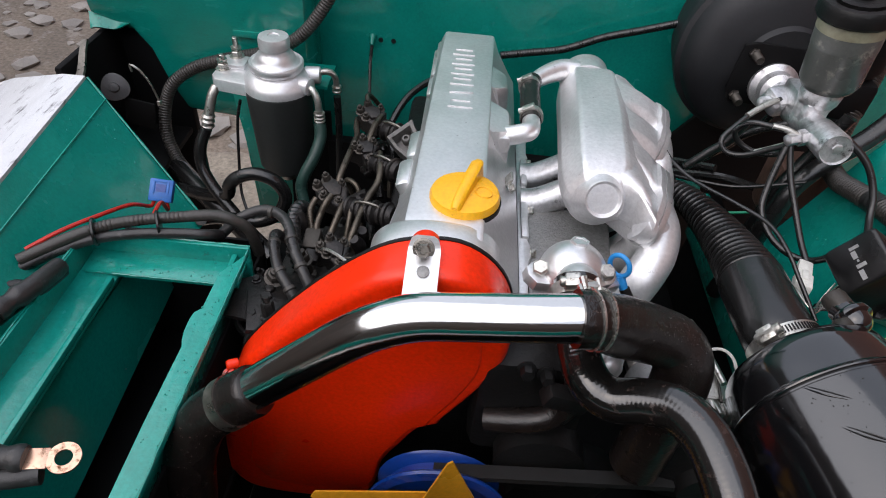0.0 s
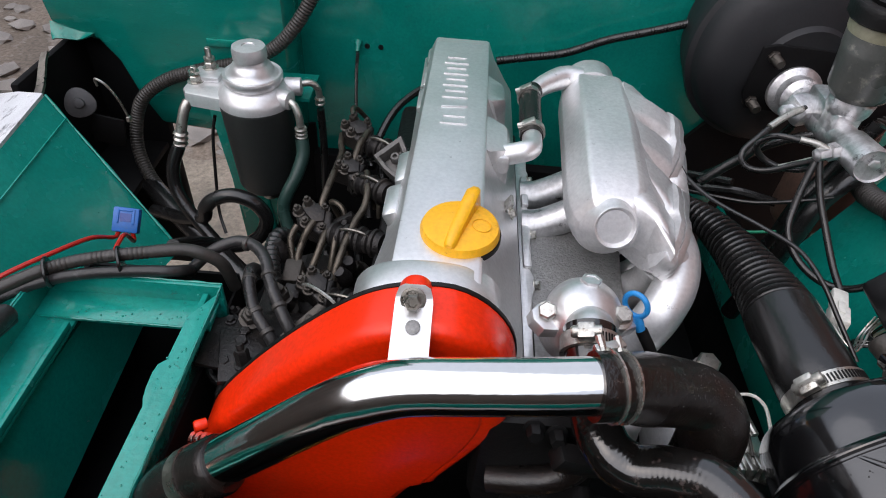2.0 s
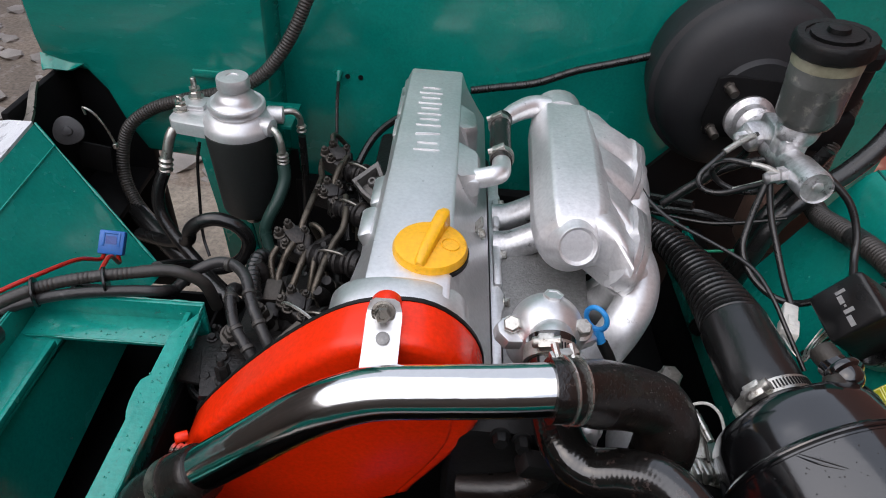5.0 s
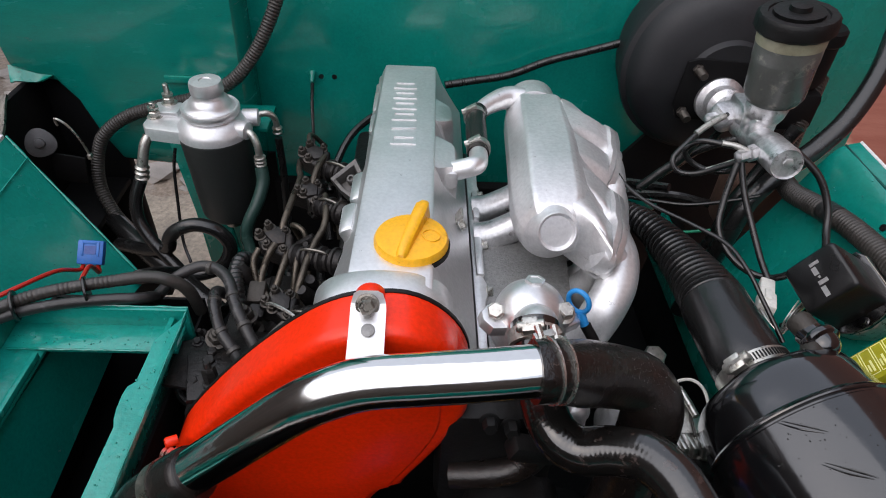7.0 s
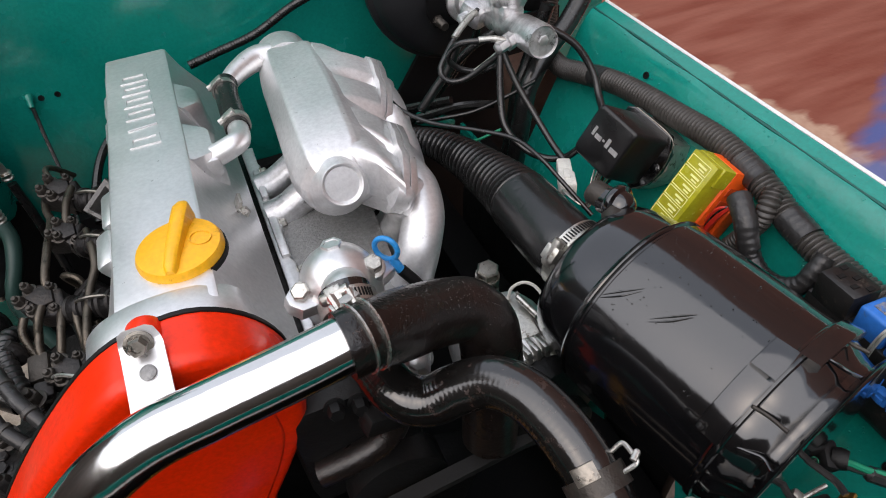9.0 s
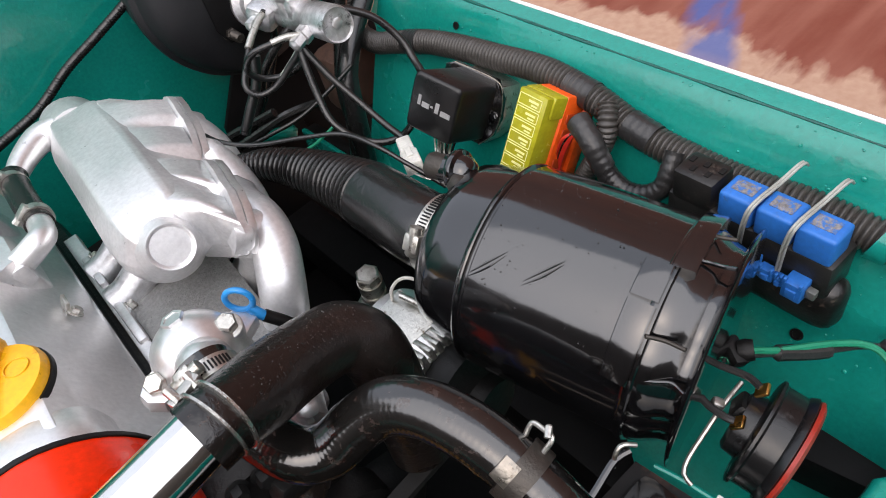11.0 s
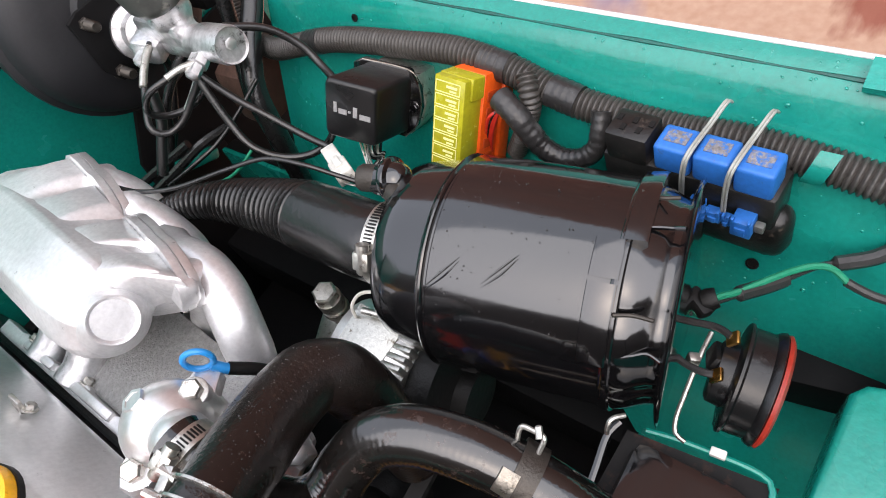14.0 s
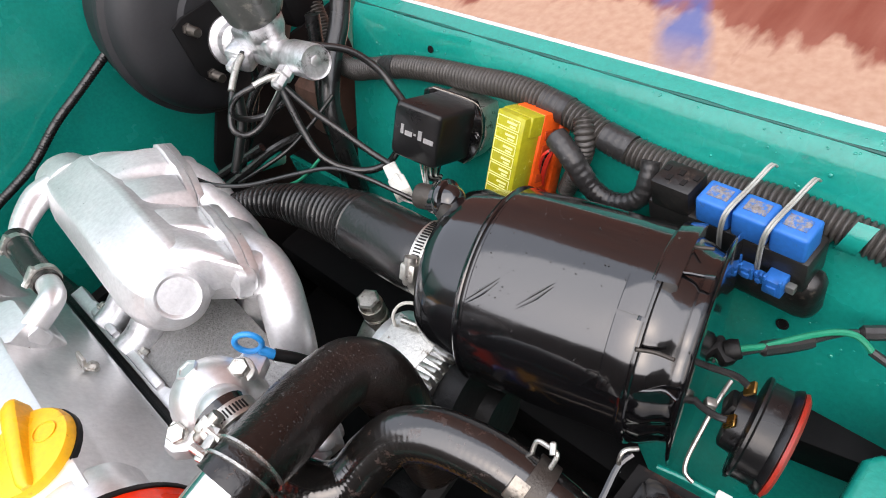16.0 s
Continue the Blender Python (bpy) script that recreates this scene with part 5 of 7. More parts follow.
def alternator():
    t = thing("alternator", (0.275, 0.60, 0.72), "bare aluminium alternator with a slotted housing below the hoses", "alternator")
    ax = Vector((0.10, -1.0, 0.0)).normalized()
    bm = bmesh.new()
    lathe(bm, [(0.03, -0.05), (0.052, -0.045), (0.056, -0.03), (0.056, 0.03), (0.052, 0.04)], (0.275, 0.595, 0.782), ax, 32)
    body = part("housing", bm, SILVER_CAST, t)
    bm = bmesh.new()
    sheet(bm, [(0.250, 0.626, 0.838), (0.247, 0.575, 0.836), (0.296, 0.571, 0.840), (0.298, 0.627, 0.842)], 0.03, 6, 6, lambda a, b: 0.002 * math.sin(3 * a))
    part("top_plate", bm, STEEL, t, "flat bright aluminium top")
    for k in range(6):
        bm = bmesh.new()
        block(bm, (0.251 + 0.0092 * k, 0.562, 0.833 + 0.0004 * k), (0.0055, 0.026, 0.014), 0.0015, (-14, 0, 3))
        part("cooling_rib", bm, STEEL, body)
    bm = bmesh.new()
    sheet(bm, [(0.244, 0.552, 0.828), (0.240, 0.545, 0.80), (0.308, 0.540, 0.80), (0.304, 0.547, 0.832)], 0.004)
    part("front_edge", bm, STEEL, t)
    bm = bmesh.new()
    lathe(bm, [(0.056, 0.05), (0.058, 0.055), (0.058, 0.075), (0.03, 0.085), (0.03, 0.1), (0.02, 0.102)], (0.275, 0.60, 0.775), ax, 32)
    part("front_frame", bm, BLACK_ENGINE, t)
    bm = bmesh.new()
    tube(bm, [(0.284, 0.622, 0.842), (0.288, 0.622, 0.856), (0.298, 0.616, 0.866), (0.306, 0.604, 0.866), (0.308, 0.585, 0.858), (0.306, 0.560, 0.850), (0.31, 0.545, 0.83)], 0.0017, 8, 0.004)
    part("harness_wire", bm, WHITE_PLASTIC, t, "pale sleeved wire")
    bm = bmesh.new()
    tube(bm, [(0.290, 0.612, 0.852), (0.296, 0.583, 0.851)], 0.0036, 10, straight=True)
    part("terminal", bm, STEEL, t)
    bm = bmesh.new()
    tube(bm, [(0.296, 0.600, 0.8435), (0.292, 0.566, 0.8425)], 0.0015, 8, straight=True)
    part("joint_line", bm, DARK_STEEL, t)
    return t


alternator()


def banjo_fitting():
    t = thing("banjo_fitting", (0.30, 0.71, 0.73), "tall hexagonal steel banjo fitting behind the elbow hose", "fitting")
    bm = bmesh.new()
    hexbolt(bm, (0.300, 0.703, 0.793), (0, -0.15, 1), 0.0138, 0.014, washer=False)
    lathe(bm, [(0.012, -0.09), (0.012, -0.019), (0.0145, -0.017), (0.0145, 0.0)], (0.300, 0.703, 0.793), (0, -0.15, 1), 20)
    lathe(bm, [(0.0145, -0.034), (0.0155, -0.029), (0.0145, -0.024)], (0.300, 0.703, 0.793), (0, -0.15, 1), 20)
    part("bolt", bm, STEEL, t)
    bm = bmesh.new()
    block(bm, (0.279, 0.706, 0.728), (0.07, 0.05, 0.03), 0.008, (0, -20, 10))
    lathe(bm, [(0.008, 0), (0.008, 0.012)], (0.256, 0.684, 0.742), (-0.4, -0.4, 0.8), 6)
    part("mount", bm, STEEL, t)
    return t


banjo_fitting()


def radiator():
    t = thing("radiator", (0.0, 0.31, 0.4), "black painted radiator with a top tank before the engine", "radiator")
    bm = bmesh.new()
    block(bm, (0.02, 0.31, 0.865), (0.54, 0.075, 0.05), 0.010)
    part("top_tank", bm, GLOSS_BLACK, t)
    bm = bmesh.new()
    block(bm, (0.02, 0.31, 0.63), (0.53, 0.05, 0.42), 0.003)
    part("core", bm, MATT_BLACK, t)
    bm = bmesh.new()
    tube(bm, [(0.228, 0.37, 0.912), (0.226, 0.345, 0.898), (0.224, 0.325, 0.885)], 0.018, 18)
    part("inlet_neck", bm, GLOSS_BLACK, t)
    bm = bmesh.new()
    sheet(bm, [(0.243, 0.360, 0.847), (0.296, 0.357, 0.850), (0.305, 0.262, 0.850), (0.252, 0.262, 0.847)], 0.02, 6, 6, lambda u, v: 0.004 * math.sin(math.pi * u) * math.sin(math.pi * v))
    part("side_tank", bm, TANK_BLACK, t, "black painted side of the top tank")
    bm = bmesh.new()
    tube(bm, [(0.240, 0.362, 0.868), (0.262, 0.364, 0.872), (0.284, 0.366, 0.876), (0.296, 0.362, 0.878)], 0.003, 8)
    part("seam_lip", bm, GLOSS_BLACK, t)
    bm = bmesh.new()
    tube(bm, [(0.281, 0.365, 0.872), (0.287, 0.367, 0.882), (0.293, 0.366, 0.886), (0.300, 0.360, 0.883)], 0.0018, 8, 0.003)
    part("bare_edge", bm, STEEL, t)
    return t


radiator()

# ---- front crossmember of the body, right corner ----
bm = bmesh.new()
prism(bm, [(0.302, 0.246), (0.388, 0.244), (0.398, 0.236), (0.402, 0.222), (0.50, 0.20), (0.50, 0.10), (0.28, 0.10)], Matrix.Translation((0, 0, 0.800)), 0.06, 0.006, 3)
solid("crossmember_corner", bm, GREEN, "bright green front corner of the body frame", "car panel", kind="structure")
bm = bmesh.new()
sheet(bm, [(0.30, 0.12, 0.58), (0.54, 0.12, 0.58), (0.54, 0.40, 0.56), (0.30, 0.40, 0.56)], 0.006, 6, 6, lambda u, v: 0.004 * math.sin(6 * v))
solid("splash_panel", bm, GREEN, "green painted splash panel below the horn", "car panel", kind="structure")
bm = bmesh.new()
tube(bm, [(0.301, 0.346, 0.868), (0.304, 0.325, 0.871), (0.3065, 0.294, 0.872), (0.307, 0.276, 0.872), (0.303, 0.266, 0.872), (0.288, 0.262, 0.871)], 0.0022, 8)
solid("panel_lip", bm, GREEN, "thin green folded lip beside the radiator", "trim", kind="structure")


bm = bmesh.new()
block(bm, (0.306, 0.300, 0.8755), (0.006, 0.010, 0.005), 0.001, (0, 0, 5))
solid("paint_chip", bm, WHITE_PLASTIC, "small white bare spot on the green folded lip", "trim", kind="structure")


# ---- fuel filter ----
def fuel_filter():
    c = Vector((-0.286, 1.045, 0))
    t = thing("fuel_filter", (-0.286, 1.045, 0.71), "silver headed fuel filter with a dark canister on a firewall bracket", "fuel filter")
    at = lambda z: Vector((c.x, c.y, z))
    bm = bmesh.new()
    lathe(bm, [(0.0215, 0.928), (0.0232, 0.930), (0.0212, 0.933), (0.0212, 0.936), (0.0232, 0.938), (0.0232, 0.950), (0.0218, 0.954), (0.009, 0.955), (0.008, 0.9535), (0.002, 0.954)], at(0), (0, 0, 1), 32)
    part("primer_cap", bm, SILVER_SOFT, t)
    bm = bmesh.new()
    lathe(bm, [(0.034, 0.898), (0.0395, 0.905), (0.0410, 0.909), (0.0410, 0.914), (0.0395, 0.916), (0.036, 0.915), (0.032, 0.917), (0.029, 0.922), (0.027, 0.927), (0.0225, 0.930), (0.020, 0.934)], at(0), (0, 0, 1), 40)
    part("primer_dome", bm, SILVER_SOFT, t)
    bm = bmesh.new()
    lathe(bm, [(0.0500, 0.872), (0.0525, 0.875), (0.0525, 0.884), (0.050, 0.889), (0.041, 0.899), (0.033, 0.902)], at(0), (0, 0, 1), 40)
    prism(bm, [(-0.10, -0.008), (-0.092, -0.022), (-0.02, -0.035), (0.02, -0.03), (0.02, 0.03), (-0.03, 0.045), (-0.085, 0.05), (-0.098, 0.03)], Matrix.Translation((c.x, c.y, 0.868)), 0.020, 0.004)
    block(bm, (c.x - 0.075, c.y + 0.03, 0.890), (0.040, 0.036, 0.010), 0.004)
    for dx, dy in ((0.045, -0.012), (0.05, 0.02)):
        lathe(bm, [(0.013, 0), (0.013, 0.022), (0.009, 0.024)], (c.x + dx - 0.012, c.y + dy, 0.887), (1, 0.1 if dy > 0 else -0.35, 0.0), 18)
    part("filter_head", bm, SILVER_SOFT, t, "cast silver filter head")
    bm = bmesh.new()
    lathe(bm, [(0.030, 0.726), (0.039, 0.729), (0.0435, 0.738), (0.0512, 0.866), (0.0525, 0.869), (0.0525, 0.874), (0.05, 0.876)], at(0), (0, 0, 1), 40)
    part("canister", bm, CANISTER, t, "dark grey enamelled canister")
    bm = bmesh.new()
    lathe(bm, [(0.006, 0.700), (0.013, 0.703), (0.013, 0.716), (0.022, 0.722), (0.022, 0.729)], at(0), (0, 0, 1), 18)
    part("drain_plug", bm, STEEL, t)
    for dx, dy, h in ((-0.075, 0.042, 0.02), (-0.088, 0.012, 0.012)):
        bm = bmesh.new()
        p = (c.x + dx, c.y + dy, 0.895 if dx > -0.08 else 0.888)
        hexbolt(bm, p, (0, 0, 1), 0.0085, 0.010, shank=h)
        lathe(bm, [(0.0085, 0.013), (0.0085, 0.016)], p, (0, 0, 1), 6)
        part("stud", bm, STEEL, t)
    bm = bmesh.new()
    block(bm, (c.x - 0.01, 1.105, 0.865), (0.16, 0.075, 0.006), 0.001)
    block(bm, (-0.352, 1.118, 0.71), (0.055, 0.006, 0.30), 0.002, (0, -6, 0))
    block(bm, (-0.36, 1.146, 0.905), (0.05, 0.006, 0.012), 0.002)
    part("bracket", bm, GREEN, t, "green painted sheet bracket")
    # metal unions
    bm = bmesh.new()
    tube(bm, [(-0.245, 1.03, 0.887), (-0.228, 1.022, 0.885), (-0.220, 1.016, 0.872), (-0.218, 1.014, 0.855)], 0.0055, 12, 0.003)
    for k in range(3):
        lathe(bm, [(0.008, 0), (0.009, 0.002), (0.008, 0.004)], Vector((-0.218, 1.014, 0.853 - 0.006 * k)), (0, 0, -1), 14)
    part("outlet_union", bm, STEEL, t)
    bm = bmesh.new()
    tube(bm, [(-0.24, 1.066, 0.888), (-0.215, 1.075, 0.890), (-0.205, 1.078, 0.880), (-0.203, 1.078, 0.862)], 0.005, 12, 0.003)
    for k in range(2):
        lathe(bm, [(0.007, 0), (0.008, 0.002), (0.007, 0.004)], Vector((-0.203, 1.078, 0.866 - 0.007 * k)), (0, 0, -1), 14)
    part("inlet_union", bm, STEEL, t)
    bm = bmesh.new()
    tube(bm, [(-0.378, 1.028, 0.872), (-0.384, 1.02, 0.860), (-0.39, 1.012, 0.835), (-0.396, 1.006, 0.812)], 0.0075, 12, 0.003)
    for k in range(3):
        lathe(bm, [(0.0085, 0), (0.0105, 0.003), (0.0085, 0.006)], Vector((-0.391 - 0.0015 * k, 1.011 - 0.001 * k, 0.832 - 0.008 * k)), (-0.2, -0.1, -1), 14)
    part("return_union", bm, STEEL, t)
    t.location.z += 0.011
    return t


fuel_filter()


def hose(name, pts, r, mat, label, category="hose", seg=12, step=0.006):
    bm = bmesh.new()
    tube(bm, pts, r, seg, step)
    return solid(name, bm, mat, label, category)


hose("fuel_hose", [(-0.396, 1.003, 0.822), (-0.406, 0.992, 0.795), (-0.405, 0.980, 0.765), (-0.387, 0.965, 0.738), (-0.364, 0.950, 0.718), (-0.345, 0.937, 0.705), (-0.30, 0.90, 0.68)], 0.0095, RUBBER_DULL, "black fuel hose dropping from the filter's union")
hose("fuel_hose", [(-0.218, 1.013, 0.845), (-0.216, 1.003, 0.825), (-0.224, 0.985, 0.80), (-0.237, 0.970, 0.775), (-0.241, 0.960, 0.75), (-0.22, 0.93, 0.70)], 0.0095, GREEN_HOSE, "grey-green fuel hose below the filter head")
hose("fuel_hose", [(-0.203, 1.078, 0.858), (-0.202, 1.077, 0.80), (-0.203, 1.07, 0.72), (-0.20, 1.04, 0.63)], 0.006, RUBBER_DULL, "thin black fuel hose behind the filter")
hose("sensor_wire", [(-0.345, 1.03, 0.862), (-0.352, 1.025, 0.83), (-0.355, 1.015, 0.78), (-0.352, 0.99, 0.72), (-0.34, 0.97, 0.69)], 0.0025, RUBBER_DULL, "thin black wire hanging from the filter head", "wire", 8)
# looped hose
hose("looped_hose", [(-0.46, 1.0, 0.70), (-0.40, 0.97, 0.715), (-0.362, 0.955, 0.732), (-0.352, 0.95, 0.757), (-0.335, 0.95, 0.774), (-0.307, 0.95, 0.783), (-0.278, 0.95, 0.772), (-0.264, 0.947, 0.746), (-0.278, 0.942, 0.714), (-0.312, 0.938, 0.696), (-0.345, 0.93, 0.704), (-0.36, 0.90, 0.73), (-0.365, 0.86, 0.76)],
     0.0105, RUBBER_DULL, "black vacuum hose coiled in a loop beside the filter")
hose("fat_hose", [(-0.485, 1.055, 0.705), (-0.450, 1.02, 0.704), (-0.405, 0.98, 0.700), (-0.344, 0.93, 0.694), (-0.27, 0.87, 0.68)], 0.016, RUBBER_DULL, "thick black hose running below the fender panel", step=0.008)


# ---- conduit across the firewall ----
bm = bmesh.new()
tube(bm, [(-0.185, 1.17, 1.08), (-0.205, 1.15, 1.025), (-0.235, 1.135, 0.97), (-0.275, 1.13, 0.925), (-0.33, 1.13, 0.896), (-0.40, 1.13, 0.876), (-0.455, 1.13, 0.855), (-0.495, 1.122, 0.825), (-0.512, 1.112, 0.785), (-0.510, 1.09, 0.745), (-0.485, 1.06, 0.715), (-0.44, 1.02, 0.70)],
     ribbed(0.0105, 0.0014, 0.0048), 14, 0.0008)
solid("wiring_conduit", bm, CONDUIT, "black corrugated wiring conduit curving across the firewall", "conduit")
bm = bmesh.new()
tube(bm, [(0.055, 1.185, 0.905), (0.10, 1.19, 0.912), (0.16, 1.19, 0.925), (0.22, 1.188, 0.952), (0.28, 1.185, 0.972), (0.34, 1.18, 0.995), (0.38, 1.18, 1.02)], ribbed(0.0066, 0.0007, 0.0045), 12, 0.0014)
solid("vacuum_hose", bm, RUBBER_DULL, "thin black hose along the firewall to the brake booster", "hose")
hose("throttle_cable", [(-0.166, 1.208, 0.895), (-0.167, 1.19, 0.86), (-0.16, 1.13, 0.81), (-0.155, 1.06, 0.78), (-0.145, 1.0, 0.79)], 0.0028, RUBBER_DULL, "black throttle cable from the firewall", "cable", 8)
hose("engine_cable", [(0.02, 1.20, 0.86), (-0.04, 1.18, 0.86), (-0.09, 1.13, 0.845), (-0.115, 1.07, 0.82), (-0.12, 1.02, 0.80)], 0.006, RUBBER_DULL, "black cable looping behind the valve cover", "cable", 8)
for x in (-0.152, -0.130):
    bm = bmesh.new()
    lathe(bm, [(0.0042, 0), (0.0042, 0.0012), (0.003, 0.0012), (0.003, 0.0002)], (x, 1.2148, 0.898), (0, -1, 0), 14)
    solid("grommet_hole", bm, BLACK_ENGINE, "small dark hole through the green firewall", "hole", kind="structure")
bm = bmesh.new()
lathe(bm, [(0.0060, 0), (0.0065, 0.003), (0.0045, 0.008), (0.0035, 0.018)], (-0.166, 1.214, 0.906), (0, -0.7, -0.7), 16)
solid("cable_grommet", bm, GREEN, "green painted cable socket on the firewall", "grommet", kind="structure")
bm = bmesh.new()
lathe(bm, [(0.016, 0), (0.017, 0.001), (0.013, 0.0015), (0.013, 0.0002)], (-0.402, 1.1478, 0.842), (0, -1, 0), 20)
solid("grommet_hole", bm, BLACK_ENGINE, "round dark hole in the green footwell panel", "hole", kind="structure")


# ---- small horn or sender in the left corner ----
def corner_sender():
    c = Vector((-0.568, 1.075, 0.836))
    t = thing("signal_horn", c, "small grey disc horn in the dark fender corner", "horn")
    bm = bmesh.new()
    lathe(bm, [(0.019, 0), (0.0222, 0.003), (0.0218, 0.006), (0.015, 0.008), (0.008, 0.009), (0.007, 0.013), (0.004, 0.014)], c, (0.3, -0.85, 0.45), 28, lambda a: 1 + 0.05 * math.cos(3 * a + 1))
    part("disc", bm, CORNER_GREY, t)
    bm = bmesh.new()
    block(bm, c + Vector((0.03, 0.0, -0.045)), (0.05, 0.004, 0.05), 0.001, (0, 10, 0))
    part("bracket", bm, MATT_BLACK, t)
    bm = bmesh.new()
    tube(bm, [(-0.533, 1.075, 0.868), (-0.53, 1.07, 0.882), (-0.515, 1.068, 0.874), (-0.503, 1.068, 0.850), (-0.497, 1.07, 0.820)], 0.0018, 8, 0.003)
    block(bm, (-0.4975, 1.070, 0.818), (0.007, 0.008, 0.009), 0.002)
    part("lead", bm, STEEL, t)
    return t


corner_sender()
# black panels make the shaded void behind the small horn
bm = bmesh.new()
block(bm, (-0.555, 1.195, 0.66), (0.11, 0.02, 0.52), 0.004)
block(bm, (-0.606, 1.10, 0.65), (0.012, 0.19, 0.50), 0.004)
block(bm, (-0.555, 1.10, 0.70), (0.10, 0.16, 0.012), 0.003)
solid("wheel_arch_dark_left", bm, MATT_BLACK, "black panels for the dark void of the wheel arch in the fender corner", "car panel", kind="structure")


# ---- injection pump, injectors and lines ----
def injection_pump():
    t = thing("injection_pump", (-0.17, 0.70, 0.62), "oily dark diesel injection pump beside the engine", "injection pump")
    bm = bmesh.new()
    block(bm, (-0.165, 0.70, 0.72), (0.12, 0.22, 0.12), 0.02)
    block(bm, (-0.17, 0.66, 0.79), (0.10, 0.12, 0.05), 0.010)
    lathe(bm, [(0.05, 0), (0.05, 0.05), (0.04, 0.06)], (-0.165, 0.81, 0.72), (0, 1, 0), 24)
    lathe(bm, [(0.06, 0), (0.062, 0.02), (0.05, 0.03)], (-0.17, 0.60, 0.70), (0, -1, 0), 28)
    part("pump_body", bm, GRIME, t)
    bm = bmesh.new()
    prism(bm, [(-0.05, -0.035), (0.05, -0.04), (0.055, 0.03), (0.0, 0.045), (-0.05, 0.03)], Matrix.Translation((-0.175, 0.655, 0.815)) @ pose(0, 0, 0, 0, 8, 15), 0.006, 0.002)
    for dx, dy in ((-0.04, -0.02), (0.04, -0.025), (0.03, 0.02), (-0.03, 0.02)):
        hexbolt(bm, (-0.175 + dx, 0.655 + dy, 0.822), (0, 0, 1), 0.006, 0.006)
    part("top_plate", bm, GRIME, t)
    rg = random.Random(11)
    for k in range(14):
        bm = bmesh.new()
        x, y = rg.uniform(-0.225, -0.115), rg.uniform(0.62, 0.80)
        z = rg.uniform(0.80, 0.835)
        if k % 3 == 0:
            hexbolt(bm, (x, y, z), (rg.uniform(-0.5, 0.5), rg.uniform(-0.5, 0.3), 1), rg.uniform(0.006, 0.010), rg.uniform(0.01, 0.02), shank=0.006)
        elif k % 3 == 1:
            block(bm, (x, y, z), (rg.uniform(0.015, 0.04), rg.uniform(0.012, 0.03), rg.uniform(0.012, 0.025)), 0.003, (rg.uniform(-30, 30), rg.uniform(-30, 30), rg.uniform(0, 90)))
        else:
            lathe(bm, [(0.009, 0), (0.011, 0.006), (0.009, 0.018), (0.006, 0.026)], (x, y, z - 0.01), (rg.uniform(-0.6, 0.6), rg.uniform(-0.6, 0.3), 1), 14)
        part("fitting", bm, GRIME if k % 4 else DARK_STEEL, t)
    return t


injection_pump()


def injector_union(c, k, head, label):
    """A bolted union block on an injector, with the ridged sleeve that reaches back to the head."""
    t = thing("injector_union", c, label, "fuel fitting")
    c, head = Vector(c), Vector(head)
    m = Matrix.Translation(c) @ pose(0, 0, 0, 14, 10, -28)
    bm = bmesh.new()
    prism(bm, [(-0.027 * k, -0.008), (-0.020 * k, 0.012), (-0.004, 0.018 * k), (0.012, 0.014), (0.026 * k, -0.004), (0.020 * k, -0.019), (0.002, -0.022 * k), (-0.018, -0.018)], m @ Matrix.Translation((0, 0, -0.014)), 0.028, 0.0045, 3)
    prism(bm, [(-0.017, -0.006), (-0.010, 0.009), (0.006, 0.009), (0.014, -0.004), (0.004, -0.013)], m @ Matrix.Translation((0, 0, 0.010)), 0.009, 0.003, 2)
    body = part("union_block", bm, GRIME, t, "oily cast union block", smooth=35)
    for x, y, rr, h in ((-0.018 * k, 0.006, 0.0058, 0.010), (-0.020 * k, -0.009, 0.0062, 0.009), (-0.004, -0.016 * k, 0.0058, 0.008), (0.015, -0.010, 0.0050, 0.006), (0.002, 0.012, 0.0048, 0.007)):
        bm = bmesh.new()
        hexbolt(bm, m @ Vector((x, y, 0.013)), m.to_3x3() @ Vector((x * 12, y * 8, 1)), rr, h, shank=0.003)
        part("union_nut", bm, DARK_STEEL, body)
    start = m @ Vector((0.018 * k, -0.008, 0.0))
    way = head - start
    n = max(4, int(way.length / 0.0085))
    prof = [(0.0105, 0.0)]
    for q in range(n):
        a, big = way.length * q / n, 0.0125 + 0.0030 * (q % 2) + 0.0026 * q / n
        prof += [(big - 0.0025, a + 0.0006), (big, a + 0.0018), (big, a + 0.0056), (big - 0.0025, a + 0.0070)]
    bm = bmesh.new()
    lathe(bm, prof + [(0.013, way.length + 0.004), (0.004, way.length + 0.005)], start, way, 20)
    part("ridged_sleeve", bm, GRIME, t, "oily ridged sleeve")
    bm = bmesh.new()
    up = m.to_3x3() @ Vector((0, 0, 1))
    mid = start + way * 0.55 + up * 0.0150
    tube(bm, [mid - way.normalized() * 0.020, mid - way.normalized() * 0.008 + up * 0.004, mid + way.normalized() * 0.010 + up * 0.002, mid + way.normalized() * 0.018 - up * 0.004], 0.0021, 8, 0.003)
    part("clip_wire", bm, STEEL_AGED, t, "bent wire clip")
    return t


injector_union((-0.130, 0.995, 0.872), 0.85, (-0.078, 0.955, 0.872), "dark bolted fuel union at the head's rear")
injector_union((-0.130, 0.925, 0.858), 0.60, (-0.080, 0.880, 0.864), "small dark fuel union between two larger ones")
injector_union((-0.160, 0.842, 0.842), 1.0, (-0.078, 0.800, 0.850), "dark bolted fuel union beside the valve cover")
injector_union((-0.139, 0.742, 0.828), 0.72, (-0.092, 0.714, 0.836), "small dark fuel union behind the red cover")

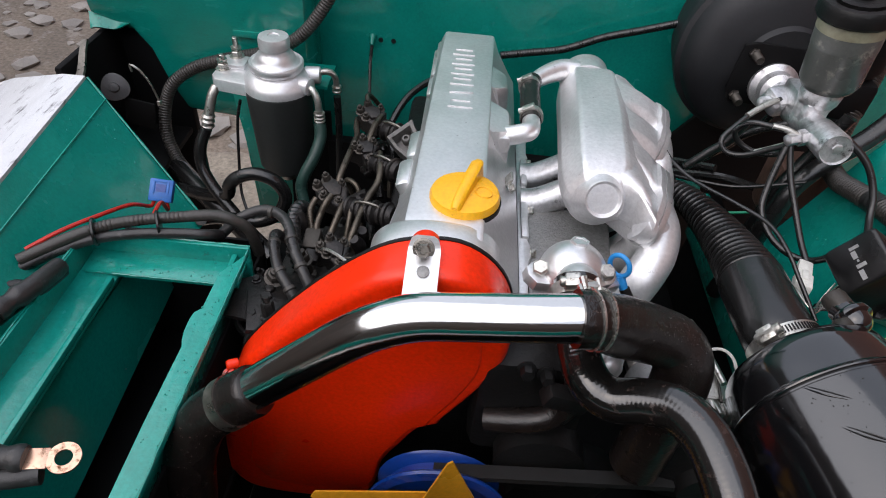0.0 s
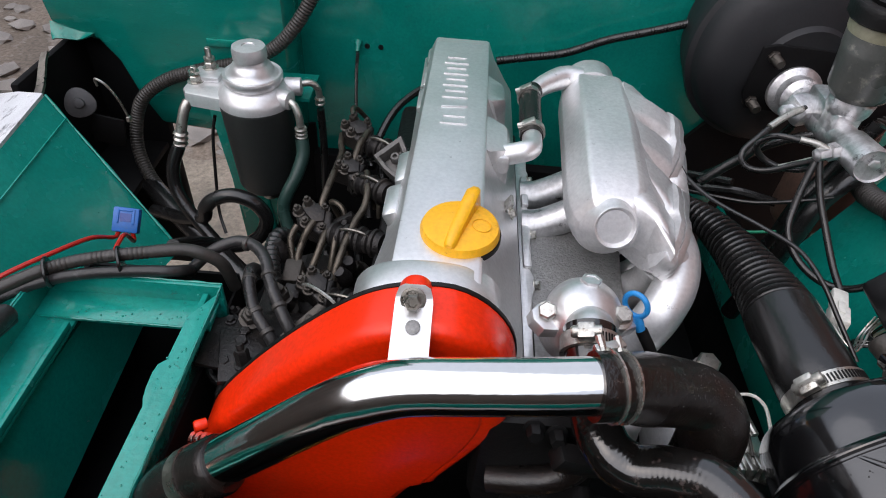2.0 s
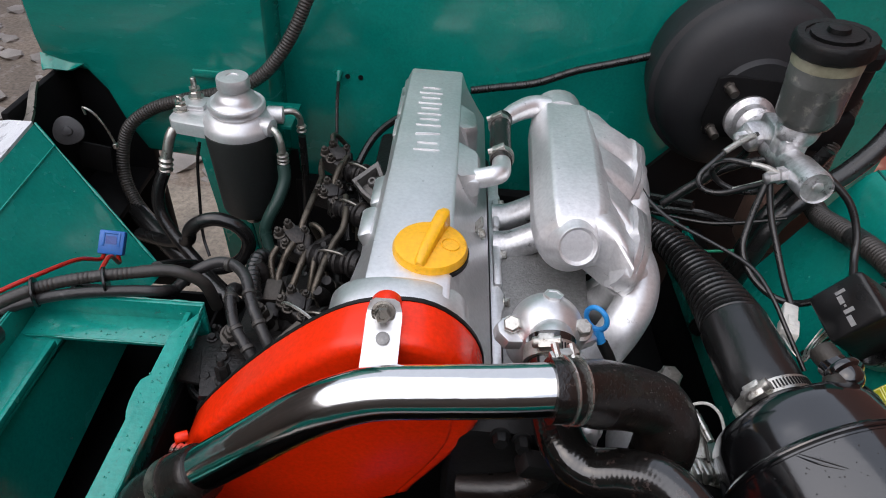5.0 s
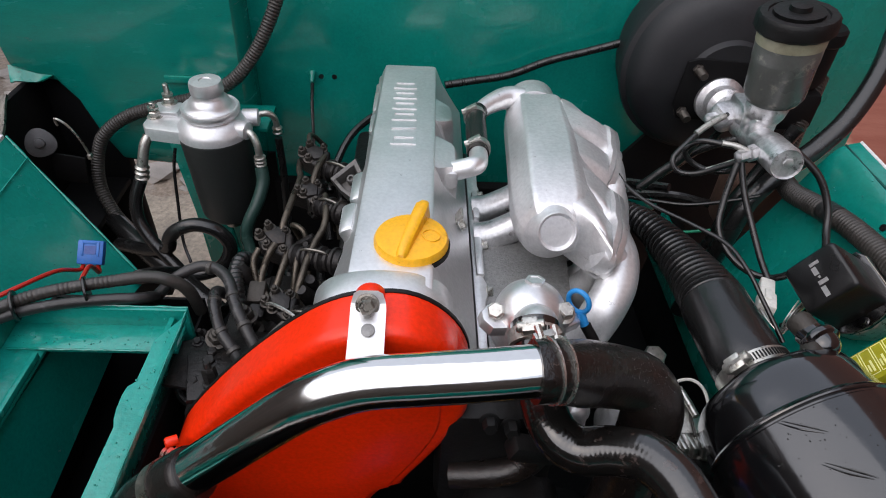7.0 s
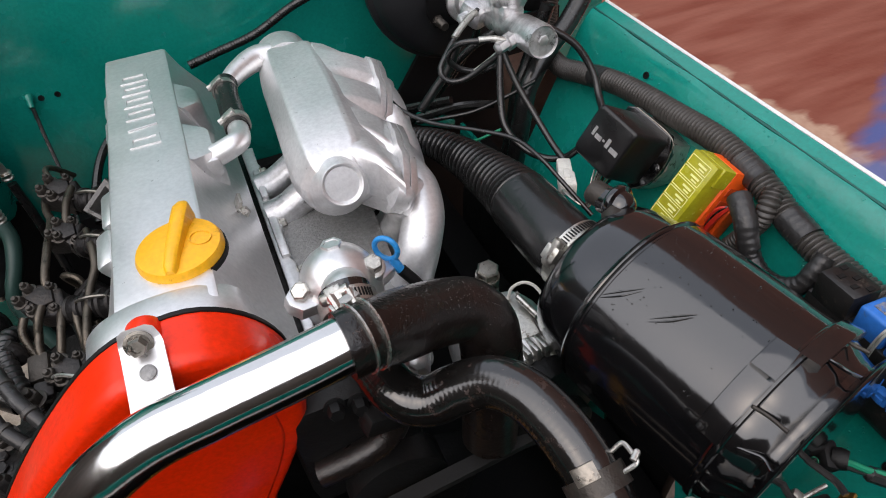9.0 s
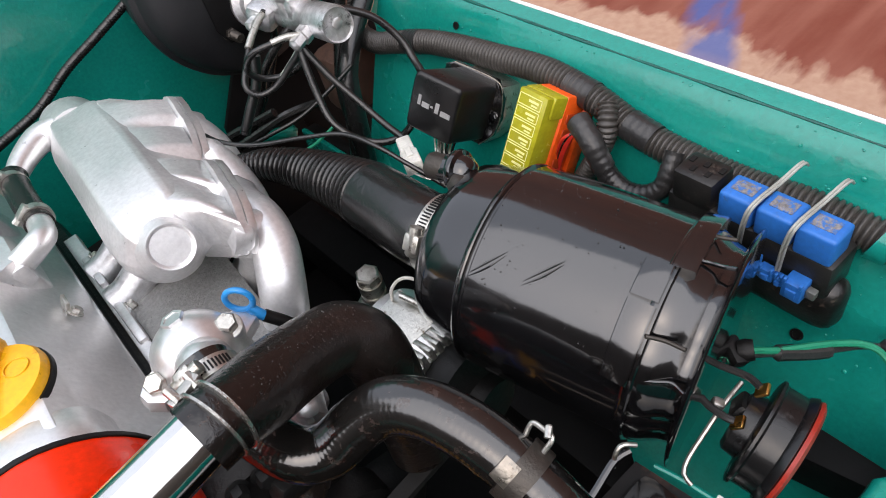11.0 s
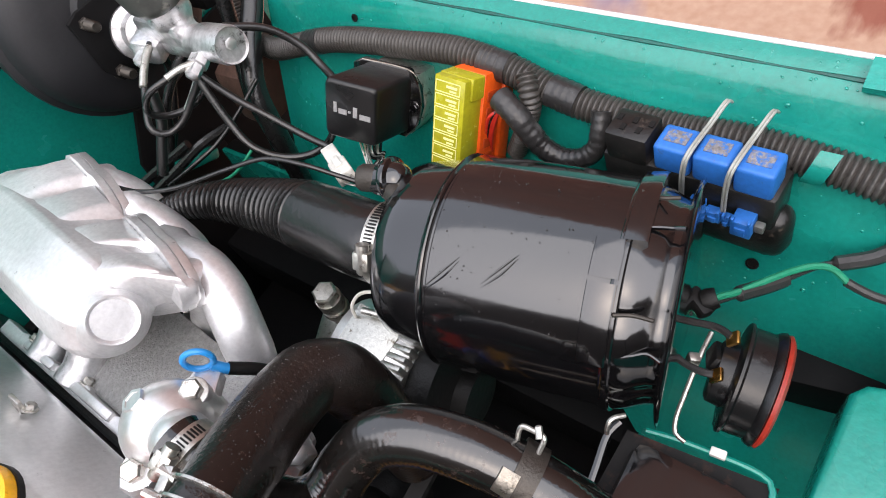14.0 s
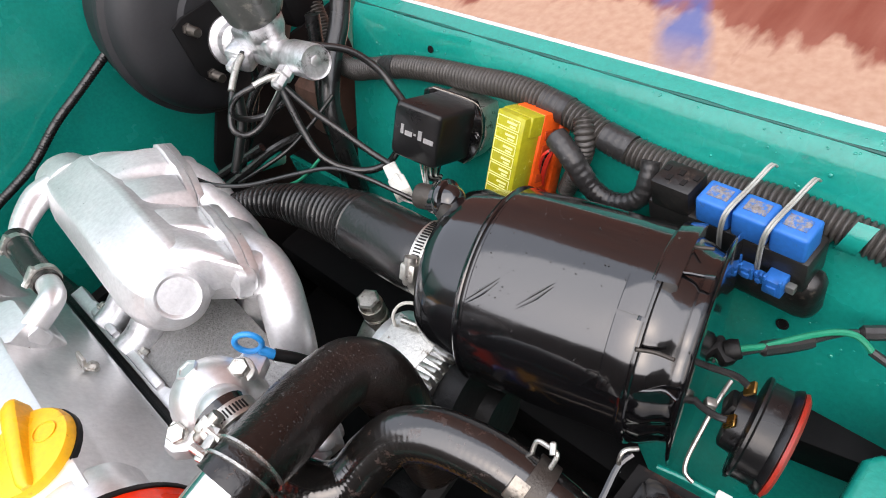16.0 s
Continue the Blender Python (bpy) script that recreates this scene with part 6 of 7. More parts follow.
for pts, rr in (([(-0.156, 0.998, 0.868), (-0.154, 0.976, 0.868), (-0.149, 0.952, 0.868), (-0.152, 0.898, 0.868), (-0.156, 0.862, 0.862), (-0.158, 0.850, 0.852)], 0.0044),
                ([(-0.118, 0.985, 0.885), (-0.124, 0.960, 0.884), (-0.128, 0.935, 0.876), (-0.130, 0.915, 0.866)], 0.0044),
                ([(-0.110, 0.915, 0.868), (-0.104, 0.880, 0.868), (-0.104, 0.853, 0.862), (-0.112, 0.830, 0.856), (-0.118, 0.805, 0.850), (-0.122, 0.778, 0.844), (-0.126, 0.762, 0.832), (-0.127, 0.750, 0.815)], 0.0046),
                ([(-0.161, 0.824, 0.856), (-0.166, 0.812, 0.852), (-0.172, 0.802, 0.838), (-0.174, 0.787, 0.830), (-0.171, 0.776, 0.822), (-0.158, 0.763, 0.816), (-0.150, 0.752, 0.818)], 0.0044),
                ([(-0.180, 0.820, 0.852), (-0.186, 0.809, 0.842), (-0.183, 0.795, 0.828), (-0.176, 0.782, 0.812)], 0.0042),
                ([(-0.146, 0.824, 0.846), (-0.149, 0.800, 0.840), (-0.155, 0.780, 0.826), (-0.161, 0.768, 0.812)], 0.0044),
                ([(-0.133, 0.818, 0.846), (-0.134, 0.800, 0.834), (-0.136, 0.785, 0.815)], 0.0040),
                ([(-0.140, 1.010, 0.885), (-0.146, 1.030, 0.890), (-0.143, 1.050, 0.880), (-0.130, 1.070, 0.850)], 0.0036)):
    hose("injector_pipe", pts, rr, PIPE_STEEL, "bent oily steel injector pipe on the engine's side", "pipe", 10, 0.004)
hose("return_hose", [(-0.190, 0.836, 0.812), (-0.203, 0.822, 0.832), (-0.206, 0.800, 0.834), (-0.200, 0.770, 0.832), (-0.192, 0.745, 0.824), (-0.182, 0.728, 0.806)], ribbed(0.0100, 0.0018, 0.0075), RUBBER_DULL, "ridged black return hose beside the fuel unions", "hose", 14, 0.0015)
bm = bmesh.new()
sheet(bm, [(-0.172, 0.760, 0.793), (-0.122, 0.760, 0.797), (-0.122, 0.832, 0.800), (-0.174, 0.830, 0.796)], 0.004, 3, 3, lambda u, v: 0.002 * math.sin(5 * u + 3 * v))
solid("pump_cover_plate", bm, GRIME, "flat oily plate under the injector pipes", "plate")
# steel bracket that holds the taped cables, and a plate beside the pump
bm = bmesh.new()
sheet(bm, [(-0.168, 0.672, 0.826), (-0.128, 0.672, 0.820), (-0.118, 0.700, 0.842), (-0.132, 0.704, 0.846)], 0.003, 4, 3, lambda u, v: 0.003 * math.sin(4 * u))
hexbolt(bm, (-0.140, 0.688, 0.838), (0.2, -0.5, 0.8), 0.004, 0.004)
solid("cable_bracket", bm, DARK_STEEL, "bent steel bracket holding the taped cables", "bracket")
bm = bmesh.new()
prism(bm, [(-0.262, 0.632), (-0.200, 0.622), (-0.176, 0.640), (-0.185, 0.652), (-0.205, 0.648), (-0.215, 0.668), (-0.240, 0.700), (-0.262, 0.69)], Matrix.Translation((0.018, 0.0, 0.818)), 0.005, 0.001)
hexbolt(bm, (-0.205, 0.662, 0.823), (0, 0, 1), 0.007, 0.006)
hexbolt(bm, (-0.225, 0.690, 0.823), (0, 0, 1), 0.005, 0.005)
solid("pump_plate", bm, GRIME, "oily notched steel plate beside the injection pump", "plate")
# lifting bracket with a three-cornered hollow
bm = bmesh.new()
m = Matrix.Translation((-0.074, 0.908, 0.893)) @ pose(0, 0, 0, 18, -22, 24)
outer = [(-0.020, 0.020), (0.024, 0.028), (0.022, 0.006), (0.008, -0.040), (-0.004, -0.040), (-0.016, -0.006)]
ring = [[m @ Vector((x * g, (y + 0.002) * g - 0.002, h)) for x, y in outer] for g, h in ((1.0, -0.012), (1.0, 0.003), (0.94, 0.006), (0.70, 0.006), (0.62, 0.002), (0.58, -0.008))]
loft(bm, ring)
lathe(bm, [(0.0068, -0.010), (0.0068, 0.000), (0.0052, 0.002), (0.0030, 0.002), (0.0026, -0.002)], m @ Vector((0.004, 0.006, 0)), m.to_3x3() @ Vector((0, 0, 1)), 16)
solid("lifting_bracket", bm, GREY_DARK, "dark grey cast lifting bracket with a three-cornered hollow", "bracket", smooth=30)
for pts, r in (([(-0.286, 0.745, 0.836), (-0.263, 0.76, 0.855), (-0.238, 0.77, 0.864), (-0.216, 0.765, 0.866), (-0.197, 0.745, 0.866), (-0.184, 0.715, 0.860), (-0.169, 0.69, 0.850), (-0.157, 0.674, 0.838), (-0.146, 0.662, 0.816), (-0.14, 0.655, 0.79)], 0.0066),
               ([(-0.208, 0.755, 0.835), (-0.213, 0.742, 0.852), (-0.209, 0.72, 0.854), (-0.197, 0.69, 0.846), (-0.178, 0.668, 0.834), (-0.164, 0.655, 0.81), (-0.16, 0.65, 0.79)], 0.0064)):
    t = thing("rubber_tail", pts[-1], "grey-black rubber sleeved cable ending at the pump", "cable")
    bm = bmesh.new()
    tube(bm, pts, r, 14)
    part("sleeve", bm, TAPE, t)
    for k in (0.30, 0.52, 0.66):
        bm = bmesh.new()
        i = int(k * (len(pts) - 1))
        p = Vector(pts[i]).lerp(Vector(pts[i + 1]), k * (len(pts) - 1) - i)
        d = Vector(pts[i + 1]) - Vector(pts[i])
        lathe(bm, [(r + 0.0002, -0.003), (r + 0.0015, -0.002), (r + 0.0015, 0.002), (r + 0.0002, 0.003)], p, d, 14)
        part("tape_band", bm, CONDUIT, t)
rg = random.Random(29)
for k in range(26):
    y = rg.uniform(0.64, 1.02)
    x = -0.105 - rg.uniform(0.0, 0.10) * (1.15 - y) / 0.4
    z = rg.uniform(0.775, 0.815)
    bm = bmesh.new()
    kind = k % 5
    if kind == 0:
        tube(bm, [(x, y, z - 0.03), (x - 0.012, y - 0.01, z + 0.015), (x + 0.008, y - 0.03, z + 0.02), (x + 0.012, y - 0.045, z - 0.01)], 0.0038, 8, 0.005)
        solid("fuel_pipe", bm, PIPE_STEEL, "short bent fuel pipe on the engine's side", "pipe")
    elif kind in (1, 3):
        block(bm, (x, y, z), (rg.uniform(0.015, 0.035), rg.uniform(0.012, 0.03), rg.uniform(0.015, 0.035)), 0.004, (rg.uniform(-40, 40), rg.uniform(-40, 40), rg.uniform(0, 90)))
        lathe(bm, [(0.005, 0), (0.006, 0.008), (0.004, 0.016)], (x, y, z), (rg.uniform(-1, 1), -0.6, 1), 10)
        solid("pump_bracket", bm, GRIME, "oily steel bracket on the engine's side", "bracket")
    elif kind == 2:
        lathe(bm, [(0.010, 0), (0.012, 0.006), (0.012, 0.016), (0.008, 0.02), (0.008, 0.03), (0.005, 0.034)], (x, y, z - 0.02), (rg.uniform(-0.7, 0.3), rg.uniform(-0.7, 0.2), 1), 12)
        solid("line_nut", bm, DARK_STEEL, "dark steel line nut on the engine's side", "fitting")
    else:
        tube(bm, [(x - 0.02, y + 0.03, z - 0.01), (x, y, z + 0.008), (x + 0.01, y - 0.04, z - 0.02)], 0.006, 8, 0.005)
        solid("rubber_line", bm, RUBBER_DULL, "short black rubber line on the engine's side", "hose")
hose("vacuum_pipe", [(-0.232, 0.70, 0.80), (-0.237, 0.66, 0.815), (-0.232, 0.635, 0.80), (-0.205, 0.62, 0.795), (-0.185, 0.61, 0.80)], 0.005, RUBBER_DULL, "bent black pipe beside the battery tray", "pipe", 8)
hose("bare_wire", [(-0.16, 0.735, 0.84), (-0.145, 0.725, 0.85), (-0.12, 0.71, 0.848), (-0.105, 0.70, 0.835)], 0.002, STEEL, "thin bright wire over the pump", "wire", 6)


# ---- harness over the tray, with its blue fuse ----
def harness():
    t = thing("wiring_harness", (-0.36, 0.72, 0.86), "taped black wiring harness resting over the battery tray", "wiring")
    bm = bmesh.new()
    tube(bm, [(-0.475, 0.65, 0.858), (-0.437, 0.681, 0.866), (-0.403, 0.704, 0.871), (-0.367, 0.719, 0.873), (-0.322, 0.731, 0.874), (-0.285, 0.742, 0.872), (-0.262, 0.745, 0.864), (-0.248, 0.75, 0.845), (-0.245, 0.76, 0.80)], ribbed(0.0072, 0.0008, 0.005, 0.25, 0.6), 12, 0.0016)
    part("conduit", bm, CONDUIT, t)
    bm = bmesh.new()
    tube(bm, [(-0.475, 0.645, 0.850), (-0.439, 0.676, 0.857), (-0.404, 0.694, 0.862), (-0.366, 0.706, 0.863), (-0.320, 0.714, 0.863), (-0.29, 0.720, 0.860), (-0.282, 0.735, 0.848), (-0.288, 0.75, 0.83)], 0.0064, 12)
    part("taped_branch", bm, TAPE, t)
    bm = bmesh.new()
    tube(bm, [(-0.475, 0.618, 0.850), (-0.455, 0.625, 0.84), (-0.448, 0.60, 0.80), (-0.44, 0.56, 0.78)], 0.0065, 12)
    part("taped_branch", bm, TAPE, t)
    for p in ((-0.41, 0.698, 0.867), (-0.345, 0.722, 0.867)):
        bm = bmesh.new()
        lathe(bm, [(0.016, -0.0018), (0.017, -0.001), (0.017, 0.001), (0.016, 0.0018)], p, (0.9, 0.4, 0), 18)
        part("cable_tie", bm, RUBBER_DULL, t)
    return t


harness()


def blue_fuse():
    c = Vector((-0.385, 0.815, 0.842))
    t = thing("fuse_holder", c, "blue plastic fuse holder on two red wires", "fuse holder")
    q = Matrix.Translation(c) @ pose(0, 0, 0, 48, 6, 4)
    bm = bmesh.new()
    block(bm, (0, 0, 0), (0.030, 0.030, 0.011), 0.002, m=q)
    block(bm, (0, 0.012, 0.0055), (0.016, 0.003, 0.002), 0.0005, m=q)
    for x in (-0.009, 0.009):
        block(bm, (x, 0.004, 0.0055), (0.003, 0.018, 0.002), 0.0005, m=q)
    body = part("case", bm, BLUE, t)
    bm = bmesh.new()
    block(bm, (0, 0.003, 0.0056), (0.013, 0.010, 0.001), 0.0, m=q)
    part("window", bm, BLUE_PAINT, body)
    bm = bmesh.new()
    tube(bm, [q @ Vector((-0.008, -0.014, 0)), q @ Vector((-0.012, -0.022, 0.0)), (-0.403, 0.768, 0.853), (-0.420, 0.724, 0.868), (-0.444, 0.688, 0.872), (-0.470, 0.660, 0.866)], 0.0026, 8, 0.004)
    part("wire", bm, RED_WIRE, t)
    bm = bmesh.new()
    tube(bm, [q @ Vector((0.008, -0.014, 0)), q @ Vector((0.010, -0.024, -0.002)), (-0.366, 0.775, 0.856), (-0.360, 0.750, 0.866), (-0.355, 0.730, 0.870)], 0.0026, 8, 0.004)
    part("wire", bm, RED_WIRE, t)
    return t


blue_fuse()


def battery_lug(at, turn, name_label):
    t = thing("battery_cable", at, name_label, "battery cable")
    q = Matrix.Translation(at) @ turn
    bm = bmesh.new()
    ring = []
    for r0, z in ((0.0085, 0.0), (0.0165, 0.0), (0.0165, 0.003), (0.0085, 0.003), (0.0085, 0.0)):
        ring.append([q @ Vector((r0 * math.cos(a), r0 * math.sin(a), z)) for a in [2 * math.pi * k / 28 for k in range(28)]])
    loft(bm, ring, cap=False)
    block(bm, (-0.026, 0, 0.0015), (0.024, 0.022, 0.0032), 0.001, m=q)
    part("ring_lug", bm, COPPER, t, "tarnished copper ring lug")
    bm = bmesh.new()
    tube(bm, [q @ Vector(p) for p in ((-0.034, 0, 0.002), (-0.06, 0.002, 0.002), (-0.10, 0.0, 0.0), (-0.16, -0.03, -0.006))], lambda s, g: 0.011 + 0.0015 * math.sin(g * 300) * (g < 0.03), 14, 0.004)
    tube(bm, [q @ Vector(p) for p in ((-0.02, -0.012, -0.008), (-0.06, -0.016, -0.008), (-0.10, -0.014, -0.01), (-0.16, -0.03, -0.012))], 0.009, 12, 0.004)
    part("cable", bm, TAPE, t, "taped black cable end")
    return t


battery_lug(Vector((-0.303, 0.424, 0.866)), pose(0, 0, 0, 8, 6, 12) @ Matrix.Diagonal((0.82, 0.82, 0.82, 1)), "battery cable end with a copper ring lug over the tray")
battery_lug(Vector((-0.452, 0.545, 0.868)), pose(0, 0, 0, 30, 0, 250) @ Matrix.Diagonal((0.66, 0.66, 0.66, 1)), "second battery cable with a copper lug beyond the tray")


# ---- brake booster and master cylinder ----
def brake_booster():
    c = Vector((0.454, 1.215, 0.984))
    t = thing("brake_booster", c, "large satin black vacuum brake booster on the firewall", "brake booster")
    bm = bmesh.new()
    lathe(bm, [(0.105, 0), (0.122, 0.01), (0.129, 0.03), (0.130, 0.083), (0.138, 0.088), (0.139, 0.094), (0.138, 0.102), (0.131, 0.107), (0.128, 0.118), (0.121, 0.130), (0.108, 0.139), (0.09, 0.145), (0.062, 0.151), (0.058, 0.160), (0.02, 0.162)], c, (0, -1, 0), 56)
    part("drum", bm, BOOSTER_BLACK, t, smooth=35)
    for dx, dz in ((-0.05, 0.035), (-0.055, -0.03), (0.055, 0.03), (0.05, -0.035)):
        bm = bmesh.new()
        hexbolt(bm, c + Vector((dx, -0.160, dz - 0.012)), (0, -1, 0), 0.008, 0.010, shank=0.018)
        for k in range(4):
            lathe(bm, [(0.005, 0.010 + 0.005 * k), (0.0068, 0.0125 + 0.005 * k), (0.005, 0.015 + 0.005 * k)], c + Vector((dx, -0.160, dz - 0.012)), (0, -1, 0), 12)
        part("stud", bm, DARK_STEEL, t)
    bm = bmesh.new()
    prism(bm, [(-0.066, 0.045), (-0.05, 0.05), (0.06, 0.045), (0.066, -0.03), (0.055, -0.047), (-0.06, -0.042), (-0.07, -0.02)], Matrix(((1, 0, 0, c.x), (0, 0, -1, c.y - 0.159), (0, 1, 0, c.z - 0.012), (0, 0, 0, 1))), 0.005, 0.002)
    part("mount_plate", bm, MATT_BLACK, t)
    return t


brake_booster()


def master_cylinder():
    y0, y1, x, z = 1.052, 0.805, 0.428, 0.990
    t = thing("master_cylinder", (x, 0.9, z), "silver brake master cylinder with a smoky fluid reservoir", "master cylinder")
    bm = bmesh.new()
    lathe(bm, [(0.034, 0), (0.034, 0.012), (0.026, 0.018), (0.026, 0.036), (0.018, 0.042), (0.017, 0.10), (0.0195, 0.106), (0.0195, 0.150), (0.0165, 0.156), (0.0165, 0.184), (0.0190, 0.188), (0.0195, 0.235), (0.0178, 0.242), (0.0165, 0.239), (0.003, 0.239)], (x + 0.019, y0, z - 0.028), (-0.075, -1, 0.165), 32)
    lathe(bm, [(0.019, -0.026), (0.024, -0.014), (0.025, -0.002), (0.023, 0.004)], (x + 0.010, 0.911, z + 0.040), (0.05, -0.05, 1), 28)
    lathe(bm, [(0.018, -0.034), (0.020, 0.0)], (x + 0.008, 0.910, z + 0.034), (0.05, -0.05, 1), 20)
    block(bm, (x - 0.004, 0.962, z - 0.006), (0.05, 0.035, 0.03), 0.008, (20, 0, 25))
    block(bm, (x + 0.006, 0.93, z + 0.010), (0.03, 0.08, 0.03), 0.006)
    body = part("cylinder_body", bm, SILVER_DULL, t, "silver painted cast cylinder")
    bm = bmesh.new()
    hexbolt(bm, (x, y1 + 0.009, z + 0.0145), (0, -1, 0.06), 0.006, 0.004, washer=False)
    part("end_plug", bm, SILVER, body)
    for p, d in (((x - 0.016, 0.955, z - 0.004), (-1, -0.3, -0.1)), ((x - 0.016, 0.855, z + 0.002), (-1, -0.35, -0.1))):
        bm = bmesh.new()
        lathe(bm, [(0.010, 0), (0.010, 0.010), (0.0075, 0.011), (0.0075, 0.024), (0.004, 0.026)], p, d, 6)
        part("line_union", bm, SILVER_DULL, body)
    # reservoir leaning a little forward
    ax = Vector((-0.12, -0.05, 1)).normalized()
    base = Vector((x + 0.012, 0.912, z + 0.050))
    bm = bmesh.new()
    lathe(bm, [(0.016, -0.020), (0.019, -0.012), (0.030, -0.006), (0.0345, 0.003), (0.0358, 0.045), (0.0365, 0.047), (0.0365, 0.049), (0.0370, 0.085), (0.035, 0.088)], base, ax, 36)
    res = part("reservoir", bm, SMOKED, t, "smoky translucent plastic reservoir")
    bm = bmesh.new()
    lathe(bm, [(0.040, 0.080), (0.043, 0.083), (0.043, 0.096), (0.040, 0.100), (0.032, 0.100), (0.031, 0.098), (0.027, 0.098), (0.027, 0.102), (0.012, 0.103), (0.011, 0.108), (0.003, 0.109)], base, ax, 36, lambda a: 1 + 0.012 * math.cos(18 * a))
    part("lid", bm, BLACK_ENGINE, res, "black ribbed screw lid")
    bm = bmesh.new()
    lathe(bm, [(0.0364, 0.066), (0.0373, 0.0665), (0.0375, 0.079), (0.0366, 0.0795)], base, ax, 36)
    part("neck_band", bm, NECK_BAND, res, "yellowed band below the lid")
    return t


master_cylinder()


def clutch_cylinder():
    t = thing("clutch_reservoir", (0.55, 1.05, 1.0), "black clutch fluid reservoir beside the booster", "reservoir")
    bm = bmesh.new()
    lathe(bm, [(0.025, 0), (0.03, 0.01), (0.03, 0.06), (0.034, 0.064), (0.034, 0.08), (0.03, 0.084), (0.012, 0.085), (0.011, 0.09)], (0.56, 1.06, 0.99), (0, 0, 1), 28)
    part("body", bm, MATT_BLACK, t)
    bm = bmesh.new()
    block(bm, (0.56, 1.08, 0.955), (0.06, 0.1, 0.06), 0.01)
    part("cylinder", bm, MATT_BLACK, t)
    return t


clutch_cylinder()

for pts, r, mat, label, cat in (
    ([(0.412, 0.945, 0.993), (0.383, 0.930, 0.985), (0.355, 0.910, 0.970), (0.336, 0.895, 0.955), (0.343, 0.885, 0.943), (0.362, 0.875, 0.947), (0.383, 0.865, 0.964), (0.396, 0.855, 0.979), (0.401, 0.850, 0.992)], 0.0038, RUBBER_DULL, "black sleeved brake pipe looping beside the cylinder", "pipe"),
    ([(0.405, 0.855, 0.995), (0.375, 0.860, 0.998), (0.352, 0.875, 0.993), (0.343, 0.885, 0.974), (0.356, 0.885, 0.957), (0.377, 0.875, 0.952), (0.396, 0.865, 0.959), (0.402, 0.860, 0.974)], 0.0036, RUBBER_DULL, "black sleeved brake pipe looping beside the cylinder", "pipe"),
    ([(0.408, 0.943, 0.992), (0.395, 0.936, 0.990), (0.378, 0.926, 0.984), (0.366, 0.918, 0.979)], 0.0041, STEEL, "bare bright brake pipe at the cylinder union", "pipe"),
    ([(0.402, 0.851, 0.994), (0.390, 0.856, 0.998), (0.372, 0.861, 0.999)], 0.0039, STEEL, "bare bright brake pipe at the cylinder union", "pipe"),
    ([(0.372, 0.872, 0.954), (0.384, 0.866, 0.964), (0.397, 0.856, 0.979)], 0.0040, STEEL, "bare bright brake pipe below the cylinder", "pipe"),
    ([(0.397, 0.855, 0.982), (0.391, 0.845, 0.963), (0.384, 0.830, 0.936), (0.379, 0.810, 0.912), (0.387, 0.785, 0.895), (0.404, 0.760, 0.888), (0.422, 0.740, 0.896), (0.432, 0.720, 0.925)], 0.0041, RUBBER_DULL, "black wire hanging from the cylinder to the regulator", "wire"),
    ([(0.399, 0.855, 0.982), (0.405, 0.830, 0.950), (0.412, 0.800, 0.924), (0.416, 0.765, 0.903), (0.418, 0.737, 0.893)], 0.0038, RUBBER_DULL, "black wire hanging from the cylinder to the plug", "wire"),
    ([(0.440, 0.830, 1.012), (0.468, 0.810, 0.991), (0.481, 0.790, 0.964), (0.479, 0.770, 0.943), (0.465, 0.735, 0.935)], 0.0041, RUBBER_DULL, "black wire arching from the cylinder to the regulator", "wire"),
    ([(0.345, 1.000, 0.838), (0.369, 0.980, 0.879), (0.383, 0.950, 0.929), (0.413, 0.930, 0.962), (0.448, 0.905, 0.985)], 0.0055, RUBBER_DULL, "black line rising to the cylinder", "pipe"),
    ([(0.363, 1.020, 0.836), (0.391, 1.000, 0.878), (0.419, 0.980, 0.932), (0.426, 0.970, 0.965)], 0.0055, RUBBER_DULL, "black line rising to the cylinder", "pipe"),
    ([(0.320, 0.960, 0.849), (0.353, 0.940, 0.857), (0.392, 0.920, 0.867), (0.432, 0.900, 0.889), (0.466, 0.890, 0.906)], 0.0028, RUBBER_DULL, "thin black wire below the brake pipes", "wire"),
    ([(0.258, 0.985, 0.905), (0.262, 0.955, 0.918), (0.269, 0.920, 0.928), (0.278, 0.880, 0.925), (0.299, 0.840, 0.924), (0.333, 0.790, 0.932), (0.359, 0.750, 0.936), (0.369, 0.710, 0.932), (0.378, 0.680, 0.918), (0.390, 0.640, 0.898)], 0.0024, RUBBER_DULL, "thin black wire lying over the intake hose", "wire"),
    ([(0.372, 0.925, 0.965), (0.360, 0.927, 0.935), (0.340, 0.930, 0.910), (0.318, 0.930, 0.885)], 0.0062, RUBBER_DULL, "black hose dropping behind the pipe loops", "hose"),
    ([(0.535, 0.980, 0.960), (0.509, 0.980, 0.888), (0.483, 0.970, 0.836), (0.474, 0.970, 0.766), (0.456, 0.980, 0.680)], 0.0105, RUBBER_DULL, "thick black hose dropping beside the fender", "hose"),
    ([(0.40, 0.86, 0.87), (0.37, 0.88, 0.85), (0.35, 0.905, 0.84)], 0.002, GREEN_WIRE, "thin green wire behind the intake hose", "wire"),
):
    hose("brake_pipe" if cat == "pipe" else ("thin_wire" if cat == "wire" else "dropping_hose"), pts, r, mat, label, cat, 10)
hose("brake_line", [(0.295, 1.02, 0.84), (0.34, 0.98, 0.86), (0.37, 0.95, 0.875)], 0.006, RUBBER_DULL, "black line running below the booster", "pipe", 8)
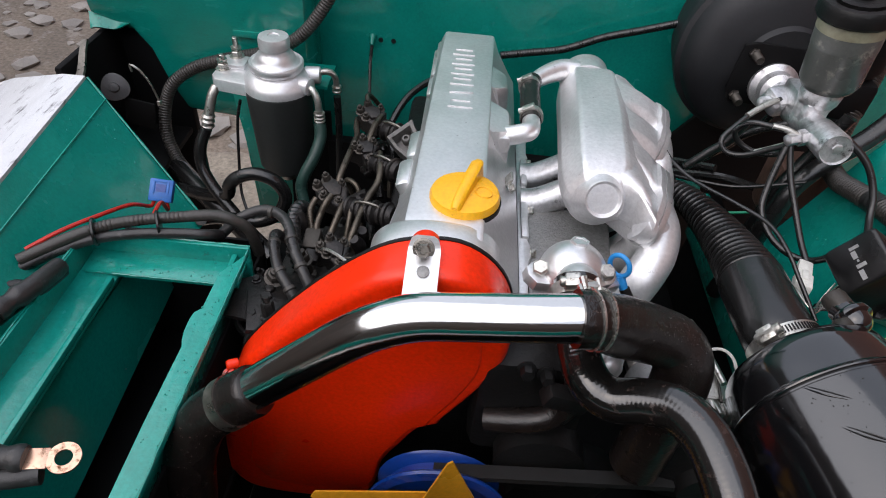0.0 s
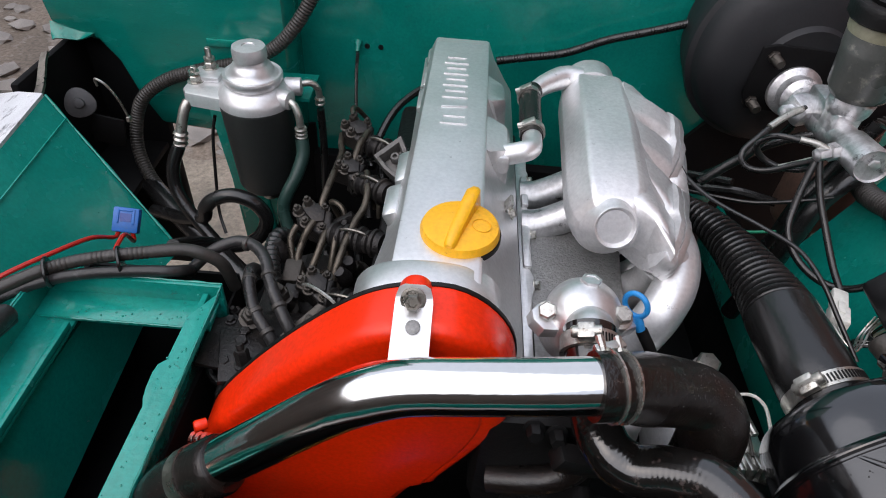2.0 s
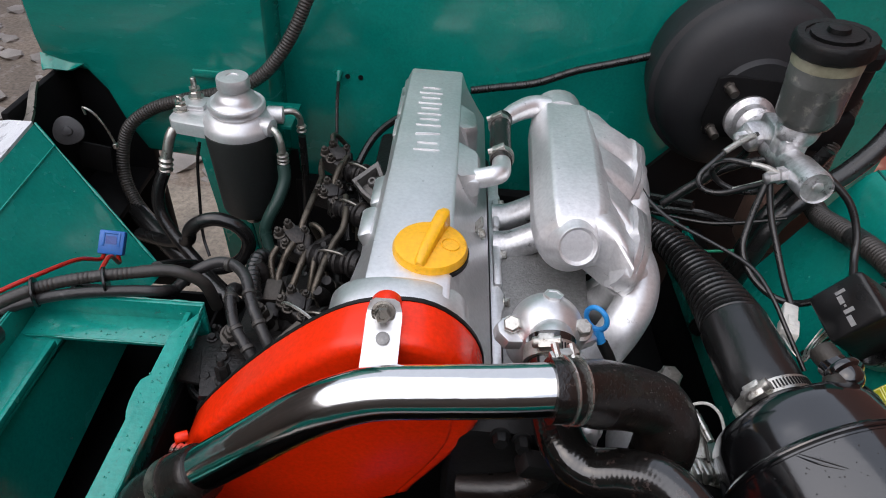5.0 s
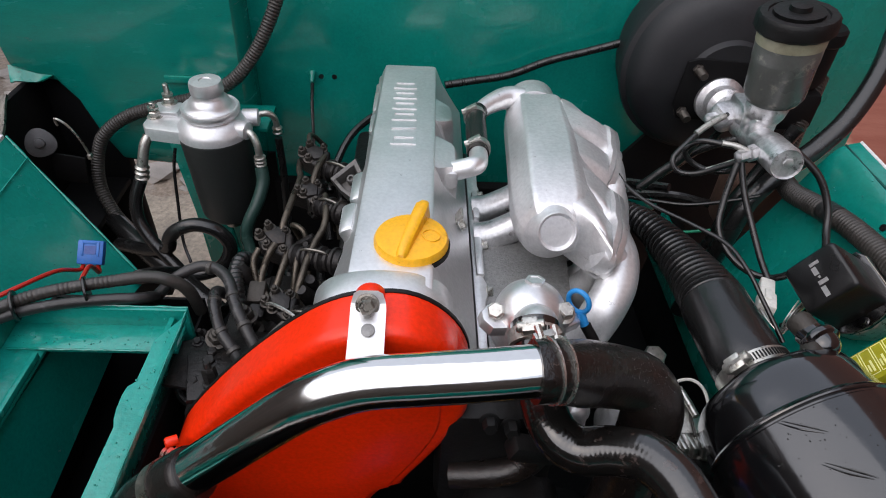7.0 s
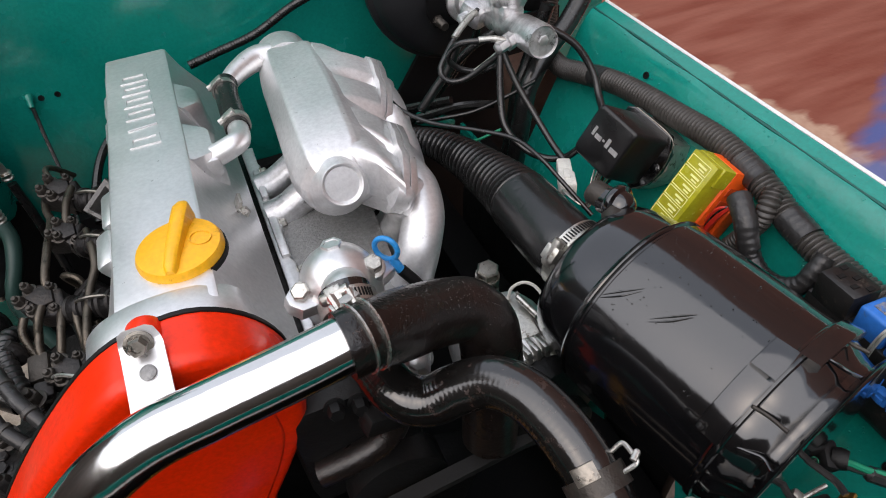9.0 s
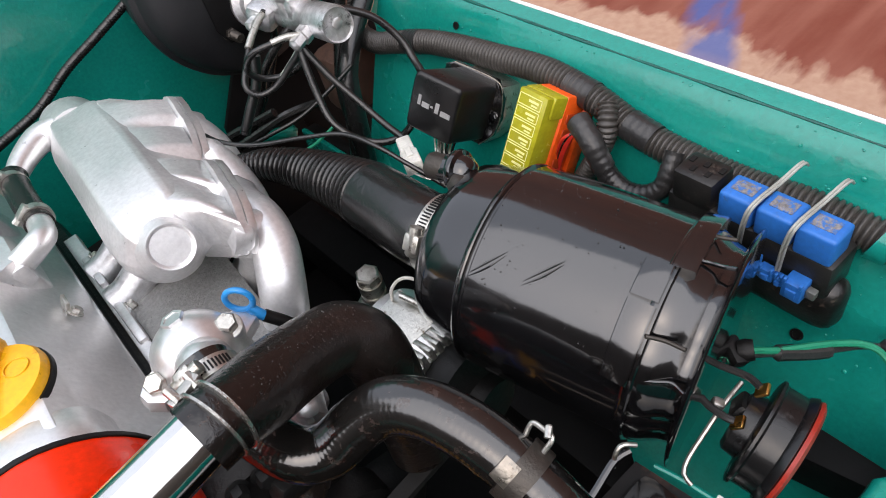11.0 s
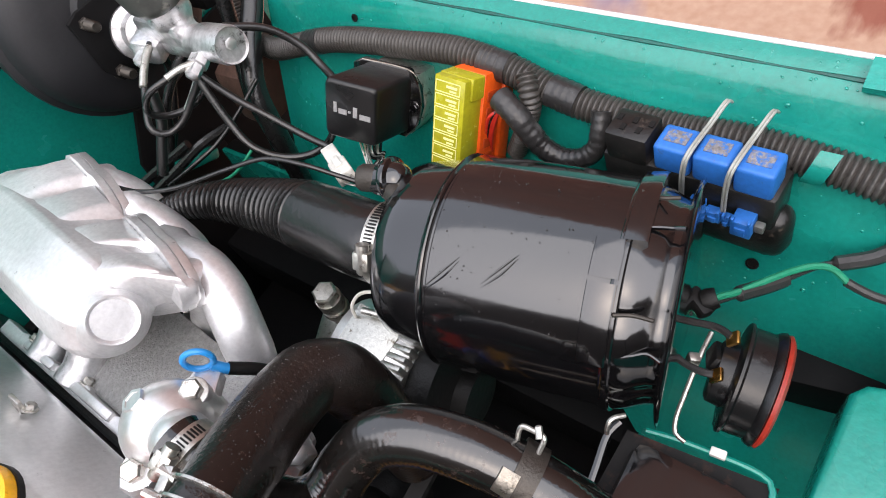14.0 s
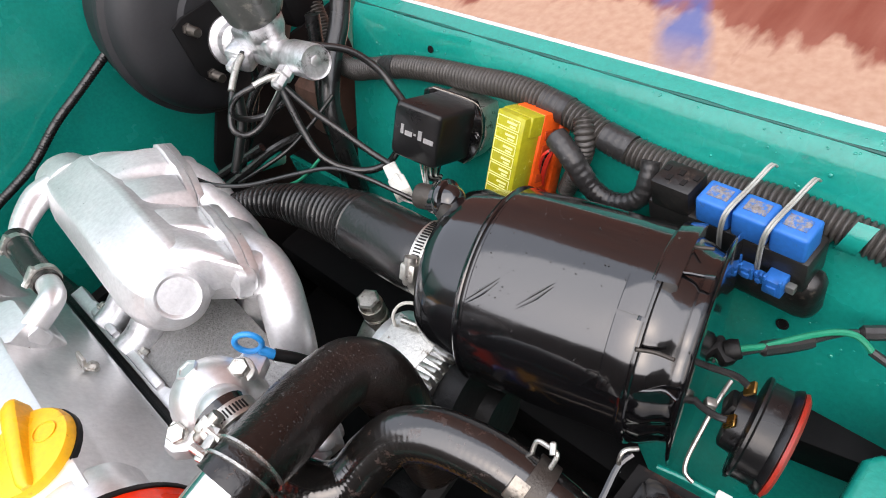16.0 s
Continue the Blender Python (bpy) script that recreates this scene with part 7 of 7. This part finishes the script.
hose("brake_line", [(0.30, 1.0, 0.83), (0.345, 0.965, 0.852), (0.38, 0.94, 0.868), (0.42, 0.92, 0.87)], 0.006, RUBBER_DULL, "black line running below the booster", "pipe", 8)
# added brown block where ground and frame show through the gap
bm = bmesh.new()
block(bm, (0.525, 1.01, 0.82), (0.09, 0.07, 0.10), 0.02)
solid("brown_gap_block", bm, BROWN_FILL, "brown block added in the gap deep below the brake pipes", "steering box")
bm = bmesh.new()
tube(bm, [(0.66, 1.06, 1.10), (0.624, 1.0, 1.041), (0.585, 0.96, 0.990), (0.545, 0.94, 0.950), (0.503, 0.925, 0.922), (0.467, 0.910, 0.886), (0.452, 0.90, 0.84), (0.445, 0.905, 0.76), (0.438, 0.92, 0.66)], 0.0135, 14)
solid("heater_hose", bm, RUBBER_DULL, "thick black hose from the cowl behind the cylinder", "hose")


# ---- loom along the right fender ----
bm = bmesh.new()
LOOM = [(0.60, 1.08, 0.99), (0.55, 1.0, 0.895), (0.525, 0.927, 0.895), (0.525, 0.87, 0.91), (0.528, 0.816, 0.925), (0.53, 0.76, 0.934), (0.53, 0.701, 0.940), (0.53, 0.628, 0.946), (0.528, 0.569, 0.938), (0.522, 0.514, 0.925), (0.52, 0.461, 0.920), (0.52, 0.413, 0.918), (0.52, 0.369, 0.922), (0.52, 0.328, 0.920), (0.518, 0.285, 0.916), (0.516, 0.24, 0.91), (0.515, 0.18, 0.90)]
tube(bm, LOOM, ribbed(0.0141, 0.0026, 0.0048), 16, 0.0008)
loom = thing("loom_conduit", (0.52, 0.6, 0.9), "thick corrugated black loom along the fender panel", "conduit")
part("conduit", bm, CONDUIT, loom, smooth=60)
for a, b in (((0.5295, 0.600, 0.9425), (0.5285, 0.570, 0.9385)), ((0.5235, 0.528, 0.9285), (0.5215, 0.500, 0.9235)), ((0.526, 0.845, 0.9175), (0.5275, 0.820, 0.924))):
    bm = bmesh.new()
    tube(bm, [a, (Vector(a) + Vector(b)) / 2, b], lambda s, g: 0.0143 + 0.0003 * math.sin(g * 900), 18, 0.002)
    part("tape_wrap", bm, TAPE, loom, "black tape wound round the loom")
hose("loom_branch", [(0.520, 0.548, 0.945), (0.510, 0.541, 0.936), (0.506, 0.540, 0.922), (0.503, 0.548, 0.898), (0.500, 0.566, 0.858)], ribbed(0.0100, 0.0018, 0.0044), CONDUIT, "short corrugated branch below the loom", "conduit", 14, 0.00073)
hose("taped_loop", [(0.496, 0.563, 0.936), (0.493, 0.556, 0.934), (0.488, 0.542, 0.926), (0.486, 0.531, 0.911), (0.485, 0.520, 0.897), (0.485, 0.504, 0.890), (0.487, 0.486, 0.893), (0.494, 0.474, 0.902), (0.502, 0.472, 0.917), (0.512, 0.474, 0.93)], lambda s, g: 0.0112 - 0.003 * s + 0.00015 * math.sin(g * 300) + 0.00025 * math.sin(g * 900), TAPE, "taped black cable loop below the loom", "cable", 14, 0.0015)
for k in range(4):
    hose("red_wire", [(0.494, 0.560, 0.932 - 0.002 * k), (0.488 - 0.001 * k, 0.566 + 0.002 * k, 0.920), (0.486, 0.576 + 0.002 * k, 0.896), (0.486, 0.586 + 0.002 * k, 0.863)], 0.0019, RED_WIRE if k != 2 else RUBBER_DULL, "thin red wire at the fuse box", "wire", 6, 0.004)


# ---- voltage regulator ----
PANEL_N = Vector((-0.927, 0, 0.375))


def axes_frame(at, x, y):
    """A frame from its origin and its x and y directions."""
    x = Vector(x).normalized()
    z = x.cross(Vector(y)).normalized()
    return Matrix.Translation(at) @ Matrix((x, z.cross(x), z)).transposed().to_4x4()


def regulator():
    q = Matrix.Translation((0.4315, 0.688, 0.9475)) @ Matrix(((0.201, -0.942, -0.269), (0.405, -0.17, 0.898), (-0.90, -0.16, 0.44))).transposed().to_4x4() @ Matrix.Diagonal((0.84, 1.05, 1.0, 1)) @ pose(0.0, -0.003, 0.0)
    t = thing("voltage_regulator", (0.47, 0.70, 0.90), "black box voltage regulator on a pressed steel base", "regulator")
    bm = bmesh.new()
    rows = []
    for z, s, r, dy in ((-0.060, 1.03, 0.006, -0.007), (-0.004, 1.0, 0.006, 0.0), (-0.001, 0.96, 0.007, 0.0), (0.0, 0.9, 0.008, 0.0)):
        w, h = 0.032 * s, 0.029 * s
        ring = []
        for cx, cy, a0 in ((w - r, h - r, 0), (-w + r, h - r, 90), (-w + r, -h + r, 180), (w - r, -h + r, 270)):
            for k in range(5):
                a = math.radians(a0 + 22.5 * k)
                ring.append(q @ Vector((cx + r * math.cos(a), cy + dy + r * math.sin(a), z)))
        rows.append(ring)
    loft(bm, rows)
    body = part("cover", bm, SATIN_BLACK, t, "satin black pressed cover", smooth=50)
    bm = bmesh.new()
    prism(bm, [(-0.042, -0.030), (-0.030, -0.036), (0.030, -0.036), (0.044, -0.020), (0.048, 0.0), (0.044, 0.020), (0.030, 0.036), (-0.030, 0.036), (-0.042, 0.030)], q @ pose(0, -0.007, -0.066), 0.006, 0.002)
    hexbolt(bm, q @ Vector((0.040, -0.007, -0.060)), q.to_3x3() @ Vector((0, 0, 1)), 0.004, 0.004)
    flange = part("flange", bm, GLOSS_BLACK, t)
    bm = bmesh.new()
    rim = [(-0.030, 0.0355), (0.030, 0.0355), (0.0435, 0.020), (0.0475, 0.0), (0.0435, -0.020), (0.030, -0.0355)]
    tube(bm, [q @ Vector((x, y - 0.007, -0.0602)) for x, y in rim], 0.0007, 6, 0.004)
    part("worn_edge", bm, STEEL_AGED, flange, "edge worn to bare metal")
    bm = bmesh.new()
    prism(bm, [(-0.034, -0.030), (0.028, -0.032), (0.044, -0.012), (0.046, 0.008), (0.032, 0.032), (-0.032, 0.030)], q @ pose(0.004, -0.010, -0.105), 0.039, 0.003)
    part("base", bm, STEEL, t, "bare metal base")
    # two worn words become plain bars
    bm = bmesh.new()
    for x0, w, h, y in ((-0.020, 0.004, 0.010, 0.003), (-0.014, 0.010, 0.005, 0.0), (-0.002, 0.003, 0.002, 0.001), (0.004, 0.005, 0.010, 0.002), (0.012, 0.013, 0.005, -0.001)):
        block(bm, (x0 + w / 2, y, 0.0003), (w, h, 0.0008), 0.0, m=q)
    part("worn_print", bm, LETTER, body, "worn silver print bars")
    for k in range(5):
        bm = bmesh.new()
        a = q @ Vector((0.000 + 0.004 * k, -0.030, -0.022 - 0.003 * k))
        tube(bm, [a, a + Vector((-0.012, -0.010 + 0.003 * k, -0.018)), (0.425 + 0.003 * k, 0.668 + 0.003 * k, 0.893 - 0.002 * k), (0.412, 0.672 + 0.002 * k, 0.884), (0.405, 0.668, 0.888)], 0.0016, 6, 0.004)
        part("lead", bm, STEEL if k % 2 else RUBBER_DULL, t)
    return t


regulator()


def white_connector():
    a, b = Vector((0.415, 0.737, 0.894)), Vector((0.380, 0.668, 0.906))
    t = thing("wire_connector", (a + b) / 2, "white plastic plug connector on the regulator's wires", "connector")
    d = (b - a).normalized()
    m = frame_of(a, d)
    bm = bmesh.new()
    block(bm, (0, 0, 0.020), (0.0155, 0.012, 0.034), 0.002, m=m)
    block(bm, (0, 0, 0.050), (0.0185, 0.014, 0.030), 0.002, m=m)
    part("shell", bm, WHITE_PLASTIC, t)
    bm = bmesh.new()
    block(bm, (0, 0.0075, 0.042), (0.007, 0.003, 0.02), 0.001, m=m)
    part("latch", bm, WHITE_PLASTIC, t)
    bm = bmesh.new()
    for k in range(3):
        q = 0.0035 * (k - 1)
        tube(bm, [m @ Vector((-0.005 + 0.005 * k, 0, 0.064)), m @ Vector((-0.005 + 0.005 * k, 0.002, 0.072)), (0.388 + q, 0.653, 0.901 - q), (0.401 + q, 0.661, 0.898), (0.413 + q, 0.676, 0.896 + q), (0.423 + q, 0.686, 0.901), (0.430 + 1.6 * q, 0.690, 0.910)], 0.0011, 6, 0.003)
    part("lead", bm, STEEL, t)
    return t


white_connector()


# ---- fuse box ----
def fuse_box():
    q = axes_frame((0.466, 0.603, 0.9105), (-0.054, -0.998, -0.028), (0.499, -0.052, 0.865)) @ Matrix.Diagonal((0.75, 0.95, 0.95, 1))
    t = thing("fuse_box", (0.50, 0.59, 0.87), "orange fuse box with a clear yellow lid on the fender", "fuse box")
    bm = bmesh.new()
    block(bm, (0.003, 0.0, -0.031), (0.048, 0.116, 0.030), 0.002, m=q)
    block(bm, (0.004, 0.004, -0.054), (0.056, 0.128, 0.018), 0.003, m=q)
    body = part("base", bm, ORANGE, t, "orange plastic base")
    # slots are raised blocks; darker orange paints their shade
    for k in range(6):
        bm = bmesh.new()
        block(bm, (0.0275, -0.045 + 0.016 * k, -0.030), (0.002, 0.010, 0.016), 0.0006, m=q)
        part("terminal_slot", bm, ORANGE_SHADE, body)
    bm = bmesh.new()
    block(bm, (0.0, 0.0, -0.004), (0.046, 0.112, 0.030), 0.002, m=q)
    block(bm, (0.001, 0.046, -0.020), (0.050, 0.022, 0.044), 0.002, m=q)
    lid = part("lid", bm, FUSE_YELLOW, t, "clear yellow plastic lid")
    for k in range(8):
        bm = bmesh.new()
        y = 0.046 - 0.0128 * k
        block(bm, (-0.002, y - 0.0052, 0.0113), (0.036, 0.0008, 0.0006), 0.0, m=q)
        block(bm, (-0.002, y + 0.0052, 0.0113), (0.036, 0.0008, 0.0006), 0.0, m=q)
        for e in (-0.020, 0.016):
            block(bm, (e, y, 0.0113), (0.0008, 0.0104, 0.0006), 0.0, m=q)
        block(bm, (0.004, y + 0.001, 0.0114), (0.016, 0.0022, 0.0006), 0.0, m=q)
        block(bm, (0.006, y - 0.0026, 0.0114), (0.010, 0.0016, 0.0006), 0.0, m=q)
        part("fuse_label", bm, FUSE_PRINT, lid, "small unreadable printed label")
    return t


fuse_box()


# ---- relay block ----
def relay_block():
    q = axes_frame((0.4865, 0.372, 0.947), (-0.061, -0.997, 0.03), (0.995, -0.057, 0.0))
    t = thing("relay_block", (0.49, 0.37, 0.87), "black relay carrier strapped to the loom with wire", "relay block")
    bm = bmesh.new()
    block(bm, (-0.020, 0.004, -0.042), (0.135, 0.034, 0.036), 0.004, m=q)
    block(bm, (-0.066, 0.002, -0.014), (0.036, 0.030, 0.030), 0.004, m=q)
    block(bm, (0.010, 0.002, -0.075), (0.095, 0.030, 0.05), 0.014, m=q, segments=3)
    body = part("carrier", bm, CARRIER, t, "dusty black plastic carrier")
    for k in range(5):
        bm = bmesh.new()
        block(bm, (-0.078 + 0.0065 * k, 0.006 - 0.009 * (k % 2), 0.0012), (0.004, 0.006, 0.001), 0.0, m=q)
        part("socket", bm, BLACK_ENGINE, body)
    for x in (-0.014, 0.018):
        for e in (0.0, 0.0022):
            bm = bmesh.new()
            a = [(x + e + 0.005, 0.040, 0.006), (x + e + 0.004, 0.034, 0.011), (x + e, 0.016, 0.004), (x + e - 0.002, -0.013, 0.003), (x + e - 0.004, -0.019, -0.012), (x + e - 0.006, -0.018, -0.045)]
            tube(bm, [q @ Vector(p) for p in a], 0.0011, 8, 0.003)
            part("tie_wire", bm, TIE_WIRE, t, "twisted grey tie wire")
    # row of small blue plugs with their latches
    for x, w, d, h, z in ((-0.006, 0.012, 0.010, 0.013, -0.046), (0.007, 0.012, 0.008, 0.011, -0.050), (0.017, 0.007, 0.007, 0.009, -0.051), (0.029, 0.015, 0.014, 0.017, -0.050)):
        bm = bmesh.new()
        block(bm, (x, -0.019, z), (w, d, h), 0.0012, m=q)
        for e in (-1, 1):
            block(bm, (x + e * (w / 2 - 0.0016), -0.019 - d / 2 + 0.001, z + h / 2 + 0.0012), (0.0022, 0.004, 0.005), 0.0006, m=q)
        block(bm, (x, -0.019 - d / 2 - 0.0006, z - 0.001), (w * 0.5, 0.002, h * 0.5), 0.0005, m=q)
        part("blue_plug", bm, BLUE, t, "small latched blue plug")
    bm = bmesh.new()
    block(bm, (0.040, -0.018, -0.050), (0.007, 0.006, 0.008), 0.001, m=q)
    part("plug_end", bm, SMOKED, t, "dusty pale plug end")
    for k in range(3):
        x = -0.0295 + 0.0298 * k
        r = thing("relay", q @ Vector((x, 0.0, -0.026)), "blue plastic relay with a dusty printed top", "relay", "relays on the carrier")
        bm = bmesh.new()
        block(bm, (x, 0.0, -0.0125), (0.0275, 0.025, 0.026), 0.003, m=q, segments=3)
        part("case", bm, BLUE, r)
        bm = bmesh.new()
        block(bm, (x, 0.001, 0.0007), (0.017, 0.012, 0.0006), 0.0, m=q)
        part("print", bm, BLUE_DIRTY, r, "unreadable dusty print")
    return t


relay_block()

bm = bmesh.new()
rows = []
for k in range(13):
    a = radians(108 + 8.5 * k)
    y = 0.298 + 0.008 * k / 12
    ca, sa = math.cos(a), math.sin(a)
    rows.append([Vector((0.5195 + rad * ca, y + dy, 0.9205 + rad * sa)) for rad, dy in ((0.0158, 0.0), (0.0176, 0.0), (0.0176, 0.014), (0.0158, 0.014))])
loft(bm, rows)
solid("loom_clip", bm, GREEN, "green painted sheet tab folded over the loom", "clip", kind="structure")
bm = bmesh.new()
x1 = fender_x(0.285, 0.955)
sheet(bm, [(x1 + 0.003, 0.272, 0.9645), (x1 + 0.003, 0.302, 0.9645), (x1 + 0.026, 0.302, 0.9705), (x1 + 0.026, 0.272, 0.9705)], 0.006)
solid("flange_patch", bm, GREEN_WORN, "raised painted patch on the fender flange", "trim", kind="structure")
for y, z, r in ((0.335, 0.822, 0.005), (0.779, 0.943, 0.004)):
    bm = bmesh.new()
    lathe(bm, [(r, 0), (r * 1.1, 0.0012), (r * 0.75, 0.0014), (r * 0.7, 0.0004)], (fender_x(y, z) - 0.0005, y, z), PANEL_N, 18)
    solid("panel_hole", bm, BLACK_ENGINE, "small drilled hole in the green fender panel", "hole", kind="structure")


# ---- drops of water and lumps of paint on the fender ----
rng = random.Random(17)
bm = bmesh.new()
for _ in range(420):
    y = rng.choice((rng.uniform(0.14, 0.60), rng.uniform(0.16, 0.40), rng.uniform(0.60, 0.90)))
    if rng.random() < 0.55:
        z = rng.uniform(0.80, 0.952)
        at, nrm = Vector((fender_x(y, z), y, z)), PANEL_N
    else:
        u = rng.random()
        at, nrm = Vector((fender_x(y, 0.955) + 0.007 + 0.022 * u, y, 0.9602 + 0.0075 * u)), Vector((-0.3, 0, 0.95))
    size = rng.uniform(0.0005, 0.0014) * (1.5 if rng.random() < 0.08 else 1)
    lathe(bm, [(size, -0.0003), (size * 0.92, size * 0.22), (size * 0.62, size * 0.42), (size * 0.2, size * 0.5)], at, nrm, 7)
solid("paint_drops", bm, GREEN_WET, "small wet drops and paint lumps on the green fender", "drops", kind="stuff", smooth=80)


rng = random.Random(23)
bm = bmesh.new()
for _ in range(170):
    size = rng.uniform(0.0005, 0.0012)
    pick = rng.random()
    if pick < 0.4:
        nrm = (B - A).cross(D - A)
        nrm = nrm if nrm.z > 0 else -nrm
        at = A.lerp(B, rng.random())
        at = at.lerp(D.lerp(C, (at - A).length / (B - A).length), rng.random() ** 2.5) + nrm.normalized() * 0.003
    elif pick < 0.7:
        at, nrm = Vector((rng.uniform(-0.258, -0.237), rng.uniform(0.25, 0.70), 0.8535)), Vector((0, 0, 1))
    else:
        at, nrm = Vector((rng.uniform(-0.42, -0.245), rng.uniform(0.676, 0.705), 0.830)), Vector((0, 0, 1))
    lathe(bm, [(size, -0.0006), (size * 0.92, size * 0.22), (size * 0.62, size * 0.42), (size * 0.2, size * 0.5)], at, nrm, 7)
solid("paint_drops", bm, GREEN_WET, "small wet drops on the battery tray and the sloping panel", "drops", kind="stuff", smooth=80)
bm = bmesh.new()
m = frame_of(AC_S, AC)
for _ in range(110):
    a, h = math.radians(rng.choice((rng.uniform(55, 100), rng.uniform(55, 150)))), rng.choice((rng.uniform(0.008, 0.115), rng.uniform(0.008, 0.04)))
    size = rng.uniform(0.0003, 0.0007)
    out = Vector((math.cos(a), math.sin(a), 0))
    lathe(bm, [(size, -0.0004), (size * 0.9, size * 0.25), (size * 0.6, size * 0.5), (size * 0.2, size * 0.6)], m @ (out * 0.0858 + Vector((0, 0, h))), m.to_3x3() @ out, 6)
solid("water_drops", bm, WATER_BEAD, "beads of water on the black air cleaner", "drops", kind="stuff", smooth=80)


bm = bmesh.new()
path, _ = spline(ELBOW, 0.002)
for _ in range(200):
    k = rng.randrange(14, 75)
    way = (path[k + 1] - path[k - 1]).normalized()
    out = Vector((rng.uniform(-0.9, 0.9), rng.uniform(-1.0, 0.3), 1))
    out = (out - way * out.dot(way)).normalized()
    rad = 0.0235 + 0.0030 * min(1, max(0, (0.002 * k - 0.024) / 0.03))
    size = rng.uniform(0.00025, 0.00060)
    lathe(bm, [(size, -0.0005), (size * 0.9, size * 0.25), (size * 0.6, size * 0.5), (size * 0.2, size * 0.6)], path[k] + out * rad, out, 6)
solid("water_drops", bm, WATER_BEAD, "beads of water on the black elbow hose", "drops", kind="stuff", smooth=80)


# ---- horn ----
def horn():
    c = Vector((0.352, 0.310, 0.893))
    ax = Vector((0.096, -0.985, -0.14)).normalized()
    t = thing("car_horn", c, "black disc horn with a red rim and brass terminals", "horn")
    bm = bmesh.new()
    lathe(bm, [(0.018, -0.012), (0.021, -0.010), (0.022, -0.001), (0.035, 0.0), (0.0375, 0.0012), (0.0375, 0.003), (0.0355, 0.0045), (0.0352, 0.017), (0.0372, 0.019), (0.0385, 0.022), (0.037, 0.023)], c, ax, 44)
    part("body", bm, SATIN_BLACK, t)
    bm = bmesh.new()
    lathe(bm, [(0.0372, 0.0232), (0.0380, 0.0255), (0.035, 0.0275), (0.02, 0.0285)], c, ax, 44)
    part("front_ring", bm, HORN_RED, t, "red painted front ring")
    for p in ((0.364, 0.315, 0.922), (0.340, 0.316, 0.914)):
        bm = bmesh.new()
        block(bm, p, (0.009, 0.003, 0.010), 0.001, (40, 0, 20))
        part("terminal", bm, BRASS, t)
    bm = bmesh.new()
    block(bm, c - ax * 0.010 + Vector((0.004, 0, 0.010)), (0.022, 0.012, 0.014), 0.003, (30, 30, 20))
    part("terminal_block", bm, BLACK_ENGINE, t)
    bm = bmesh.new()
    block(bm, (0.350, 0.334, 0.900), (0.008, 0.008, 0.008), 0.002, (20, 10, 30))
    part("stud_nut", bm, STEEL, t)
    bm = bmesh.new()
    tube(bm, [(0.372, 0.3305, 0.903), (0.352, 0.331, 0.900), (0.330, 0.331, 0.890), (0.315, 0.331, 0.880), (0.306, 0.328, 0.876), (0.304, 0.321, 0.873)], 0.0017, 8, 0.004)
    part("wire_stay", bm, STEEL, t, "bent bare wire stay")
    for pts in ([(0.382, 0.348, 0.900), (0.372, 0.357, 0.902), (0.362, 0.358, 0.905), (0.353, 0.355, 0.907), (0.346, 0.347, 0.908), (0.341, 0.336, 0.910), (0.339, 0.324, 0.913), (0.340, 0.318, 0.914)],
                [(0.378, 0.352, 0.902), (0.371, 0.352, 0.907), (0.370, 0.344, 0.911), (0.370, 0.327, 0.917), (0.365, 0.316, 0.922)]):
        bm = bmesh.new()
        tube(bm, pts, 0.0025, 8, 0.003)
        part("lead", bm, TAPE, t)
    return t


horn()
hose("horn_cable", [(0.384, 0.347, 0.900), (0.396, 0.338, 0.898), (0.409, 0.329, 0.893), (0.435, 0.309, 0.883), (0.464, 0.290, 0.873), (0.478, 0.272, 0.870), (0.489, 0.256, 0.872), (0.51, 0.235, 0.882)], lambda s, g: 0.0058 if 0.2 < s < 0.44 or s > 0.66 else 0.0026, TAPE, "taped horn cable running to the loom", "cable", 8, 0.003)
hose("horn_cable", [(0.381, 0.346, 0.901), (0.390, 0.341, 0.902), (0.399, 0.337, 0.901), (0.412, 0.327, 0.895), (0.436, 0.310, 0.889), (0.449, 0.301, 0.884), (0.459, 0.291, 0.881), (0.464, 0.280, 0.877), (0.462, 0.267, 0.868)], 0.0026, GREEN_WIRE, "thin green horn wire", "wire", 8, 0.003)
hose("horn_cable", [(0.462, 0.269, 0.869), (0.462, 0.258, 0.864), (0.463, 0.247, 0.86), (0.47, 0.22, 0.85)], 0.0034, TAPE, "black taped end of the horn wire", "wire", 8, 0.003)
hose("cap_rod", [(0.358, 0.389, 0.926), (0.370, 0.377, 0.916), (0.380, 0.357, 0.906), (0.388, 0.347, 0.903)], 0.0022, DARK_STEEL, "thin dark rod from the canister cap", "rod", 8, 0.003)
bm = bmesh.new()
block(bm, (0.389, 0.346, 0.904), (0.012, 0.022, 0.010), 0.003, (10, 20, -30))
lathe(bm, [(0.007, -0.005), (0.008, 0), (0.007, 0.005)], (0.393, 0.340, 0.906), (0.5, -0.7, 0.2), 12)
solid("cable_plug", bm, BLACK_ENGINE, "black plug joining the horn cables", "plug")
# no hole is cut; a black block gives the opening its darkness
bm = bmesh.new()
block(bm, (0.452, 0.255, 0.735), (0.05, 0.08, 0.05), 0.004, (0, 0, 10))
solid("panel_opening_dark", bm, MATT_BLACK, "black block standing in for the dark oblong opening in the splash panel", "opening", kind="structure")
